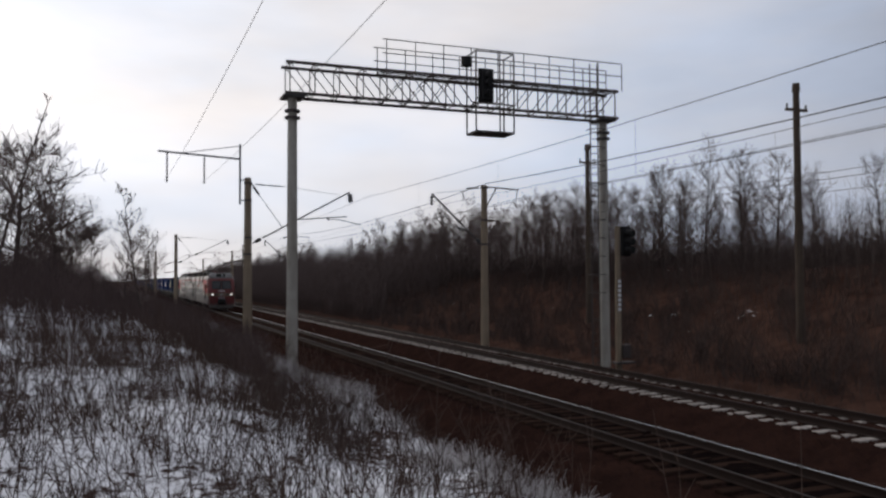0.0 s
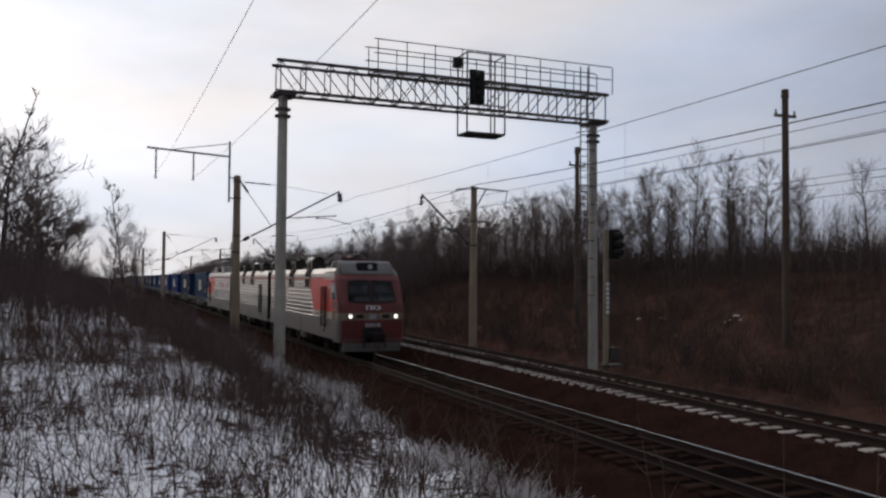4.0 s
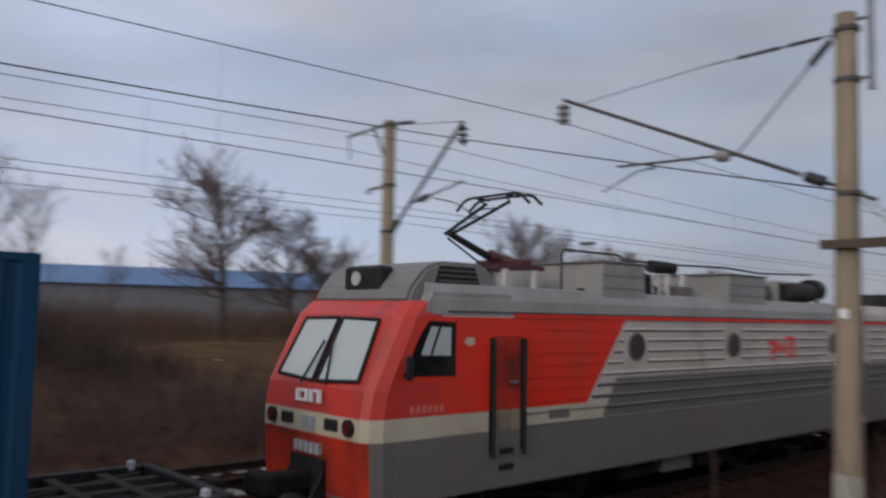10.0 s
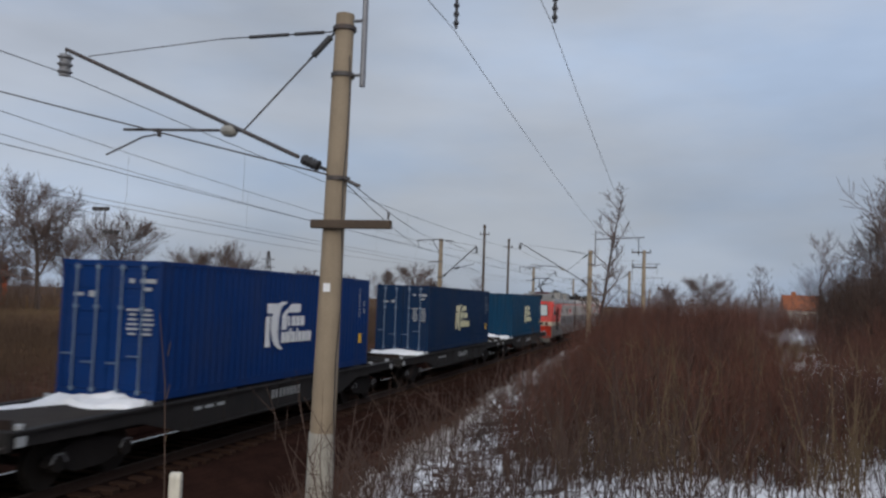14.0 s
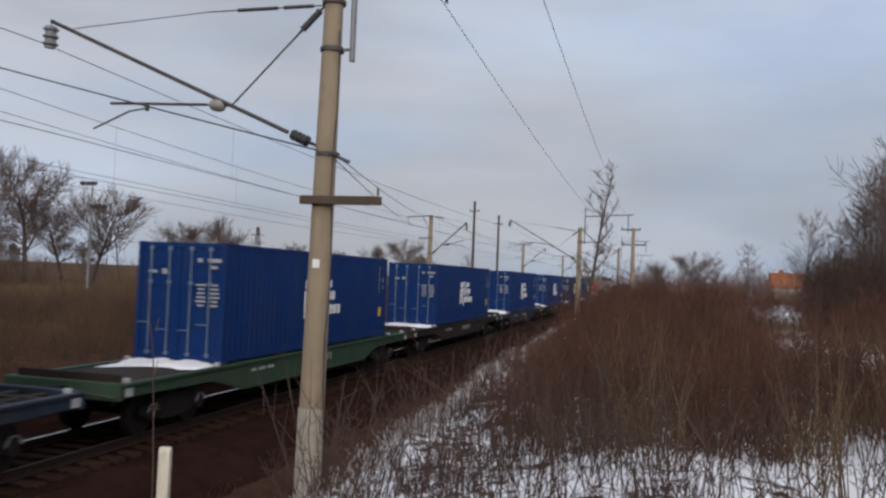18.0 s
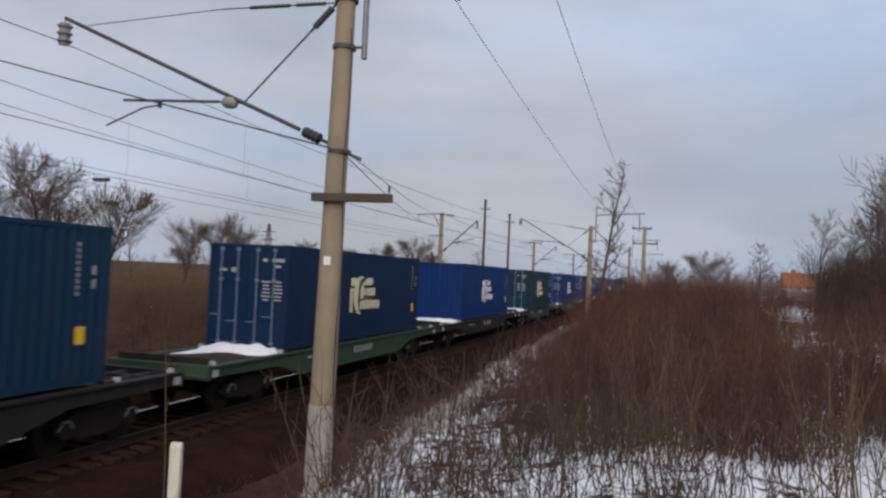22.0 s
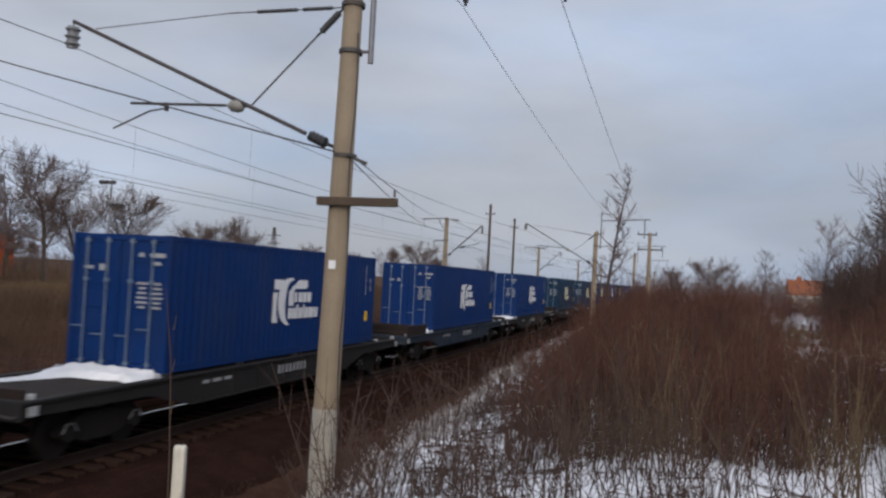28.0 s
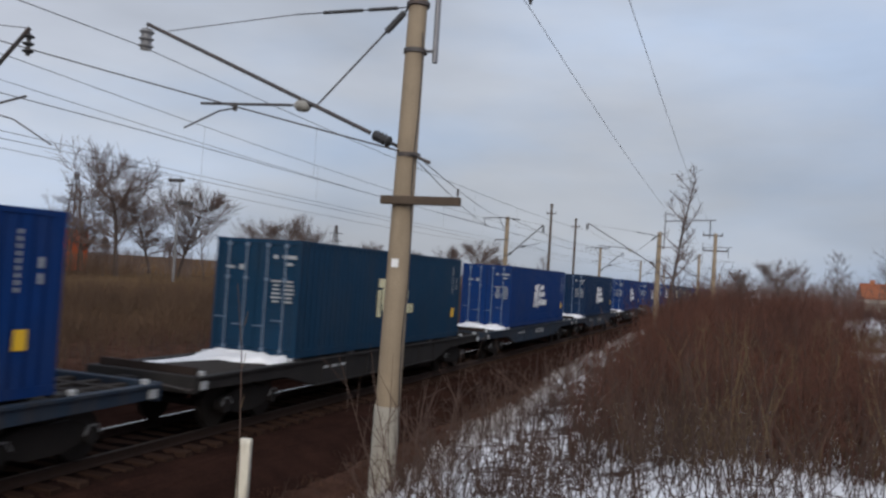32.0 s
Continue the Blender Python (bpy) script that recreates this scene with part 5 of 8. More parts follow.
def container(color, doors, mark, y_at):
    """Built from y = 0 (leading end) to y = CL (trailing end), floor at z = 0."""
    word = {"teal": "teal-blue", "navy": "dark blue", "blue": "bright blue", "green": "grey-green", "dteal": "dull teal"}[color]
    c = thing("container", (D1, y_at, 1.30), "%s corrugated steel shipping container on a flat wagon" % word, "container", "shipping containers")
    pm = CONT[color]

    def piece(name, key, make, material, label="", m=None):
        k = (key, material.name)
        if k not in MESH:
            bm = bmesh.new()
            make(bm)
            me = bpy.data.meshes.new(name)
            bm.to_mesh(me)
            bm.free()
            me.materials.append(material)
            MESH[k] = me
        ob = new(name, MESH[k])
        ob.parent = c
        if label:
            ob["label"] = label
        return ob
    h = CW / 2
    for s in (-1, 1):
        piece("side_wall", "side%d" % s, lambda bm: corrugated(bm, s * (h - 0.006), s, 0.10, CL - 0.10, 0.16, CH - 0.06, 0.278, 0.026), pm)
        piece("top_rail", "top%d" % s, lambda bm: box(bm, *sorted((s * h, s * (h - 0.07))), 0.1, CL - 0.1, CH - 0.09, CH - 0.005), pm)
        piece("bottom_rail", "bot%d" % s, lambda bm: box(bm, *sorted((s * h, s * (h - 0.07))), 0.1, CL - 0.1, 0.01, 0.17), pm)
        for e, y in ((0, 0.0), (1, CL)):
            a, b = sorted((y, y + (0.12 if e == 0 else -0.12)))
            piece("corner_post", "post%d%d" % (s, e), lambda bm: box(bm, *sorted((s * h, s * (h - 0.12))), a, b, 0.1, CH - 0.1, 0.01), pm)
            for z in (0.0, CH - 0.118):
                aa, bb = sorted((y - 0.004 if e == 0 else y + 0.004, y + (0.178 if e == 0 else -0.178)))
                piece("corner_casting", "cast%d%d%d" % (s, e, z > 1), lambda bm: box(bm, *sorted((s * (h + 0.004), s * (h - 0.16))), aa, bb, z, z + 0.118, 0.008), pm)
    piece("roof", "roof", lambda bm: box(bm, -h + 0.05, h - 0.05, 0.05, CL - 0.05, CH - 0.05, CH - 0.02), pm)
    piece("floor", "floor", lambda bm: box(bm, -h + 0.05, h - 0.05, 0.1, CL - 0.1, 0.05, 0.14), M["under"])

    def end_wall(bm, y, sgn):
        n = 8
        xs = []
        for i in range(n):
            o, p = -h + 0.12 + i * (2 * h - 0.24) / n, (2 * h - 0.24) / n
            xs += [(o, 0), (o + p * 0.3, 0), (o + p * 0.5, 1), (o + p * 0.8, 1)]
        xs.append((h - 0.12, 0))
        lo = [bm.verts.new((x, y - sgn * (0.02 + 0.045 * k), 0.12)) for x, k in xs]
        hi = [bm.verts.new((x, y - sgn * (0.02 + 0.045 * k), CH - 0.1)) for x, k in xs]
        for i in range(len(xs) - 1):
            bm.faces.new((lo[i], lo[i + 1], hi[i + 1], hi[i]))
        box(bm, -h + 0.12, h - 0.12, *sorted((y, y - sgn * 0.08)), 0.02, 0.13)
        box(bm, -h + 0.12, h - 0.12, *sorted((y, y - sgn * 0.08)), CH - 0.12, CH - 0.02)
    # the doors are at the trailing end, or at the leading one
    tag = "t" if doors else "l"

    def dbox(bm, x0, x1, y0, y1, z0, z1, bevel=0.0):
        y0, y1 = (y0, y1) if doors else (CL - y1, CL - y0)
        box(bm, x0, x1, y0, y1, z0, z1, bevel)
    piece("end_wall", "end" + tag, lambda bm: end_wall(bm, 0.0, -1) if doors else end_wall(bm, CL, 1), pm)
    piece("door_sill", "dsill" + tag, lambda bm: dbox(bm, -h + 0.12, h - 0.12, CL - 0.08, CL, 0.02, 0.16), pm)
    piece("door_header", "dhead" + tag, lambda bm: dbox(bm, -h + 0.12, h - 0.12, CL - 0.08, CL, CH - 0.13, CH - 0.01), pm)
    for s in (-1, 1):
        d = piece("door", "leaf%d" % s + tag, lambda bm: dbox(bm, *sorted((s * 0.012, s * (h - 0.13))), CL - 0.07, CL - 0.03, 0.17, CH - 0.14), pm)
        for i in range(5):
            z = 0.30 + i * 0.50
            p = piece("door_panel", "panel%d%d" % (s, i) + tag, lambda bm: dbox(bm, *sorted((s * 0.072, s * (h - 0.19))), CL - 0.034, CL - 0.012, z, z + 0.34, 0.008), pm)
            p.parent = d
        for i, x in enumerate((0.30, 0.82)):
            def bar(bm):
                yb = CL + 0.03 if doors else -0.03
                rod(bm, (s * x, yb, 0.10), (s * x, yb, CH - 0.08), 0.019, n=8)
                for z in (0.16, 1.9, CH - 0.16):
                    dbox(bm, s * x - 0.05, s * x + 0.05, CL - 0.03, CL + 0.05, z - 0.035, z + 0.035)
                dbox(bm, *sorted((s * x, s * x + 0.30)), CL + 0.03, CL + 0.05, 0.72 + 0.16 * i, 0.745 + 0.16 * i)
            b = piece("locking_bar", "bar%d%d" % (s, i) + tag, bar, M["bar"], "pale steel locking bar")
            b.parent = d

    def door_marks(bm):
        for x, z, w, hh in ((-0.92, 2.42, 0.36, 0.09), (-0.92, 2.26, 0.16, 0.07), (-0.52, 2.42, 0.12, 0.09), (0.45, 2.10, 0.13, 0.13), (0.78, 2.12, 0.22, 0.07)):
            dbox(bm, x - w / 2, x + w / 2, CL - 0.02, CL + 0.012, z, z + hh)
        for x in (-0.95, -0.58):
            for i in range(6):
                w = 0.16 + 0.04 * ((i * 3 + (x < -0.9)) % 4)
                dbox(bm, x - w / 2, x + w / 2, CL - 0.02, CL + 0.012, 1.34 + i * 0.10, 1.385 + i * 0.10)
    piece("marking_bar", "dm" + tag, door_marks, M["chalk"])["kind"] = "stuff"
    for s in (-1, 1):
        if s < 0:
            for i, (nm, pts) in enumerate(container_mark(s, 7.54, 0.90)):
                piece(nm, "mark%d" % i, lambda bm: prism(bm, pts, *sorted((s * (CW / 2 + 0.004), s * (CW / 2 + 0.012)))), M[mark], "pale painted emblem shape")

        def strip(bm):
            x0, x1 = sorted((s * (h + 0.003), s * (h + 0.010)))
            for i in range(9):
                box(bm, x0, x1, 0.86, 0.92, 2.5 - i * 0.11, 2.57 - i * 0.11)
            for z in (2.0, 1.75):
                box(bm, x0, x1, 0.42, 0.50, z, z + 0.16)
        piece("number_bar", "strip%d" % s, strip, M["chalk"])["kind"] = "stuff"

        def label(bm):
            x0, x1 = sorted((s * (h + 0.003), s * (h + 0.012)))
            box(bm, x0, x1, 0.64, 0.88, 0.74, 1.06)
        piece("label_plate", "lab%d" % s, label, M["yellow"], "yellow warning label")
    return c


def wagon(color, y_at, flap):
    """A 60-foot flat wagon; y = 0 under the leading end of its container."""
    word = {"dark": "black", "green": "green", "blue": "blue-grey", "brown": "brown"}[color]
    w = thing("flat_wagon", (D1, y_at, 0), "%s painted bogie flat wagon carrying a container" % word, "wagon", "container wagons")
    fm = SILL[color]
    A, B = -2.35, 16.15

    def piece(name, key, make, material, parent=w, label=""):
        k = ("w" + key, material.name)
        if k not in MESH:
            bm = bmesh.new()
            make(bm)
            me = bpy.data.meshes.new(name)
            bm.to_mesh(me)
            bm.free()
            me.materials.append(material)
            MESH[k] = me
        ob = new(name, MESH[k])
        ob.parent = parent
        if label:
            ob["label"] = label
        return ob
    for s in (-1, 1):
        def sill(bm):
            x0, x1 = sorted((s * 1.22, s * 1.34))
            prism(bm, [(A, 1.24), (B, 1.24), (B, 0.98), (B - 3.4, 0.94), (B - 4.8, 0.60), (A + 4.8, 0.60), (A + 3.4, 0.94), (A, 0.98)], x0, x1)
            box(bm, *sorted((s * 1.20, s * 1.40)), A, B, 1.20, 1.25)
            box(bm, *sorted((s * 1.20, s * 1.39)), A + 4.9, B - 4.9, 0.58, 0.62)
            for i in range(7):
                y = A + 5.2 + i * (B - A - 10.4) / 6
                box(bm, *sorted((s * 1.33, s * 1.37)), y - 0.03, y + 0.03, 0.62, 1.2)
        piece("side_sill", "sill%d" % s, sill, fm)

        def bars(bm):
            x0, x1 = sorted((s * 1.342, s * 1.350))
            for i in range(8):
                box(bm, x0, x1, 5.6 + i * 0.22, 5.69 + i * 0.22, 0.86, 1.08)
            for i in range(3):
                box(bm, x0, x1, 9.6 + i * 0.5, 9.95 + i * 0.5, 0.98, 1.05)
        piece("number_bar", "num%d" % s, bars, M["chalk"])["kind"] = "stuff"
        for i, y in enumerate((-0.1, 3.0, 6.1, 9.1, 12.1)):
            piece("stanchion", "st%d%d" % (s, i), lambda bm: box(bm, *sorted((s * 1.02, s * 1.30)), y - 0.12, y + 0.12, 1.24, 1.30, 0.01), SILL["dark"])
    piece("deck", "deck", lambda bm: box(bm, -1.21, 1.21, -0.35, B - 0.09, 1.14, 1.205), M["deck"])
    # open framing at the leading end
    for i, x in enumerate((-0.62, 0.0, 0.62)):
        piece("end_stringer", "es%d" % i, lambda bm: box(bm, x - 0.09, x + 0.09, A + 0.09, -0.36, 1.05, 1.20, 0.01), M["deck"])
    for i, y in enumerate((-0.95, -1.65)):
        piece("cross_member", "xm%d" % i, lambda bm: box(bm, -1.21, 1.21, y - 0.08, y + 0.08, 1.08, 1.21, 0.01), M["deck"])
    for s in (-1, 1):
        piece("diagonal", "dg%d" % s, lambda bm: rod(bm, (s * 1.15, A + 0.15, 1.15), (s * 0.3, -0.4, 1.15), 0.055, n=4), M["deck"])
        for i, y in enumerate((A + 0.25, -0.35, 12.4, B - 0.3)):
            piece("lock_pin", "pin%d%d" % (s, i), lambda bm: box(bm, *sorted((s * 1.16, s * 1.30)), y - 0.05, y + 0.05, 1.2, 1.34, 0.02), M["chalk"], label="pale container locking pin")
    piece("end_board", "bd", lambda bm: box(bm, -1.2, 1.2, B - 0.2, B - 0.12, 1.2, 1.42, 0.01), SILL["brown"], label="low rusty end board")
    for i, y in enumerate((A, B)):
        piece("end_beam", "eb%d" % i, lambda bm: box(bm, -1.36, 1.36, y - 0.08, y + 0.08, 0.92, 1.27, 0.02), fm)

        def coup(bm):
            o = -1 if i == 0 else 1
            box(bm, -0.13, 0.13, *sorted((y, y + o * 0.45)), 0.92, 1.16)
            box(bm, -0.22, 0.22, *sorted((y + o * 0.3, y + o * 0.56)), 0.88, 1.2, 0.05)
            chain(bm, [(0.4, y, 0.95), (0.4, y + o * 0.25, 0.65), (0.25, y + o * 0.5, 0.6)], 0.03)
        piece("coupler", "cp%d" % i, coup, M["under"])
        piece("lever", "lv%d" % i, lambda bm: chain(bm, [(-1.3, y, 1.05), (-1.3, y + (0.14 if i else -0.14), 1.0), (-0.3, y + (0.14 if i else -0.14), 1.08)], 0.018), M["steel"])

        def plate(bm):
            box(bm, -1.40, -1.365, y - 0.10 + (-0.2 if i else 0.2), y + 0.10 + (-0.2 if i else 0.2), 1.0, 1.16)
        piece("tag_plate", "tp%d" % i, plate, M["chalk"])
    piece("spine", "spine", lambda bm: prism(bm, [(A, 1.15), (B, 1.15), (B - 4.4, 0.62), (A + 4.4, 0.62)], -0.3, 0.3), M["under"])
    if flap:
        for s in (0, 1):
            piece("end_flap", "flap%d" % s, lambda bm: box(bm, -1.25, 1.25, B - 1.9 + s * 1.0, B - 1.82 + s * 1.0, 1.22, 1.62, 0.01), SILL["brown"], label="raised rusty end flap")
        piece("side_flap", "sflap", lambda bm: box(bm, -1.36, -1.30, B - 2.6, B - 0.1, 1.24, 1.66, 0.01), SILL["brown"], label="raised rusty side board")
    for i, yc in enumerate((A + 2.3, B - 2.3)):
        def bog(bm):
            for s in (-1, 1):
                x0, x1 = sorted((s * 0.94, s * 1.08))
                prism(bm, [(yc - 1.15, 0.46), (yc - 1.1, 0.62), (yc - 0.5, 0.80), (yc + 0.5, 0.80), (yc + 1.1, 0.62), (yc + 1.15, 0.46), (yc + 0.85, 0.42), (yc + 0.4, 0.28), (yc - 0.4, 0.28), (yc - 0.85, 0.42)], x0, x1)
                for o in (-0.925, 0.925):
                    rod(bm, (s * 0.95, yc + o, 0.475), (s * 1.16, yc + o, 0.475), 0.13, n=12)
                for o in (-0.15, 0.0, 0.15):
                    rod(bm, (s * 1.02, yc + o, 0.36), (s * 1.02, yc + o, 0.62), 0.06, n=8)
            box(bm, -1.0, 1.0, yc - 0.2, yc + 0.2, 0.62, 0.95)
        b = piece("bogie", "bog%d" % i, bog, M["under"])
        for s in (-1, 1):
            for j, o in enumerate((-0.925, 0.925)):
                def chevron(bm):
                    x0, x1 = sorted((s * 1.08, s * 1.17))
                    chain(bm, [((x0 + x1) / 2 + s * 0.03, yc + o - 0.19, 0.52), ((x0 + x1) / 2 + s * 0.03, yc + o - 0.09, 0.67), ((x0 + x1) / 2 + s * 0.03, yc + o + 0.09, 0.67), ((x0 + x1) / 2 + s * 0.03, yc + o + 0.19, 0.52)], 0.018, 4)
                piece("axle_mark", "ax%d%d%d" % (i, s, j), chevron, M["galv"], b, "pale painted axle-box mark")
        for j, o in enumerate((-0.925, 0.925)):
            def wheels(bm):
                for s in (-1, 1):
                    rod(bm, (s * 0.72, yc + o, 0.475), (s * 0.84, yc + o, 0.475), 0.46, n=24)
                    rod(bm, (s * 0.70, yc + o, 0.475), (s * 0.72, yc + o, 0.475), 0.50, n=24)
                rod(bm, (-0.9, yc + o, 0.475), (0.9, yc + o, 0.475), 0.08, n=8)
            piece("wheelset", "ws%d%d" % (i, j), wheels, M["wheel"], b)
    return w


def snow_heap(seed, y_at):
    """Old snow blown against the container's end: a lumpy ridge across the deck, with a thin drift along the far edge."""
    r = random.Random(seed)
    o = Vector((r.random() * 9, r.random() * 9, r.random() * 9))
    nx, ny = 34, 40
    length, high, drift = r.uniform(0.8, 1.4), r.uniform(0.06, 0.17), r.uniform(1.0, 2.6)
    verts, faces = [], []
    for i in range(nx + 1):
        for j in range(ny + 1):
            u, v = -1 + 2 * i / nx, j / ny
            reach = length * (0.75 + 0.35 * noise.noise(Vector((u * 1.7, 0, 0)) + o)) + drift * max(0.0, u - 0.35) / 0.65
            y = v * reach
            lump = 1 + 0.45 * noise.noise(Vector((u * 2.2, y * 1.8, 0)) + o) + 0.30 * noise.noise(Vector((u * 6, y * 6, 2)) + o)
            ridge = high * max(0.0, 1 - (y / (length * 0.9)) ** 1.6) * (1 - 0.35 * u * u)
            edge = min(1.0, (1 - abs(u)) * 9, (1 - v) * 7)
            verts.append((u * 1.14 + 0.03 * noise.noise(Vector((y * 3, u, 5)) + o), y - 0.9 + 0.12 * noise.noise(Vector((u * 4, 7, y)) + o), (ridge + 0.05) * lump * edge - 0.012))
    for i in range(nx):
        for j in range(ny):
            k = i * (ny + 1) + j
            faces.append((k, k + ny + 1, k + ny + 2, k + 1))
    ob = new("snow_heap", mesh_of("snow_heap", verts, faces, M["snowheap"], True))
    ob.location = (D1, y_at, 1.21)
    return tagged(ob, "heap of old white snow on a wagon deck", "snow heap", "snow heaps on wagons")


# where the leading end of the first container stands along the track, by time
REF = [(0, 157.95), (2, 125.75), (4, 93.55), (5.5, 69.4), (6.5, 53.25), (7.6, 35.45), (8.5, 21.0), (9, 13.15), (9.5, 5.05), (10, -3.1), (10.5, -11.35), (11, -19.5), (11.6, -29.0), (13.2, -54.3), (15, -82.2), (18, -128.7), (23, -205.7), (28, -282.7), (32, -344.25)]
PITCH = 19.62
TRAIN = [("teal", 0, "yellowish", "dark", 0), ("navy", 1, "yellowish", "dark", 0), ("blue", 1, "white", "dark", 0), ("blue", 1, "white", "blue", 0), ("blue", 1, "white", "brown", 0),
         ("blue", 1, "white", "green", 0), ("green", 1, "yellowish", "blue", 0), ("blue", 0, "white", "dark", 0), ("navy", 1, "yellowish", "green", 0), ("dteal", 1, "yellowish", "dark", 1),
         ("dteal", 1, "yellowish", "brown", 1), ("blue", 1, "white", "dark", 0), ("blue", 1, "white", "blue", 1), ("blue", 1, "white", "dark", 0), ("navy", 1, "white", "blue", 0),
         ("blue", 1, "white", "blue", 0), ("dteal", 1, "yellowish", "dark", 0), ("blue", 1, "white", "blue", 0), ("blue", 1, "white", "dark", 0), ("navy", 1, "white", "dark", 0), ("blue", 1, "white", "brown", 0)]
MOVING = []


def build_train():
    for kind, rel in (("rear", -4.5), ("middle", -4.5 - 17.6), ("front", -4.5 - 52.4)):
        MOVING.append((loco_section(kind, rel), rel))
    for k, (col, doors, mark, sill, flap) in enumerate(TRAIN):
        o = k * PITCH
        o -= 0.1
        MOVING.append((wagon(sill, o, flap), o))
        MOVING.append((container(col, doors, mark, o), o))
        h = o + CL + 0.95
        MOVING.append((snow_heap(40 + k, h), h))


build_train()
# ---------------------------------------------------------------- line-side structures
def gz(x, y):
    return float(height(x, y))


def tapered_pole(bm, x, y, z0, z1, r0, r1, n=16):
    rod(bm, (x, y, z0), (x, y, z1), r0, r1, n=n)


def near_mast(x, y, top, bracket, near=False, tip=(5.7, 7.94), foot=5.68):
    """A concrete catenary mast beside the near track, with its cantilever reaching over the rails; tip: reach and height of the cantilever, foot: where it is hinged."""
    m = thing("catenary_mast", (x, y, 0), "weathered concrete catenary mast with a steel cantilever", "mast", "catenary masts")
    bm = bmesh.new()
    rod(bm, (0.11 if near else 0, 0, gz(x, y) - 0.4), (0, 0, top), 0.225, 0.155, n=20)
    part("pole", bm, M["concrete"], m)
    for z in (5.55, top - 0.25, top - 1.05, 4.78):
        bm = bmesh.new()
        rod(bm, (0, 0, z - 0.035), (0, 0, z + 0.035), 0.20, n=16)
        part("clamp", bm, M["steel"], m)
    tip = Vector((tip[0], 0, tip[1]))
    root = Vector((0.2, 0, foot))
    d = tip - root
    bm = bmesh.new()
    rod(bm, root + d * 0.10, tip, 0.036, n=8)
    arm = part("cantilever", bm, M["steel"], m, "slanting steel cantilever tube")
    bm = bmesh.new()
    rod(bm, root, root + d * 0.03, 0.03, n=8)
    discs(bm, root + d * 0.03, root + d * 0.085, 0.10, 4, 0.85)
    part("insulator", bm, M["insul_k"], arm)
    mid = root + d * 0.30
    up = Vector((0.16, 0, top - 0.28))
    bm = bmesh.new()
    rod(bm, mid, mid.lerp(up, 0.72), 0.016, n=6)
    rod(bm, tip + Vector((-0.5, 0, -0.16)), tip.lerp(up, 0.60), 0.009, n=6)
    part("tie_rod", bm, M["steel"], m)
    bm = bmesh.new()
    discs(bm, mid.lerp(up, 0.76), mid.lerp(up, 0.95), 0.062, 7, 0.85)
    rod(bm, mid.lerp(up, 0.72), mid.lerp(up, 1.0), 0.02, n=6)
    discs(bm, tip.lerp(up, 0.70), tip.lerp(up, 0.84), 0.036, 9, 0.8)
    discs(bm, tip.lerp(up, 0.86), tip.lerp(up, 0.96), 0.036, 7, 0.8)
    rod(bm, tip.lerp(up, 0.60), tip.lerp(up, 1.0), 0.012, n=6)
    part("tie_insulator", bm, M["insul_k"], m)
    bm = bmesh.new()
    rod(bm, tip, tip + Vector((0, 0, -0.12)), 0.015, n=6)
    discs(bm, tip + Vector((0, 0, -0.10)), tip + Vector((0.03, -0.03, -0.50)), 0.145, 3, 0.7)
    part("messenger_insulator", bm, M["insul"], m)
    a, b, c = mid + Vector((-0.02, -0.02, 0.0)), Vector((2.35, -0.05, 6.44)), Vector((4.6, -0.46, 6.59))
    bm = bmesh.new()
    for k0, k1, q0, q1 in ((0.30, 0.38, 0.05, 0.10), (0.38, 0.52, 0.10, 0.115), (0.52, 0.72, 0.115, 0.105), (0.72, 0.86, 0.105, 0.05)):
        rod(bm, a.lerp(b, k0), a.lerp(b, k1), q0, q1, n=12)
    part("register_insulator", bm, M["insul_p"], m, "stout pale porcelain insulator")
    bm = bmesh.new()
    rod(bm, a, b, 0.02, n=6)
    rod(bm, b, c, 0.026, n=8)
    rod(bm, (3.7, -0.29, 6.55), (3.7, -0.29, 6.40), 0.04, n=6)
    chain(bm, [(3.7, -0.29, 6.45), (4.2, -0.48, 6.44), (5.22, -0.80, 6.18)], 0.018)
    part("steady_arm", bm, M["steel"], m)
    if bracket:
        bm = bmesh.new()
        rod(bm, (-0.36, 0, top - 1.25), (-0.36, 0, top + 1.55), 0.05, n=10)
        for z in (top - 1.05, top - 0.12):
            rod(bm, (0, 0, z), (-0.36, 0, z), 0.03, n=6)
        rod(bm, (-0.36, 0, top + 0.85), (-3.95, 0, top + 1.05), 0.045, n=8)
        rod(bm, (-0.36, 0, top + 1.45), (-2.9, 0, top + 1.02), 0.018, n=6)
        br = part("top_bracket", bm, M["galv"], m, "galvanised bracket carrying two feeder wires")
        for o in (-3.56, -1.95):
            bm = bmesh.new()
            discs(bm, (o, 0, top + 0.98), (o, 0, top - 0.34), 0.05, 9, 0.5)
            part("feeder_insulator", bm, M["insul_k"], br)
    if near:
        bm = bmesh.new()
        box(bm, -1.05, 0.34, 0.18, 0.30, 4.70, 4.84, 0.01)
        ba = part("crossbar", bm, M["wood"], m, "old dark timber crossbar")
        bm = bmesh.new()
        rod(bm, (-1.0, 0.24, 4.86), (-1.0, 0.24, 4.98), 0.02, n=6)
        part("bar_pin", bm, M["steel"], ba)
        bm = bmesh.new()
        rod(bm, (-0.22, 0.12, 5.5), (-0.42, 0.05, 5.42), 0.03, n=6)
        part("wire_clamp", bm, M["steel"], m)
        bm = bmesh.new()
        chain(bm, [(-0.17 - 0.03 * math.sin(z * 2.1), 0.13, z) for z in (7.6, 7.0, 6.2, 5.5, 4.9, 4.2, 3.4, 2.6, 1.8, 0.9)], 0.012)
        part("earth_wire", bm, M["wire"], m)
        bm = bmesh.new()
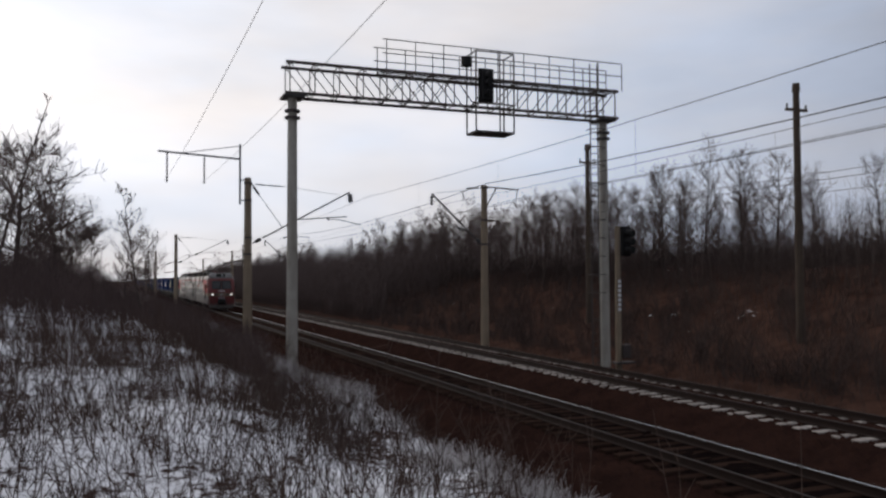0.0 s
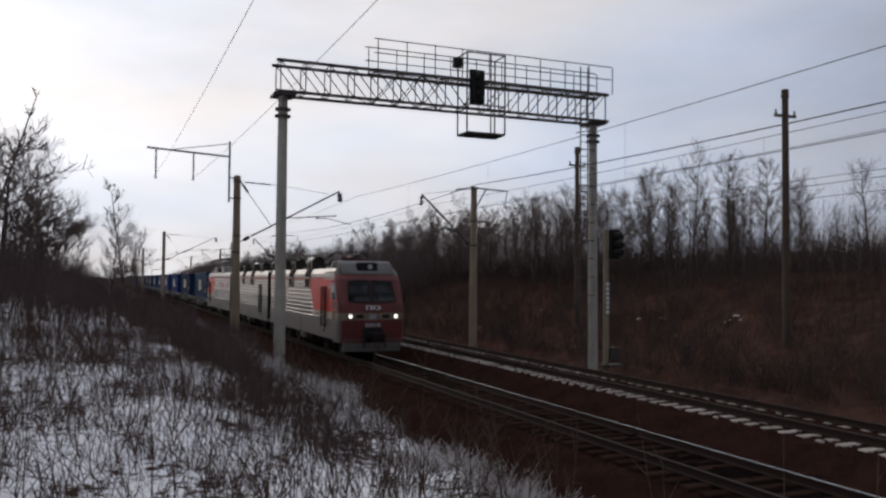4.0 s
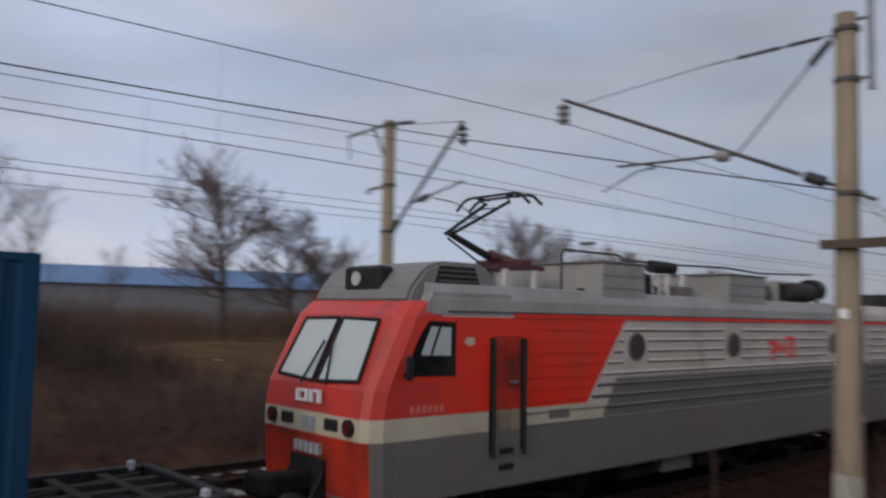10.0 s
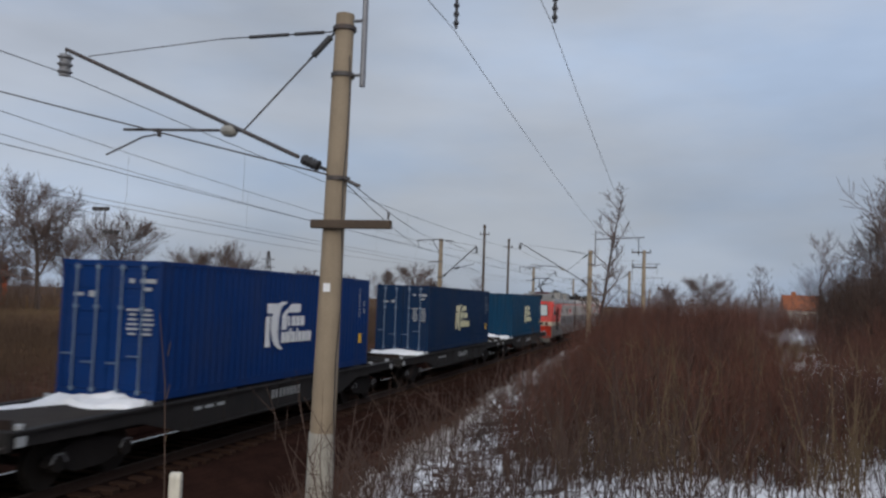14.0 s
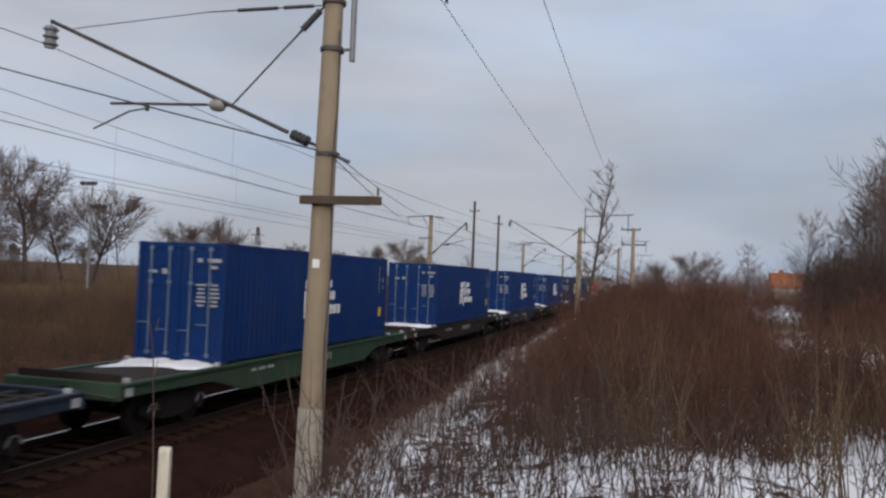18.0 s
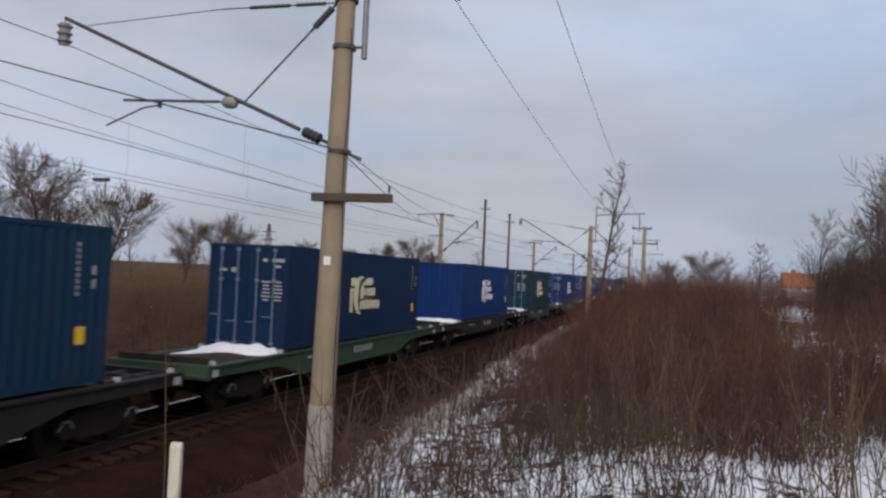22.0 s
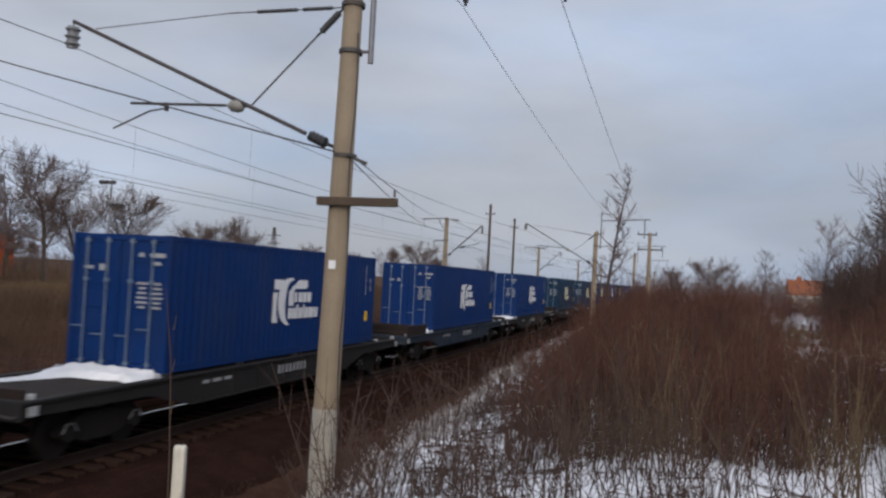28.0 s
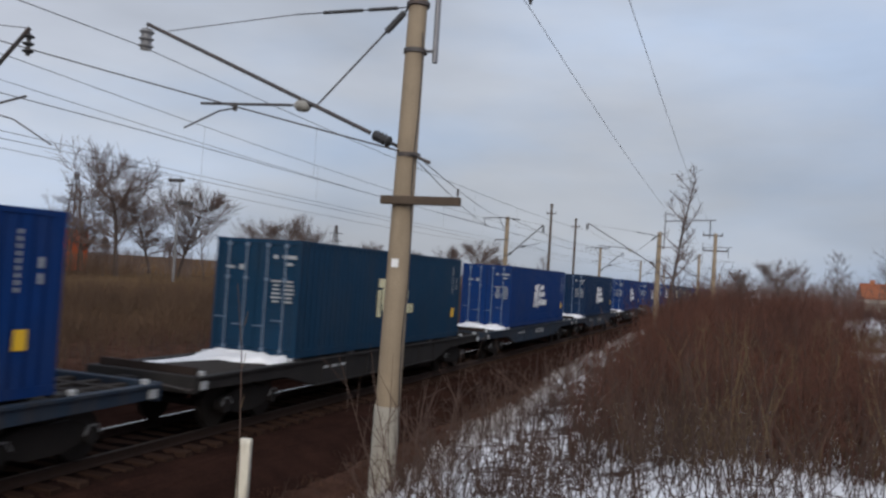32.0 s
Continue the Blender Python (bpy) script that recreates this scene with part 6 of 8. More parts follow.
        box(bm, -0.02, 0.10, 0.185, 0.20, 3.66, 3.80)
        part("tag_plate", bm, M["white"], m)
        bm = bmesh.new()
        rod(bm, (0.11, 0, gz(x, y) - 0.3), (0.091, 0, 1.35), 0.229, 0.216, n=20)
        part("pale_base", bm, M["pale_concrete"], m, "paler flaked base coat")
    else:
        bm = bmesh.new()
        rod(bm, (-0.15, 0, 4.5), (-1.1, 0, 4.35), 0.05, n=6)
        part("crossbar", bm, M["wood"], m)
    return m


def far_mast(x, y, top, lift=0.0):
    """A catenary mast beyond the far track; lift: how much higher its arms sit."""
    m = thing("catenary_mast", (x, y, 0), "tall pale concrete catenary mast with crossarm", "mast", "catenary masts")
    bm = bmesh.new()
    tapered_pole(bm, 0, 0, gz(x, y) - 0.4, top, 0.23, 0.16, 16)
    part("pole", bm, M["concrete"], m)
    for z in (top - 0.12, 5.45 + lift, 6.75 + lift):
        bm = bmesh.new()
        rod(bm, (0, 0, z - 0.04), (0, 0, z + 0.04), 0.215, n=14)
        part("clamp", bm, M["steel"], m)
    tip, root = Vector((-3.02, 0, 8.08 + lift)), Vector((-0.15, 0, 5.42 + lift))
    bm = bmesh.new()
    rod(bm, root + (tip - root) * 0.10, tip, 0.05, n=8)
    arm = part("cantilever", bm, M["steel"], m, "slanting steel cantilever tube")
    bm = bmesh.new()
    rod(bm, root, root + (tip - root) * 0.04, 0.03, n=6)
    discs(bm, root + (tip - root) * 0.04, root + (tip - root) * 0.11, 0.10, 4, 0.85)
    part("insulator", bm, M["insul_k"], arm)
    bm = bmesh.new()
    rod(bm, tip, tip + Vector((0, 0, -0.14)), 0.015, n=6)
    discs(bm, tip + Vector((0, 0, -0.12)), tip + Vector((0.0, 0, -0.62)), 0.13, 3, 0.35)
    part("messenger_insulator", bm, M["insul_k"], arm)
    # registration arm with its insulator and the curved steady arm
    a = root + (tip - root) * 0.27
    b = Vector((-2.75, -0.3, 6.62 + lift))
    bm = bmesh.new()
    rod(bm, a, b, 0.028, n=6)
    chain(bm, [a.lerp(b, 0.45) + Vector((0, 0, -0.10)), (-2.3, -0.4, 6.28 + lift * 0.6), (-3.1, -0.8, 6.0)], 0.018)
    reg = part("steady_arm", bm, M["steel"], m)
    bm = bmesh.new()
    rod(bm, a.lerp(b, 0.16), a.lerp(b, 0.28), 0.06, 0.10, n=10)
    rod(bm, a.lerp(b, 0.28), a.lerp(b, 0.40), 0.10, 0.05, n=10)
    part("register_insulator", bm, M["insul_k"], reg)
    bm = bmesh.new()
    rod(bm, tip, (0, 0, top - 0.12), 0.011, n=6)
    part("tie_rod", bm, M["steel"], m)
    bm = bmesh.new()
    discs(bm, Vector((-0.35, 0, top - 0.12)), Vector((-1.05, 0, top - 0.19)), 0.05, 8, 0.7)
    part("tie_insulator", bm, M["insul_k"], m)
    bm = bmesh.new()
    rod(bm, (0, 0, top - 0.06), (2.05, 0, top - 0.16), 0.04, n=6)
    ca = part("crossarm", bm, M["steel"], m)
    bm = bmesh.new()
    rod(bm, (0.12, 0, top - 1.15), (0.72, 0, top - 0.12), 0.035, n=6)
    part("arm_brace", bm, M["steel"], ca)
    bm = bmesh.new()
    rod(bm, (2.0, 0, top - 0.16), (1.88, 0, top - 0.85), 0.022, n=6)
    part("arm_hanger", bm, M["steel"], ca)
    bm = bmesh.new()
    chain(bm, [(0.0, 0, 6.75 + lift), (0.85, 0, 6.72 + lift), (1.0, 0, 6.62 + lift)], 0.045)
    part("lower_arm", bm, M["wood"], m, "short dark crossbar")
    return m


NEAR_Y = [193, 141, 90, 39.15, -13.28, -63.6, -113, -165, -218]
FAR_Y = [200, 147, 94, 40.85, -14.45, -65.4, -112.5, -160, -210]


def build_masts():
    for y in NEAR_Y:
        if y == -13.28:
            near_mast(5.4, y, 8.36, True, True, (5.62, 8.04), 5.70)
        elif y == 39.15:
            near_mast(5.55, y, 8.32, True, False, (4.85, 7.82), 5.28)
        elif y == -63.6:
            near_mast(6.0, y, 7.75, True, False, (5.4, 8.25), 5.25)
        else:
            near_mast(5.5, y, 8.36, y < 60, False, (5.2, 7.9), 5.4)
    for y in FAR_Y:
        far_mast(18.3, y, 9.0 if y == -14.45 else 8.62, 0.42 if y == -14.45 else 0.0)


build_masts()


def sagged(a, b, sag, n=10):
    a, b = Vector(a), Vector(b)
    return [a.lerp(b, i / n) - Vector((0, 0, 4 * sag * (i / n) * (1 - i / n))) for i in range(n + 1)]


def overhead_wire(label, spans, sag, r, group):
    bm = bmesh.new()
    line = [Vector(spans[0])]
    for a, b in zip(spans, spans[1:]):
        line += sagged(a, b, sag)[1:]
    chain(bm, line, r, 5)
    me = bpy.data.meshes.new("overhead_wire")
    bm.to_mesh(me)
    bm.free()
    me.materials.append(M["wire"])
    tagged(new("overhead_wire", me), label, "wire", group)


def build_wires():
    lift = {-14.45: 0.35, -13.28: 0.05}
    for tx, ys, zm in ((D1 - 0.15, NEAR_Y, 7.60), (D2 + 0.0, FAR_Y, 7.54)):
        zs = {y: zm + lift.get(y, 0.0) for y in ys}
        overhead_wire("dark copper contact wire above a track", [(tx + (0.25 if i % 2 else -0.25), y, 5.98) for i, y in enumerate(ys)], 0.03, 0.008, "contact wires")
        overhead_wire("dark messenger wire hung in long sagging spans", [(tx, y, zs[y]) for y in ys], 0.34, 0.009, "messenger wires")
        bm = bmesh.new()
        for a, b in zip(ys, ys[1:]):
            for i in range(1, 7):
                k = i / 7
                rod(bm, (tx, a + (b - a) * k, zs[a] + (zs[b] - zs[a]) * k - 4 * 0.34 * k * (1 - k)), (tx, a + (b - a) * k, 5.98), 0.003, n=4)
        me = bpy.data.meshes.new("dropper_wires")
        bm.to_mesh(me)
        bm.free()
        me.materials.append(M["wire"])
        tagged(new("dropper_wires", me), "thin dropper wires between messenger and contact wire", "wire", kind="stuff")
    for dx, z, sag, r in ((1.9, 7.95, 0.25, 0.010), (1.0, 6.78, 0.12, 0.009), (0.75, 6.30, 0.25, 0.008)):
        overhead_wire("dark line-side feeder wire on the far masts", [(18.3 + dx, y, z + 1.4 * lift.get(y, 0.0) * (z > 7)) for y in FAR_Y], sag, r, "feeder wires")
    for x in (1.89, 3.5):
        overhead_wire("dark feeder wire hung from mast-top brackets", [(x, y, 8.02 if y != -63.6 else 7.5) for y in NEAR_Y if y < 60], 0.5, 0.006, "bracket feeder wires")
    # the heavy feeder comes down to the near mast between two far masts
    heavy = [(18.38, y, 8.72) for y in FAR_Y if y > 0] + [(18.38, -14.45, 8.82)]
    overhead_wire("heavy dark feeder wire on the far mast tops", heavy, 0.55, 0.020, "heavy feeder wires")
    overhead_wire("heavy dark feeder wire crossing down to the near mast", [(18.38, -14.45, 8.82), (5.18, -13.1, 5.52)], 0.03, 0.015, "heavy feeder wires")
    overhead_wire("heavy dark feeder wire on the far mast tops", [(18.3, y, 8.6) for y in FAR_Y if y < -60], 0.5, 0.020, "heavy feeder wires")
    for z, o in ((5.52, 0.0), (5.44, 0.9)):
        overhead_wire("dark wire crossing the tracks from mast to mast", [(5.18, -13.1, z), (18.2 + o, -65.4, 8.6 - o)], 0.35, 0.009, "crossing wires")


POLE_XY = [(26, 190, 11.3), (26, 42.9, 11.3), (26, 26.6, 11.3), (20.6, -91.5, 12.0), (20.6, -106, 11.6)]


def build_poles():
    for px, y, top in POLE_XY:
        p = thing("utility_pole", (px, y, 0), "dark tall timber utility pole on the bank", "pole", "utility poles")
        bm = bmesh.new()
        rod(bm, (0, 0, gz(px, y) - 0.5), (0, 0, top), 0.17, 0.13, n=12)
        part("shaft", bm, M["wood"], p)
        bm = bmesh.new()
        box(bm, -0.55, 0.55, -0.06, 0.06, top - 0.85, top - 0.75)
        part("crossarm", bm, M["wood"], p)
        for x in (-0.5, 0.5):
            bm = bmesh.new()
            rod(bm, (x, 0, top - 0.75), (x, 0, top - 0.55), 0.05, 0.03, n=8)
            part("insulator", bm, M["insul_k"], p)
        bm = bmesh.new()
        rod(bm, (0, 0, top - 0.05), (0, 0, top + 0.3), 0.17, 0.15, n=10)
        part("cap", bm, M["wood"], p)




def build_low_pole():
    """A two-armed line pole on the near side, far down the brush."""
    x, y = 2.0, -62.5
    p = thing("utility_pole", (x, y, 0), "dark concrete line pole with two short crossarms", "pole", "utility poles")
    bm = bmesh.new()
    rod(bm, (0, 0, gz(x, y) - 0.4), (0, 0, 7.75), 0.19, 0.12, n=12)
    part("shaft", bm, M["concrete"], p)
    for z, a, b in ((7.6, -0.5, 0.9), (6.5, -0.9, 0.8)):
        bm = bmesh.new()
        box(bm, a, b, -0.05, 0.05, z - 0.05, z + 0.05)
        arm = part("crossarm", bm, M["steel"], p)
        for o in (a + 0.06, b - 0.06):
            bm = bmesh.new()
            discs(bm, (o, 0, z + 0.04), (o, 0, z + 0.24), 0.05, 3, 0.4)
            part("insulator", bm, M["insul_k"], arm)


build_low_pole()
build_poles()
build_wires()


def build_gantry():
    g = thing("signal_gantry", (0, 30.35, 0), "grey steel lattice signal gantry spanning both tracks", "gantry")
    x0, x1, zb, zt, w = 5.55, 19.55, 10.33, 11.45, 0.45
    for x in (5.88, 19.08):
        bm = bmesh.new()
        rod(bm, (x, 0, gz(x, 30.35) - 0.4), (x, 0, zb - 0.05), 0.215, 0.17, n=20)
        leg = part("leg", bm, M["pale_concrete"], g, "tall grey concrete gantry leg")
        bm = bmesh.new()
        box(bm, x - 0.4, x + 0.4, -w, w, zb - 0.12, zb - 0.04)
        part("cap_plate", bm, M["steel"], leg)
        for z in (9.75, 9.5):
            bm = bmesh.new()
            rod(bm, (x, 0, z - 0.04), (x, 0, z + 0.04), 0.29, n=16)
            part("leg_clamp", bm, M["steel"], leg)
    for y in (-w, w):
        for z in (zb, zt):
            bm = bmesh.new()
            box(bm, x0, x1, y - 0.05, y + 0.05, z - 0.05, z + 0.05)
            part("chord", bm, M["gantry"], g)
        n = 15
        for i in range(n + 1):
            x = x0 + 0.15 + (x1 - x0 - 0.3) * i / n
            bm = bmesh.new()
            rod(bm, (x, y, zb), (x, y, zt), 0.028, n=4)
            part("strut", bm, M["gantry"], g)
            if i < n:
                xn = x + (x1 - x0 - 0.3) / n
                p, q = ((x, y, zt), (xn, y, zb)) if i < n / 2 else ((x, y, zb), (xn, y, zt))
                bm = bmesh.new()
                rod(bm, p, q, 0.026, n=4)
                if 4 <= i <= 6:
                    rod(bm, (p[0], y, q[2]), (q[0], y, p[2]), 0.026, n=4)
                part("brace", bm, M["gantry"], g)
    for z in (zb, zt):
        for i in range(16):
            x = x0 + 0.15 + (x1 - x0 - 0.3) * i / 15
            bm = bmesh.new()
            rod(bm, (x, -w, z), (x, w, z), 0.022, n=4)
            part("cross_tie", bm, M["gantry"], g)
            if i < 15 and i % 3 == 0 and z == zb:
                bm = bmesh.new()
                rod(bm, (x, -w if i % 2 else w, z), (x + (x1 - x0) / 15, w if i % 2 else -w, z), 0.016, n=4)
                part("cross_brace", bm, M["gantry"], g)
    for i in range(4):
        bm = bmesh.new()
        yy = -w + 0.04 + i * (2 * w - 0.08) / 3
        box(bm, 9.2, x1, yy - 0.022, yy + 0.022, zt + 0.05, zt + 0.08)
        part("walkway_slat", bm, M["gantry"], g)
    for y in (-w - 0.15, w + 0.15):
        for i in range(10):
            x = 9.3 + i * 1.15
            bm = bmesh.new()
            rod(bm, (x, y, zt), (x, y, zt + 1.15), 0.022, n=5)
            part("rail_post", bm, M["gantry"], g)
        for z in (0.62, 1.15):
            bm = bmesh.new()
            rod(bm, (9.15, y, zt + z), (x1 + 0.05, y, zt + z), 0.022, n=5)
            part("handrail", bm, M["gantry"], g)
    # service cage with the signal head
    bm = bmesh.new()
    cx0, cx1, cy0, cy1, cz0, cz1 = 12.62, 14.22, -1.35, -0.45, 9.2, 12.3
    for x in (cx0, cx1):
        for y in (cy0, cy1):
            rod(bm, (x, y, cz0), (x, y, cz1), 0.035, n=5)
    for z in (cz0, cz0 + 1.1, cz1):
        pts = [(cx0, cy0, z), (cx1, cy0, z), (cx1, cy1, z), (cx0, cy1, z)]
        for p, q in zip(pts, pts[1:] + pts[:1]):
            rod(bm, p, q, 0.03, n=5)
    rod(bm, (13.62, cy0, cz0), (13.62, cy0, cz1), 0.03, n=5)
    box(bm, cx0, cx1, cy0, cy1, cz0 - 0.02, cz0 + 0.06)
    part("service_cage", bm, M["gantry"], g, "hanging service cage")
    bm = bmesh.new()
    box(bm, 13.15, 13.62, -0.80, -0.60, 10.55, 11.75, 0.05)
    for z in (10.85, 11.25, 11.55):
        rod(bm, (13.38, -0.80, z), (13.38, -1.05, z - 0.03), 0.14, 0.13, n=12)
    box(bm, 13.05, 13.7, -0.62, -0.58, 10.45, 11.85)
    part("signal_head", bm, M["black"], g, "black signal head with hoods")
    bm = bmesh.new()
    rod(bm, (12.6, -0.5, 11.9), (12.6, -0.5, 12.25), 0.22, n=14)
    rod(bm, (12.6, -0.5, 11.4), (12.6, -0.5, 11.9), 0.03, n=5)
    part("loudspeaker", bm, M["black"], g)
    # caged ladder by the far leg
    bm = bmesh.new()
    for x in (18.25, 18.6):
        rod(bm, (x, -0.35, gz(18.4, 30.35) - 0.1), (x, -0.35, zt + 1.1), 0.028, n=5)
    for i in range(40):
        z = 0.1 + i * 0.30
        rod(bm, (18.25, -0.35, z), (18.6, -0.35, z), 0.02, n=4)
    for i in range(12):
        z = 3.0 + i * 0.75
        ring = [(18.42 + 0.38 * math.cos(a), -0.35 - 0.55 * math.sin(a) , z) for a in np.linspace(0, math.pi, 7)]
        chain(bm, ring, 0.02, 4)
    part("ladder", bm, M["gantry"], g, "caged access ladder")


build_gantry()


def build_signal():
    x, y = 20.0, 30.75
    s = thing("line_signal", (x, y, 0), "pale concrete signal post with a black three-lamp head", "signal")
    bm = bmesh.new()
    rod(bm, (0, 0, gz(x, y) - 0.3), (0, 0, 5.8), 0.14, 0.10, n=14)
    part("post", bm, M["concrete"], s)
    bm = bmesh.new()
    box(bm, 0.12, 0.62, -0.18, 0.02, 4.55, 5.85, 0.06)
    hd = part("signal_head", bm, M["black"], s)
    for z in (4.85, 5.2, 5.55):
        bm = bmesh.new()
        rod(bm, (0.37, -0.18, z), (0.45, -0.52, z - 0.05), 0.17, 0.16, n=14)
        part("lamp_hood", bm, M["black"], hd)
    bm = bmesh.new()
    box(bm, 0.1, 0.5, -0.25, 0.05, 0.2, 0.75, 0.02)
    part("relay_box", bm, M["steel"], s)
    bm = bmesh.new()
    box(bm, -0.3, 0.65, -0.3, 0.2, -0.05, 0.02)
    part("footing", bm, M["steel"], s)
    bm = bmesh.new()
    for i in range(7):
        box(bm, -0.07, 0.07, -0.135, -0.12, 2.2 + i * 0.2, 2.33 + i * 0.2)
    part("number_bar", bm, M["white"], s)


build_signal()


def build_marker():
    x, y = 7.35, -12.0
    z0 = gz(x, y)
    p = thing("marker_post", (x, y, 0), "white-painted concrete distance post beside the track", "post")
    bm = bmesh.new()
    prism(bm, [(-0.09, z0 - 0.3), (0.09, z0 - 0.3)] + [(0.09 * math.cos(radians(a)), 0.69 + 0.09 * math.sin(radians(a))) for a in range(0, 181, 30)], -0.09, 0.09)
    bmesh.ops.rotate(bm, verts=bm.verts, cent=(0, 0, 0), matrix=Matrix.Rotation(radians(20), 3, "Z"))
    bmesh.ops.bevel(bm, geom=[e for e in bm.edges], offset=0.015, segments=1, affect="EDGES")
    post = part("post", bm, M["post"], p)
    bm = bmesh.new()
    prism(bm, [(-0.035, 0.60), (0.04, 0.60), (0.04, 0.63), (-0.035, 0.63)], -0.105, -0.092)
    prism(bm, [(-0.01, 0.45), (0.015, 0.45), (-0.015, 0.60), (-0.035, 0.60)], -0.105, -0.092)
    bmesh.ops.rotate(bm, verts=bm.verts, cent=(0, 0, 0), matrix=Matrix.Rotation(radians(65), 3, "Z"))
    part("painted_figure", bm, M["black"], post)


build_marker()

# ---------------------------------------------------------------- plants


def grow_tree(seed, h, spread, birch=False, fine=1.0, lean=0.0):
    """Arrays of tapered limbs of a bare tree: trunk, then crown."""
    r = random.Random(seed)
    trunk, crown = [], []
    p, d = Vector((0, 0, -0.3)), Vector((lean, 0, 1)).normalized()
    n = 12
    nodes = []
    r0 = h * ((0.006 if spread < 0.18 else 0.010) if birch else 0.018)
    for i in range(n):
        d = (d + Vector((r.uniform(-1, 1) + lean, r.uniform(-1, 1), 0.4)) * (0.05 if birch else 0.09)).normalized()
        q = p + d * (h * (0.95 if birch else 0.70) / n)
        trunk.append((p, q, r0 * (1 - i / n) ** 0.8 + 0.012, r0 * (1 - (i + 1) / n) ** 0.8 + 0.010))
        nodes.append((q, d, (i + 1) / n))
        p = q

    def limb(p, d, length, rad, level):
        segs = (4, 4, 3, 2)[level]
        for i in range(segs):
            d = (d + Vector((r.uniform(-1, 1), r.uniform(-1, 1), r.uniform(-0.6, 0.8) + (0.45 if birch else 0.18))) * 0.20).normalized()
            q = p + d * length / segs
            ra, rb = rad * (1 - 0.75 * i / segs), rad * (1 - 0.75 * (i + 1) / segs)
            crown.append((p, q, max(ra, 0.007 if birch else 0.011), max(rb, 0.005 if birch else 0.008)))
            if level < 3 and (i or level):
                for _ in range(3 if birch else 4):
                    if r.random() < 0.80 * fine:
                        side = Vector((r.uniform(-1, 1), r.uniform(-1, 1), r.uniform(-0.4, 0.9))).normalized()
                        limb(p.lerp(q, r.random()), (d * 0.8 + side * 0.85).normalized(), length * r.uniform(0.40, 0.70) * (1 - 0.3 * i / segs), max(rb * 0.6, 0.008), level + 1)
            p = q
    for q, d, k in nodes:
        if k < (0.25 if birch else 0.30):
            continue
        for _ in range(2):
            a = r.uniform(0, 2 * math.pi)
            out = Vector((math.cos(a), math.sin(a), r.uniform(0.5, 1.2) if birch else r.uniform(0.15, 0.95)))
            ln = h * spread * (0.55 + 1.1 * k - 1.15 * k * k if birch else 0.35 + 1.6 * k - 1.45 * k * k) * r.uniform(0.65, 1.05)
            limb(q, out.normalized(), ln, r0 * 0.45 * (1.1 - k) + 0.014, 1)
    return trunk, crown


def tree(name, seed, h, spread, at, label, birch=False, fine=1.0, lean=0.0, group="bare trees"):
    trunk, crown = grow_tree(seed, h, spread, birch, fine, lean)
    t = thing(name, at, label, "tree", group)
    bm = bmesh.new()
    chain(bm, [trunk[0][0]] + [s[1] for s in trunk], 0.1, 7, [trunk[0][2]] + [s[3] for s in trunk])
    part("trunk", bm, M["bark"], t)
    v, f = segments([s[0] for s in crown], [s[1] for s in crown], [s[2] for s in crown], [s[3] for s in crown], 3)
    ob = new("crown", mesh_of("crown", v, f, M["twig"]))
    ob.parent = t
    return t


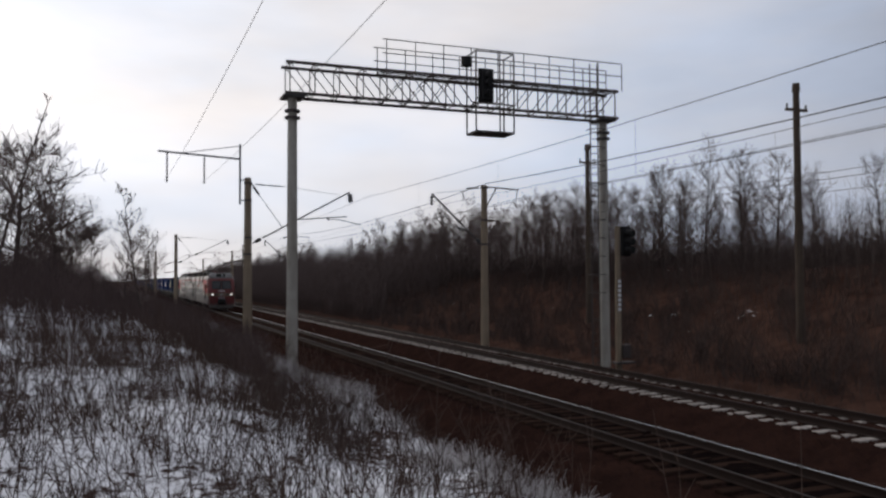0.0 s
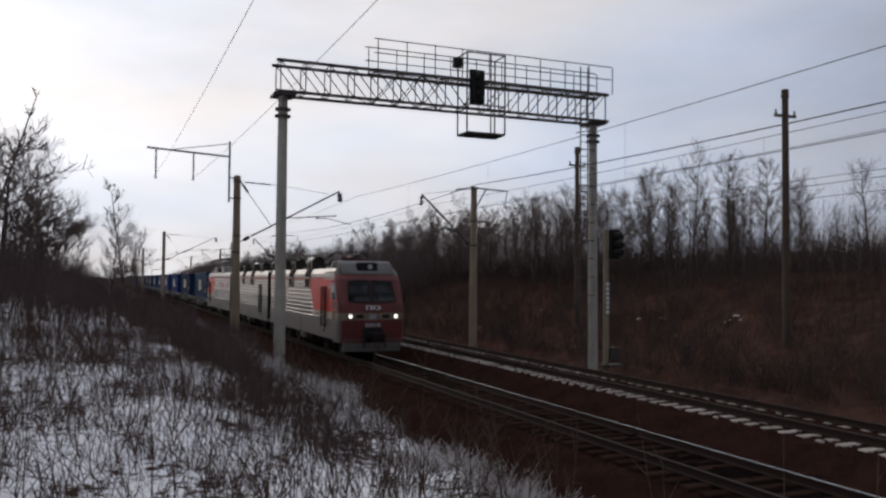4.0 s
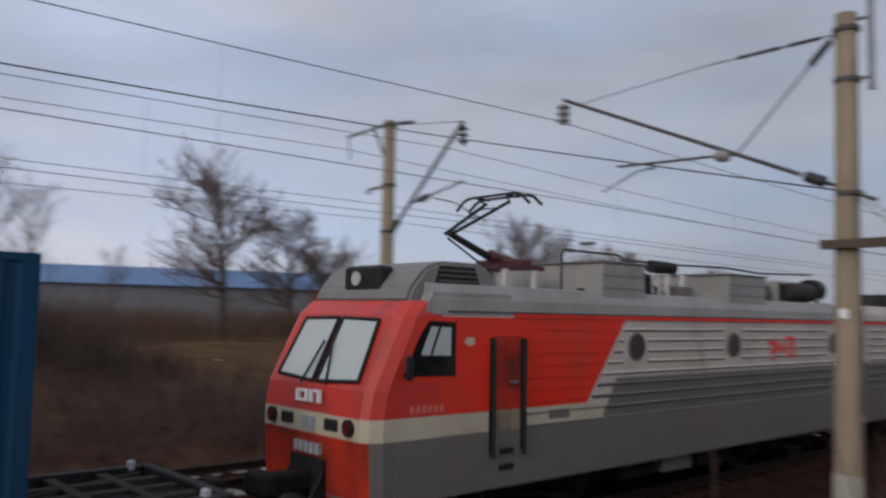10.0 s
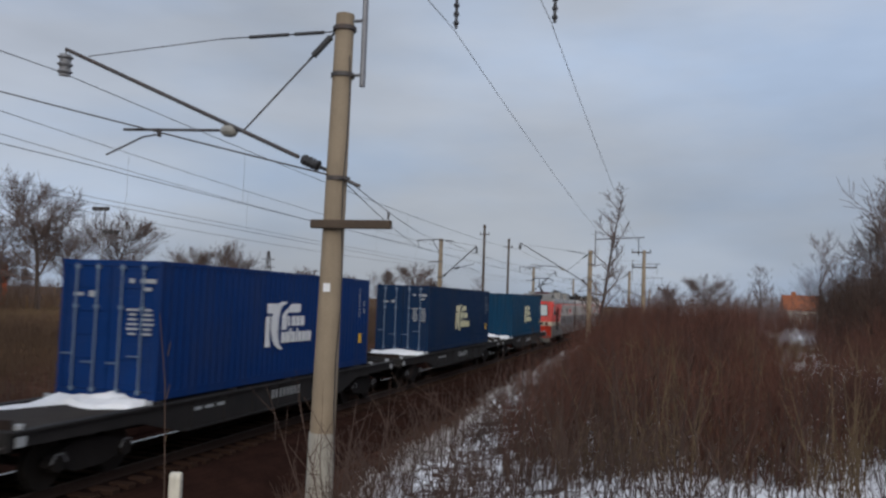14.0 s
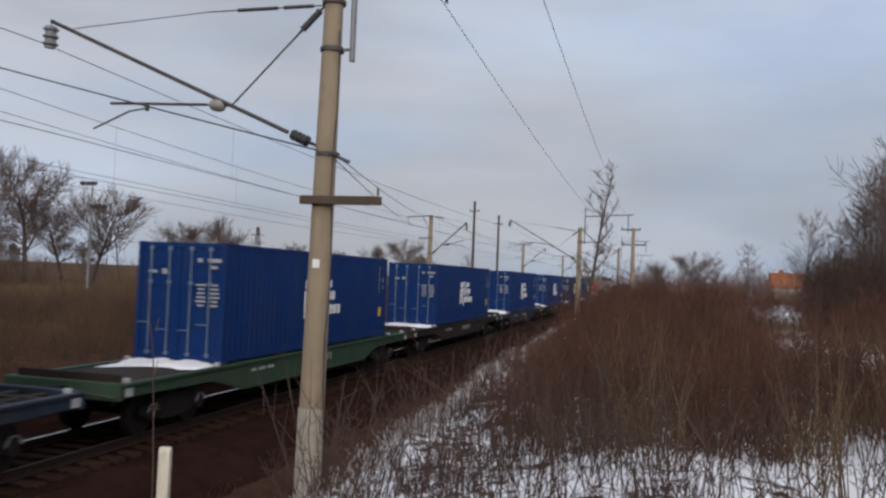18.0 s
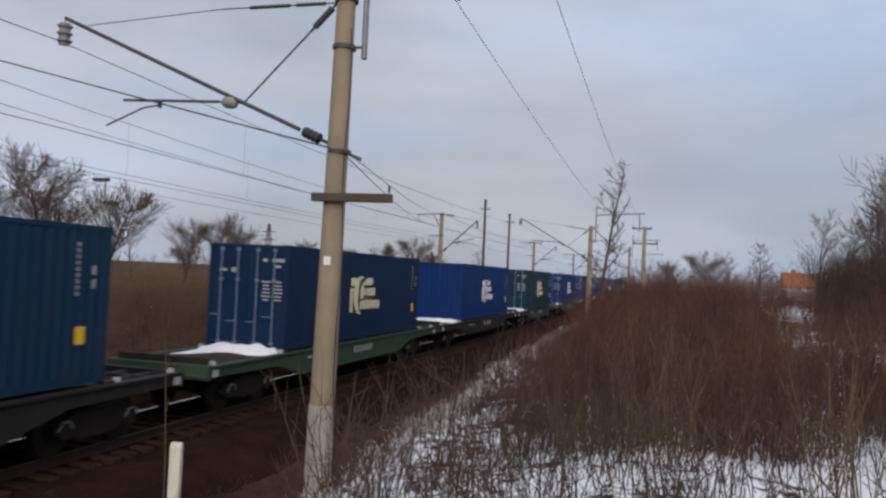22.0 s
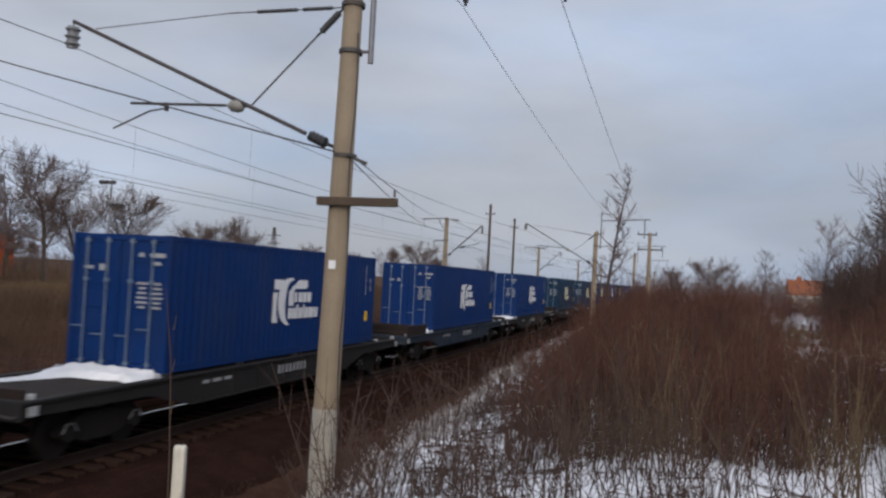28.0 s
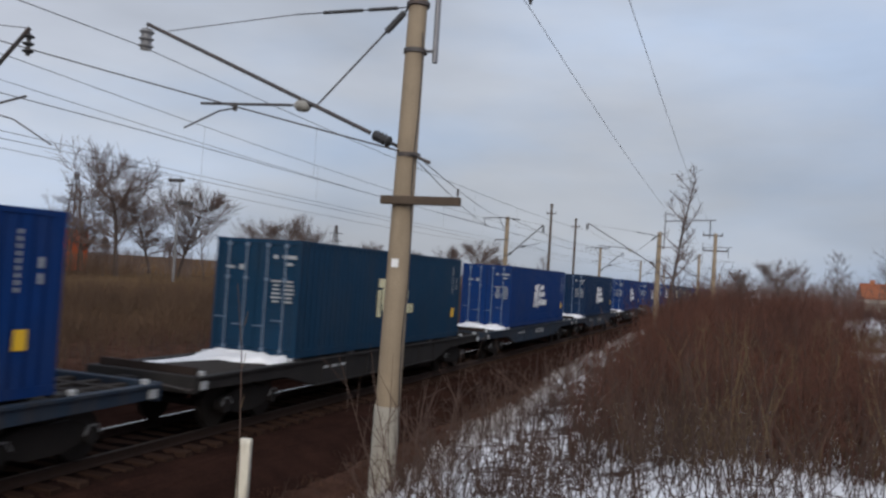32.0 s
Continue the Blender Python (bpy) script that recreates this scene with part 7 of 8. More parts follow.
def build_trees():
    kinds = [(11, 8.5, 0.46, False), (12, 8.0, 0.50, False), (13, 9.0, 0.42, True), (14, 8.5, 0.46, True), (15, 7.0, 0.50, False), (16, 7.5, 0.44, True), (17, 8.5, 0.26, True)]
    made = {}
    r = random.Random(5)
    spots = []
    # wood on the bank beyond the tracks
    y = 4.0
    while y < 330:
        for _ in range(3 if y > 22 else 2):
            spots.append((r.uniform(32 if y < 60 else 27, 60), y + r.uniform(-2, 2), r.choice((6, 6, 3, 5, 6, 3, 2)), r.uniform(0.52, 0.88)))
        y += r.uniform(1.6, 3.4) * (1 + y / 90)
    for i in range(105):
        spots.append((r.uniform(30, 46), r.uniform(44, 120), r.choice((6, 3, 5, 6)), r.uniform(0.55, 0.9)))
    # single trees across the tracks: bearing, distance, kind, scale
    for i in range(36):
        a, d = radians(r.uniform(-172, -100)), r.uniform(130, 260)
        spots.append((-math.sin(a) * d, math.cos(a) * d, r.choice((0, 1, 4, 4, 5)), r.uniform(0.7, 1.25)))
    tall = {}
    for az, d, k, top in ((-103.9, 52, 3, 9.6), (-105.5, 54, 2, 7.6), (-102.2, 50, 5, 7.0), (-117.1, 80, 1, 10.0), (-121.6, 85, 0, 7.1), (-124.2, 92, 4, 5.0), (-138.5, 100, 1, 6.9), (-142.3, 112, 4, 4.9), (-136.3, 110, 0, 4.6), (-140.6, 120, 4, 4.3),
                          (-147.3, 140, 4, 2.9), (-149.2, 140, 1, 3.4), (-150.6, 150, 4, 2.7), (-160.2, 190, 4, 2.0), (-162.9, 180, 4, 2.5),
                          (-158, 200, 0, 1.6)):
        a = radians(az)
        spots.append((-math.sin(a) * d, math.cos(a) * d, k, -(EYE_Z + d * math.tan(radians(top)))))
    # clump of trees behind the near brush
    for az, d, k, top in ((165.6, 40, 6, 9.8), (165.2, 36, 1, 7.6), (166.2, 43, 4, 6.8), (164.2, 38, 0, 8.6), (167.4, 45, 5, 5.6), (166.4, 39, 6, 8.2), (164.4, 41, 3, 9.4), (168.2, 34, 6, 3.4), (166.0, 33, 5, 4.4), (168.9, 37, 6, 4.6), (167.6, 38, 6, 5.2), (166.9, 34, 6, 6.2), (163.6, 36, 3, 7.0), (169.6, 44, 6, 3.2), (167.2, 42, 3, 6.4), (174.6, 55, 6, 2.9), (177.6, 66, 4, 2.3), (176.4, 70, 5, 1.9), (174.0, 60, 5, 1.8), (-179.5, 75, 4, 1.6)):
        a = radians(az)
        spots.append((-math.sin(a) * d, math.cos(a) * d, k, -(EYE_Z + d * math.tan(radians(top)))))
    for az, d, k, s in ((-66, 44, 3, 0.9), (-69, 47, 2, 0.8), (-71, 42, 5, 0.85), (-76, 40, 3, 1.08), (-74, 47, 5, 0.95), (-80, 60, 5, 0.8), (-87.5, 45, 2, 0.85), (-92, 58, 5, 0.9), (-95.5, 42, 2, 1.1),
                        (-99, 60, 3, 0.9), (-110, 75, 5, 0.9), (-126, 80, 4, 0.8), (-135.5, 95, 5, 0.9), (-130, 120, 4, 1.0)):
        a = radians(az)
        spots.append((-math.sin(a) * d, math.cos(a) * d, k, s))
    # trees behind the near bank
    for x, yy, k, s in ((-3.5, 34.4, 0, -9.4), (-2.3, 36.5, 1, -7.3), (-2.6, 41, 4, 0.66), (-6, 40, 1, 0.85), (-1.5, 50, 5, 0.6), (0.6, 60, 4, 0.5), (1.8, 66, 5, 0.55), (-9, 46, 0, 1.1), (1.5, 44, 5, 0.5), (0.2, 33, 5, 0.5),
                        (-14, -42, 0, 1.1),
                        (-17, -50, 1, 1.1), (-11, -70, 5, 0.9)):
        spots.append((x, yy, k, s))
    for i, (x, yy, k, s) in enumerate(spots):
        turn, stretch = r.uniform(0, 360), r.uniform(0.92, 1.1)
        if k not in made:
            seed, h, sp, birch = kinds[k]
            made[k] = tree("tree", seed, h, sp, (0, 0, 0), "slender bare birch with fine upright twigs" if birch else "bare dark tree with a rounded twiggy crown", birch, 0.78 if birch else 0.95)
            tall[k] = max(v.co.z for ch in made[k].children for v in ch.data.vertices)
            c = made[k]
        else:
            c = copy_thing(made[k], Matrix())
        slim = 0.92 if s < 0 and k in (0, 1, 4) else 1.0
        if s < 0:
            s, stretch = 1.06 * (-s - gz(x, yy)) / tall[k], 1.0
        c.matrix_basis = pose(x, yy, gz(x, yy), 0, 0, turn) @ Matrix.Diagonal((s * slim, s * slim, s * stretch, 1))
    tree("sapling", 44, 6.7, 0.19, (2.62, -30.6, gz(2.62, -30.6)), "thin bare sapling standing out of the brush", True, 0.62, -0.085)
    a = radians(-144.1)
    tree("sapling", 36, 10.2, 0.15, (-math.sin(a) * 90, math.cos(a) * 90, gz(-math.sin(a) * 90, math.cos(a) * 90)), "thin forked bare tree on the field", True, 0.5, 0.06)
    tree("sapling", 32, 4.9, 0.17, (0.85, 28.5, gz(0.85, 28.5)), "thin bare sapling leaning out of the brush", True, 0.6, -0.1)
    tree("sapling", 33, 5.9, 0.07, (-2.75, 20.5, gz(-2.75, 20.5)), "thin bare sapling leaning out of the brush", True, 0.35, 0.12)


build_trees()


def stems(name, label, xy, h, r, lean, material, side=2, side_len=0.35, category="dry plants", grow=None):
    """Dry stems with a few side twigs, as one mass."""
    n = len(xy)
    base = np.column_stack([xy, height(xy[:, 0], xy[:, 1]) - 0.05])
    d = np.column_stack([rng.normal(0, lean, n), rng.normal(0, lean, n), np.ones(n)])
    d /= np.linalg.norm(d, axis=1)[:, None]
    hh = rng.uniform(h[0], h[1], n)
    if grow is not None:
        hh = hh * grow(xy[:, 0], xy[:, 1])
    kink = base + d * (hh * 0.5)[:, None]
    d2 = d + np.column_stack([rng.normal(0, lean, n), rng.normal(0, lean, n), np.zeros(n)])
    d2 /= np.linalg.norm(d2, axis=1)[:, None]
    tip = kink + d2 * (hh * 0.5)[:, None]
    P, Q = [base, kink], [kink, tip]
    R0, R1 = [np.full(n, r), np.full(n, r * 0.75)], [np.full(n, r * 0.75), np.full(n, r * 0.25)]
    for _ in range(side):
        k = rng.uniform(0.3, 0.95, n)
        o = np.where((k < 0.5)[:, None], base + (kink - base) * (k * 2)[:, None], kink + (tip - kink) * (k * 2 - 1)[:, None])
        s = d + rng.normal(0, 0.6, (n, 3))
        s /= np.linalg.norm(s, axis=1)[:, None]
        P.append(o)
        Q.append(o + s * (hh * side_len * rng.uniform(0.4, 1, n))[:, None])
        R0.append(np.full(n, r * 0.5))
        R1.append(np.full(n, r * 0.2))
    v, f = segments(np.concatenate(P), np.concatenate(Q), np.concatenate(R0), np.concatenate(R1), 3)
    ob = new(name, mesh_of(name, v, f, M[material]))
    tagged(ob, label, category, kind="stuff")


def scatter(n, x0, x1, y0, y1, keep=None, clump=0.0):
    xy = np.column_stack([rng.uniform(x0, x1, n), rng.uniform(y0, y1, n)])
    if clump:
        c = np.sin(xy[:, 0] * 1.9 + 1.3 * np.sin(xy[:, 1] * 0.9)) * np.sin(xy[:, 1] * 1.6 + 1.1 * np.sin(xy[:, 0] * 1.2))
        xy = xy[rng.uniform(-1, 1, n) < c + 1 - clump]
    if keep is not None:
        xy = xy[keep(xy[:, 0], xy[:, 1])]
    return xy


def clumps(n, per, spread, x0, x1, y0, y1, keep=None):
    """Points gathered round scattered centres, few to many in each."""
    c = np.column_stack([rng.uniform(x0, x1, n), rng.uniform(y0, y1, n)])
    k = rng.integers(max(1, per // 4), per * 2, n)
    xy = np.repeat(c, k, axis=0)
    xy = xy + rng.normal(0, 1, xy.shape) * np.repeat(rng.uniform(0.3, 1.0, n), k)[:, None] * spread
    return xy if keep is None else xy[keep(xy[:, 0], xy[:, 1])]


def build_plants():
    clear = lambda x, y: np.hypot(x, y) > 2.0
    right = lambda x, y: (np.hypot(x, y) > 2.0) & (x < -0.40 * y) & ((x > -0.6) | (rng.uniform(0, 1, len(x)) < 0.52))
    thin = lambda x, y: right(x, y) & (rng.uniform(0, 1, len(x)) < 0.5 + 0.5 * smooth(-13, -8.5, y))
    # ahead: weeds on the snow, brush behind
    stems("weed_stems", "thin dark dry weed stems standing in the snow", clumps(430, 9, 0.38, -7, 3.2, 2.4, 24, clear), (0.2, 0.95), 0.0050, 0.34, "stem", 6, 0.36)
    stems("weed_stems", "thin dark dry weed stems standing in the snow", clumps(80, 9, 0.3, 0.0, 3.3, 4.5, 12, clear), (0.10, 0.45), 0.0045, 0.34, "stem", 6, 0.4)
    stems("tall_weeds", "tall thin dry weed stalks above the snow", scatter(640, -7, 2.9, 2.6, 24, clear, 0.4), (0.7, 1.5), 0.0055, 0.12, "stem", 5, 0.22)
    stems("snow_grass", "low matted dry grass poking through snow", clumps(900, 14, 0.22, -7, 3.6, 2.2, 24, clear), (0.06, 0.28), 0.0035, 0.6, "stem", 2, 0.5)
    stems("brush_fringe", "low dark scrub poking through the snow", clumps(200, 11, 0.3, -3.5, 3.4, 4.5, 24), (0.08, 0.42), 0.005, 0.4, "bank", 7, 0.45)
    stems("brush_thicket", "dense brown leafless brush on the near bank", clumps(1900, 9, 0.45, -30, 2.4, 17, 70, lambda x, y: y > 23 + 1.2 * np.maximum(x, 0) + 1.2 * np.sin(x * 2.1)), (0.9, 2.1), 0.009, 0.24, "umber", 7, 0.38, grow=lambda x, y: 0.62 + 0.62 * smooth(0.8, -1.9, x) + 0.12 * np.sin(x * 1.7 + y))
    stems("brush_fringe", "brown twiggy scrub on the cutting edge", clumps(560, 8, 0.35, 0.5, 3.0, 12, 50, lambda x, y: (x > np.interp(y, [12, 20, 27, 40], [2.2, 1.9, 1.2, 0.0])) & (x < 2.65) & (y > 14)), (0.35, 1.0), 0.007, 0.26, "umber", 6, 0.4)
    stems("brush_fringe", "brown twiggy scrub round the gantry leg", clumps(170, 9, 0.35, 1.5, 3.0, 14, 40, lambda x, y: (x > 2.0) & (x < 2.7) & (y > 16)), (0.35, 0.95), 0.007, 0.26, "umber", 6, 0.4)
    stems("brush_fringe", "low dark scrub along the lip of the cutting", clumps(230, 10, 0.25, 1.7, 2.7, 9.0, 26, lambda x, y: (x > 2.0 + 0.3 * np.sin(y * 1.3)) & (x < 2.7)), (0.15, 0.5), 0.006, 0.28, "bank", 7, 0.4)
    # behind: brown brush in front of the line of poles, with a snowy path through it
    path = lambda x, y: np.abs(x / np.minimum(y, -1) - 0.138 - 0.012 * np.sin(y * 0.4)) < (0.011 + 0.22 / np.maximum(-y, 1)) * rng.uniform(0.1, 1.15, len(x))
    ragged = lambda x, y: 2.4 * np.sin(x * 1.45 + 0.6) + 1.5 * np.sin(x * 3.9 + y * 0.8)
    edge = lambda y: np.interp(y, [-60, -31, -22, -16, -12, -7], [4.0, 3.1, 2.75, 2.4, 2.0, 1.4])
    mound = lambda x, y: rng.choice([1.0, 1.0, 1.0, 1.25], len(x)) * (0.78 + 0.40 * np.sin(x * 2.7 + 1.7 * np.sin(y * 0.9)) * np.sin(y * 1.9)) * (0.50 + 0.50 * smooth(-9.6, -17.6, y)) * (0.80 + 0.20 * np.sin(x * 1.1 + y * 0.35)) * (0.45 + 0.55 * smooth(0, 1.1, edge(y) - x))
    stems("brush_thicket", "dense reddish-brown leafless brush", clumps(3000, 9, 0.36, -4.2, 4.4, -60, -8.0, lambda x, y: ~path(x, y) & (rng.uniform(0, 1, len(x)) < smooth(0.150, 0.095, x / np.minimum(y, -1) + 0.02 * np.sin(y * 0.7)) * (0.55 + 0.45 * (np.sin(x * 2.3 + 1.1 * np.sin(y * 0.7)) * np.sin(y * 0.95 + x) > -0.25)) * smooth(-8.5, -14.8, y + ragged(x, y)) * smooth(0.0, 0.7, edge(y) - x + 0.2 * np.sin(y * 1.7)) * smooth(-3.0, -0.5, x - 0.6 * np.sin(y * 0.5) - 0.035 * (y + 10)))), (0.7, 1.95), 0.0065, 0.22, "brush", 9, 0.36, grow=mound)
    stems("brush_edge", "sparse brown scrub along the slope", clumps(420, 9, 0.35, 4.4, 7.2, -60, -9), (0.08, 0.36), 0.005, 0.3, "brush", 5, 0.4)
    stems("dark_shrubs", "rusty upright leafless shoots before the brush", clumps(270, 9, 0.3, -3.2, 1.7, -16.0, -8.8), (0.3, 1.15), 0.006, 0.18, "brush", 7, 0.32)
    stems("brush_patch", "scattered brown bushes in thin snow", clumps(90, 18, 0.35, -11, -1.8, -45, -11, lambda x, y: ~path(x, y)), (0.4, 1.4), 0.006, 0.28, "brush", 7, 0.4)
    stems("brush_fringe", "low dark scrub mixed with snow on the lip", clumps(700, 9, 0.26, 1.0, 4.4, -30, -5.0, lambda x, y: (x < -0.40 * y) & (x < edge(y) + 0.7)), (0.06, 0.28), 0.005, 0.35, "bank", 7, 0.4)
    stems("frosted_grass", "pale frosted grass tufts on the bank's lip", clumps(760, 24, 0.16, 2.0, 4.6, -44, -7.0, lambda x, y: np.abs(x - np.interp(y, [-41, -31, -22, -16, -12, -7], [3.9, 3.65, 3.35, 3.1, 2.95, 2.7])) < 0.38), (0.05, 0.22), 0.0045, 0.5, "frost", 3, 0.5)
    stems("frosted_grass", "pale frosted grass tufts on the bank's lip", clumps(620, 20, 0.13, 2.9, 3.55, 5, 42, lambda x, y: np.sin(y * 2.3 + 2 * np.sin(y * 0.9)) + np.sin(y * 5.1 + x * 3) > -0.1), (0.08, 0.32), 0.0045, 0.5, "frost", 3, 0.5)
    stems("weed_stems", "thin dark dry weed stems standing in the snow", clumps(560, 9, 0.35, -7, 2.9, -20, -2.2, thin), (0.2, 0.95), 0.0050, 0.34, "stem", 6, 0.36)
    stems("tall_weeds", "tall thin dry weed stalks above the snow", scatter(2100, -9, 2.4, -20, -3.0, thin, 0.45), (0.6, 1.5), 0.0055, 0.14, "stem", 5, 0.24)
    stems("snow_grass", "low matted dry grass poking through snow", clumps(1200, 12, 0.22, -10, 3.9, -22, -2.0, right), (0.06, 0.28), 0.0035, 0.6, "stem", 2, 0.5)
    stems("dry_grass", "tufts of bleached dry grass in thin snow", clumps(900, 16, 0.25, -14, 1, -40, -8, clear), (0.2, 0.7), 0.004, 0.3, "straw", 2, 0.5)
    stems("tall_grass", "long bleached grass stalks leaning over the snow", clumps(70, 7, 0.2, -5.5, 0.6, -17, -7.5), (0.6, 1.5), 0.0055, 0.16, "straw", 3, 0.2)
    stems("dark_shrubs", "dark tangled shrubs under the trees", clumps(330, 14, 0.6, -13.5, -5.6, -43, -29, lambda x, y: ~path(x, y) & (x < 0.165 * y)), (1.2, 3.4), 0.010, 0.2, "stem", 8, 0.4)
    stems("brush_thicket", "dark leafless scrub at the wood's edge", clumps(1500, 9, 0.5, -40, -3, -90, -22, lambda x, y: ~path(x, y) & ((x < 0.20 * y) | (y < -62))), (0.7, 2.1), 0.011, 0.22, "brush", 6, 0.4)
    # beyond the tracks
    stems("bank_brush", "brown dry brush covering the bank beyond the tracks", clumps(7600, 8, 0.5, 21.0, 48, -16, 190, lambda x, y: rng.uniform(0, 1, len(x)) < np.clip(1.25 - y / 200, 0.5, 1)), (0.4, 1.5), 0.012, 0.28, "bank", 5, 0.42)
    stems("bank_scrub", "taller brown scrub along the top of the bank", clumps(1100, 9, 0.6, 31, 44, -8, 120), (1.0, 2.4), 0.011, 0.24, "bank", 6, 0.4)
    stems("bank_scrub", "grey leafless scrub reaching down to the far track", clumps(1500, 9, 0.9, 21.5, 36, 75, 330), (2.0, 6.0), 0.018, 0.2, "twig", 7, 0.4)
    stems("bank_scrub", "tangled brown scrub under the bank trees", clumps(800, 9, 0.7, 30, 56, -13, 12), (1.0, 3.2), 0.013, 0.22, "bank", 7, 0.4)
    stems("wood_scrub", "tall grey leafless saplings at the wood's edge", scatter(11000, 31, 62, 4, 230, lambda x, y: rng.uniform(0, 1, len(x)) < np.clip(1.3 - y / 200, 0.3, 1), 0.5), (1.5, 4.8), 0.011, 0.10, "twig", 8, 0.3)
    stems("field_grass", "yellowed dry field grass beyond the tracks", clumps(2400, 9, 0.6, 30, 74, -140, -30), (0.2, 0.6), 0.009, 0.35, "straw", 2, 0.5)
    stems("field_scrub", "brown leafless scrub before the warehouse", clumps(1000, 9, 0.8, 62, 90, -75, 25), (1.2, 3.1), 0.016, 0.2, "olive", 6, 0.4)
    stems("field_scrub", "brown scrub beside the far track", clumps(2600, 9, 0.5, 20.8, 36, -110, -10), (0.4, 1.9), 0.010, 0.26, "olive", 6, 0.4, grow=lambda x, y: 0.35 + 0.65 * smooth(20.5, 26, x) * smooth(-14, -34, y))
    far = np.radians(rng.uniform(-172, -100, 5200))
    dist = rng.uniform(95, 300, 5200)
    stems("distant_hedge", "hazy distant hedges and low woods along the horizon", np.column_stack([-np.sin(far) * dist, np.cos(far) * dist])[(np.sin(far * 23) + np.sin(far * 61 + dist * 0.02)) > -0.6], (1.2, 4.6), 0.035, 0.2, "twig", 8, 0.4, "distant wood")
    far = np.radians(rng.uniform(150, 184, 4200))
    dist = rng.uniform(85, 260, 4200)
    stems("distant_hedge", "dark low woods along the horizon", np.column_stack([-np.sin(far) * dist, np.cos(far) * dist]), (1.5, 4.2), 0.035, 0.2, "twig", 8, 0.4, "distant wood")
    stems("verge_scrub", "low brown scrub along the far ballast", clumps(900, 9, 0.35, 18.9, 22.5, -40, 150), (0.15, 0.7), 0.008, 0.3, "bank", 5, 0.42)
    stems("brush_patch", "brown scrub and saplings between patches of snow", clumps(70, 16, 0.45, -10, -2.0, -62, -19, lambda x, y: ~path(x, y)), (0.5, 1.7), 0.008, 0.26, "brush", 7, 0.4)
    stems("slope_grass", "flattened dry brown grass on the cutting slope", clumps(1500, 14, 0.30, 4.6, 9.2, -60, -3), (0.05, 0.26), 0.005, 0.7, "slope", 3, 0.6)
    stems("slope_grass", "flattened dry brown grass on the cutting slope", clumps(700, 14, 0.30, 5.0, 9.0, 6, 40), (0.05, 0.22), 0.005, 0.7, "bank", 3, 0.6)
    stems("verge_grass", "short dry grass at the foot of the ballast", clumps(420, 10, 0.25, 6.4, 8.2, -40, 40), (0.08, 0.35), 0.005, 0.4, "stem", 2, 0.5)


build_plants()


def build_stalks():
    for x, y, h, lean in ((2.86, -4.95, 1.7, 0.10), (5.7, -9.9, 0.8, -0.35), (5.95, -10.1, 0.7, -0.45), (5.3, -10.2, 0.75, -0.25)):
        st = thing("dry_stalk", (x, y, gz(x, y)), "single thin pale dry weed stalk", "weed", "dry stalks")
        bm = bmesh.new()
        chain(bm, [(0, 0, -0.05), (0.01, 0.01, h * 0.4), (lean * h * 0.3, 0.0, h * 0.75), (lean * h * 0.6, 0.02, h)], 0.006, 5, [0.0055, 0.0045, 0.0035, 0.002])
        stalk = part("stem", bm, M["stem"], st)
        for k in (0.55, 0.7, 0.85):
            bm = bmesh.new()
            rod(bm, (lean * h * 0.3 * k, 0, h * k), (lean * h * 0.3 * k - 0.05, 0.05, h * k + 0.09), 0.003, 0.0015, n=4)
            part("twig", bm, M["straw"], stalk)


build_stalks()

# ---------------------------------------------------------------- far buildings


def build_buildings():
    orange = mat("orange_cladding", (0.36, 0.085, 0.035), (0.30, 0.07, 0.03), 0.3, 0.7)
    bluer = mat("blue_sheet_roof", (0.06, 0.14, 0.28), (0.05, 0.12, 0.24), 0.3, 0.5)
    brick = mat("orange_brick", (0.34, 0.13, 0.06), (0.22, 0.08, 0.045), 0.9, 0.9)
    slate = mat("rusty_orange_roof", (0.25, 0.092, 0.045), (0.17, 0.06, 0.034), 0.5, 0.9)
    b = thing("warehouse", (103, -60, 1.0), "long orange warehouse with a blue sheet roof", "warehouse")
    b.rotation_euler = (0, 0, radians(-20))
    bm = bmesh.new()
    box(bm, -8, 8, -34, -4, 0, 5.6)
    part("wall", bm, orange, b, "orange clad wall")
    bm = bmesh.new()
    box(bm, -7.9, 7.9, -4, 30, 0, 5.55)
    part("wall", bm, M["galv"], b, "dull grey clad wall")
    bm = bmesh.new()
    A = [bm.verts.new(p) for p in ((-8.6, -34.6, 5.6), (8.6, -34.6, 5.6), (0, -34.6, 8.2))]
    B = [bm.verts.new(p) for p in ((-8.6, 30.6, 5.6), (8.6, 30.6, 5.6), (0, 30.6, 8.2))]
    bm.faces.new(A)
    bm.faces.new(B[::-1])
    for i in range(3):
        bm.faces.new((A[i], A[(i + 1) % 3], B[(i + 1) % 3], B[i]))
    part("roof", bm, bluer, b)
    h = thing("brick_house", (-13.6, -98, gz(-13.6, -98) - 0.25), "small whitewashed house with a rusty orange roof", "house")
    bm = bmesh.new()
    box(bm, -1.75, 1.75, -2.2, 2.2, -0.3, 2.1)
    part("wall", bm, M["pale_concrete"], h, "whitewashed wall")
    bm = bmesh.new()
    prism(bm, [(-2.5, 2.05), (2.5, 2.05), (0.0, 3.75)], -1.95, 1.95)
    part("roof", bm, slate, h, "rusty orange sheet roof")
    bm = bmesh.new()
    box(bm, 0.5, 0.95, -0.3, 0.2, 3.2, 4.1)
    part("chimney", bm, brick, h)


build_buildings()


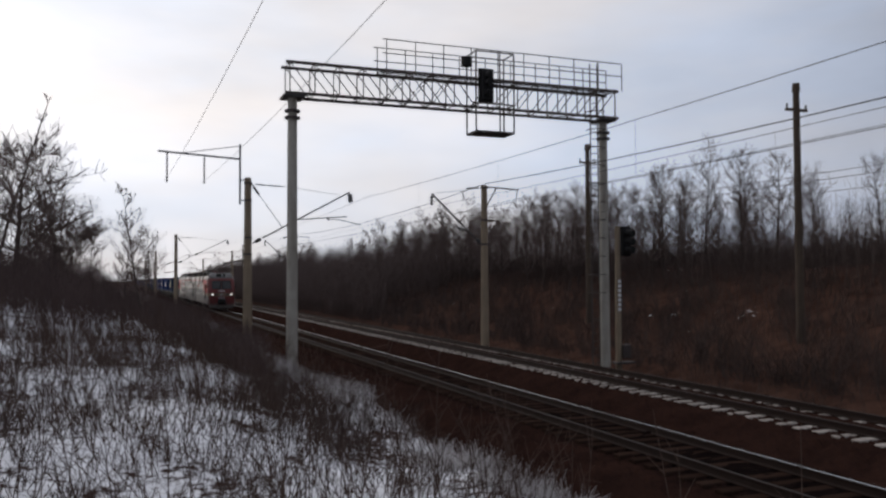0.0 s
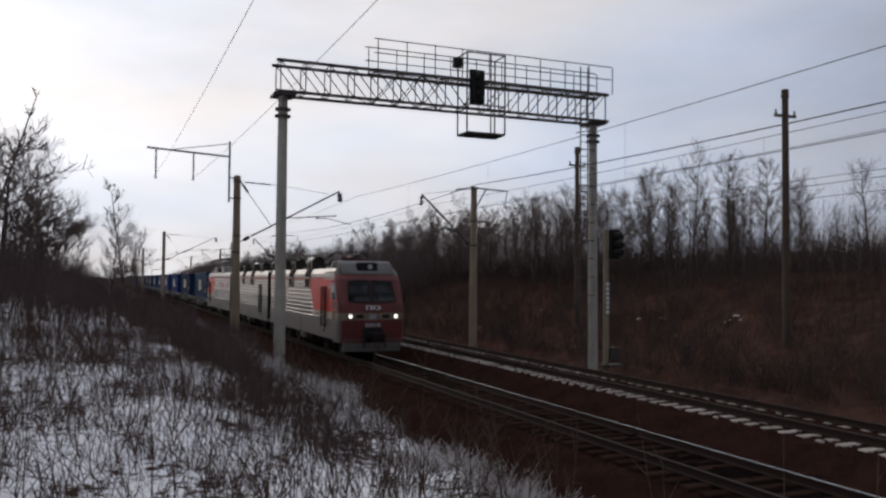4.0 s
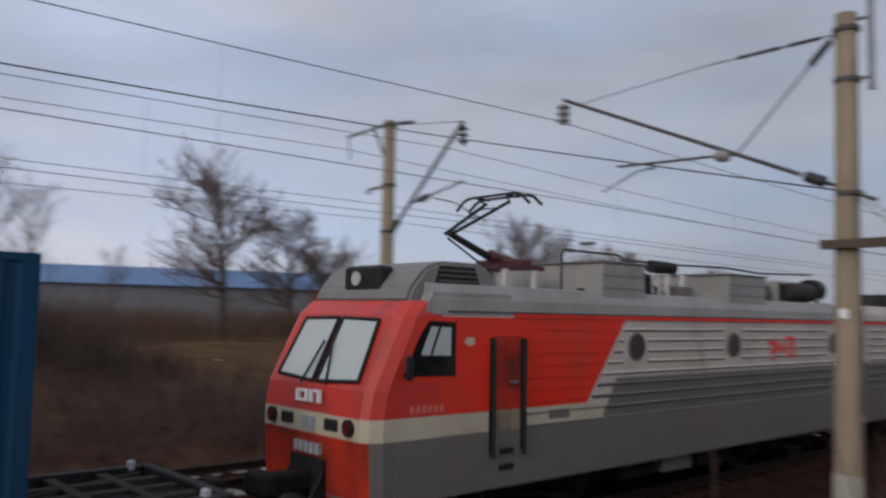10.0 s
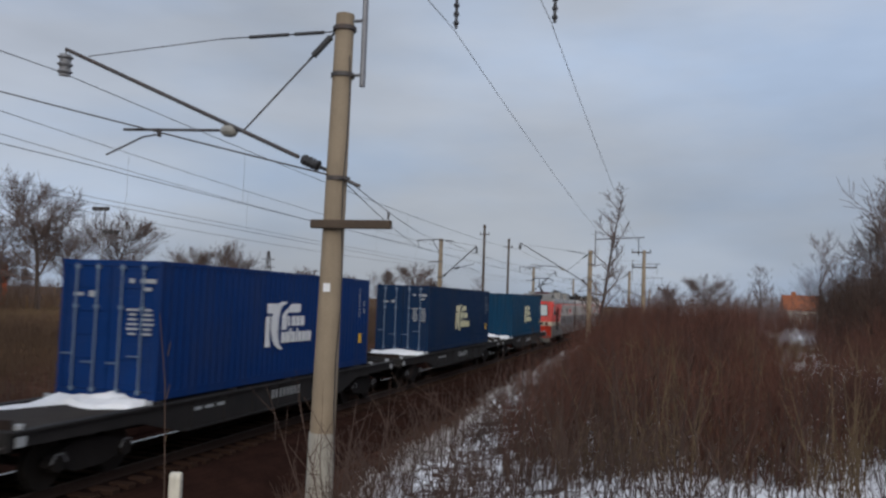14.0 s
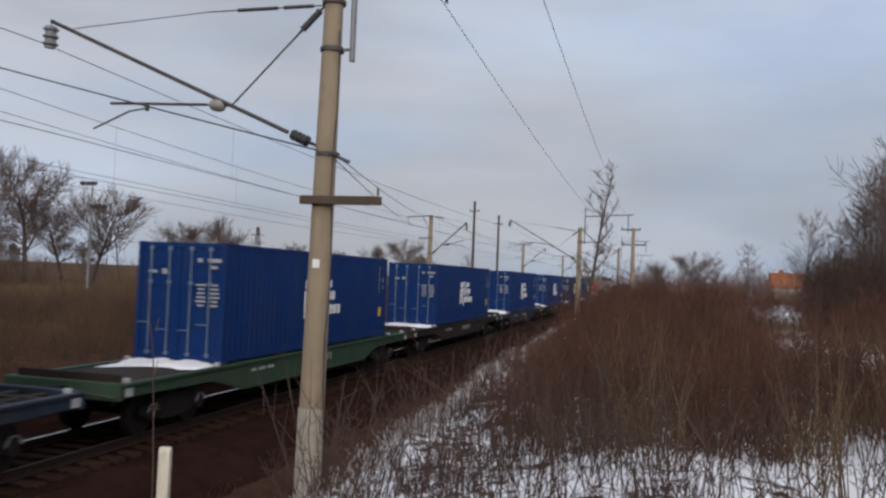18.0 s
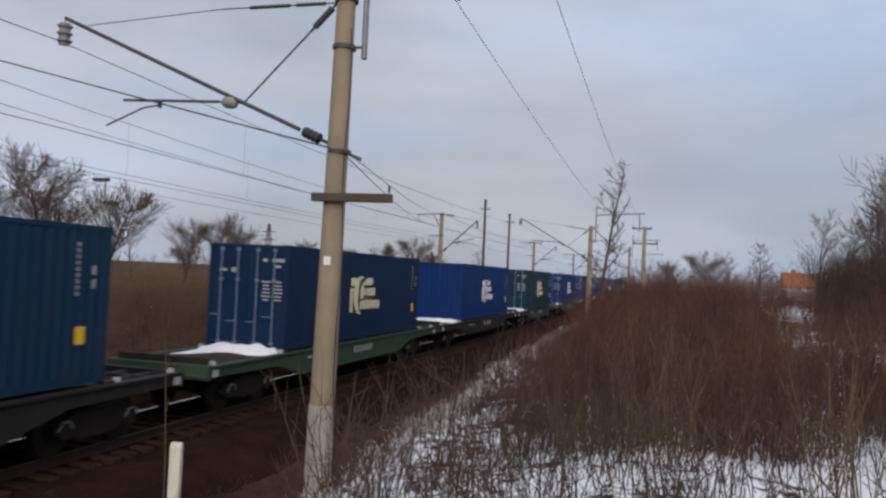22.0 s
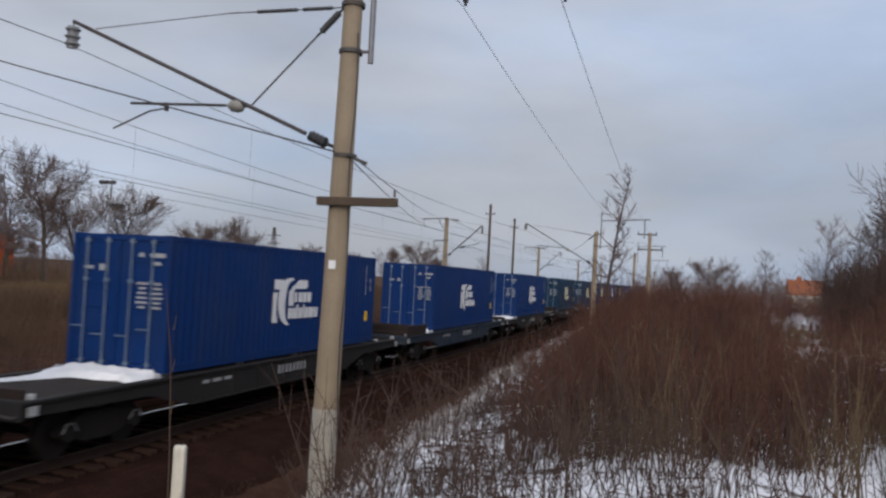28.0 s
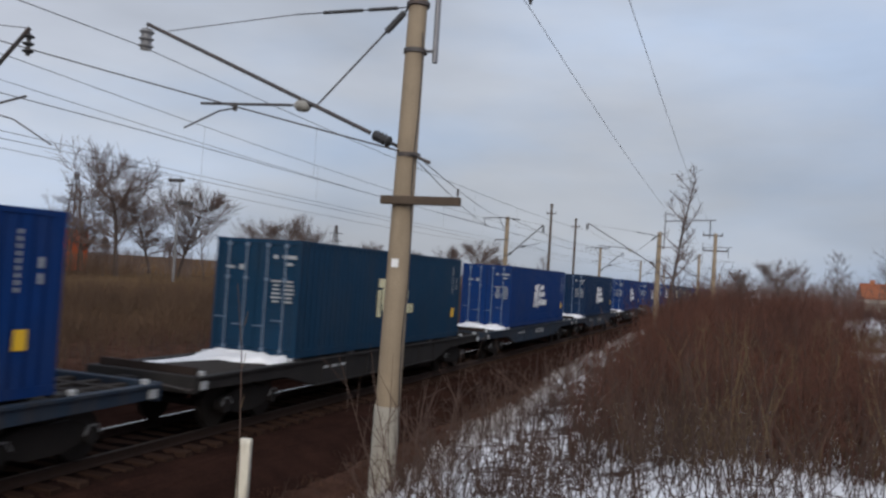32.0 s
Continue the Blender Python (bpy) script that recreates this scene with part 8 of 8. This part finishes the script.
def build_far_masts():
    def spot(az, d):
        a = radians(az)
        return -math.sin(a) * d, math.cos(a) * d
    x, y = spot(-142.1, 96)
    m = thing("floodlight_mast", (x, y, gz(x, y)), "tall slim floodlight mast with two lamp bars", "lamp mast")
    bm = bmesh.new()
    rod(bm, (0, 0, -0.3), (0, 0, 11.2), 0.16, 0.08, n=8)
    part("shaft", bm, M["galv"], m)
    for z, o in ((11.1, 0.5), (8.6, -0.9)):
        bm = bmesh.new()
        rod(bm, (o - 1.0, 0, z), (o + 1.0, 0, z), 0.06, n=6)
        bar = part("lamp_bar", bm, M["steel"], m)
        for i in range(3):
            bm = bmesh.new()
            box(bm, o - 0.95 + i * 0.75, o - 0.5 + i * 0.75, -0.25, 0.25, z + 0.05, z + 0.35, 0.05)
            part("floodlight", bm, M["steel"], bar)
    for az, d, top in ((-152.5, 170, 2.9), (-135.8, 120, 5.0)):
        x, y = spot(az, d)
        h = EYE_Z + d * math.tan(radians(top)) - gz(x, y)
        p = thing("lattice_pylon", (x, y, gz(x, y)), "distant dark lattice power pylon", "pylon", "lattice pylons")
        w = h * 0.09
        for sx in (-1, 1):
            for sy in (-1, 1):
                bm = bmesh.new()
                rod(bm, (sx * w, sy * w, -0.3), (sx * 0.15, sy * 0.15, h), 0.09, n=4)
                part("leg", bm, M["steel"], p)
        for i in range(6):
            k, k2 = i / 6, (i + 1) / 6
            a, b = w * (1 - k) + 0.15 * k, w * (1 - k2) + 0.15 * k2
            for sy in (-1, 1):
                bm = bmesh.new()
                rod(bm, (-a, sy * a, h * k), (b, sy * b, h * k2), 0.06, n=4)
                part("brace", bm, M["steel"], p)
        for z in (0.72, 0.86):
            bm = bmesh.new()
            rod(bm, (-h * 0.13, 0, h * z), (h * 0.13, 0, h * z), 0.10, n=4)
            part("crossarm", bm, M["steel"], p)


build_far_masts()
build_track(D1, "near railway track with worn rails on oily dark sleepers", M["sleeper_dark"])
build_track(D2, "far railway track with rusty rails on concrete sleepers", M["sleeper"])


def motions():
    for ob, rel in MOVING:
        x, y, z = ob.location
        walk(ob, [(t, pose(x, r + rel, z)) for t, r in REF])


motions()
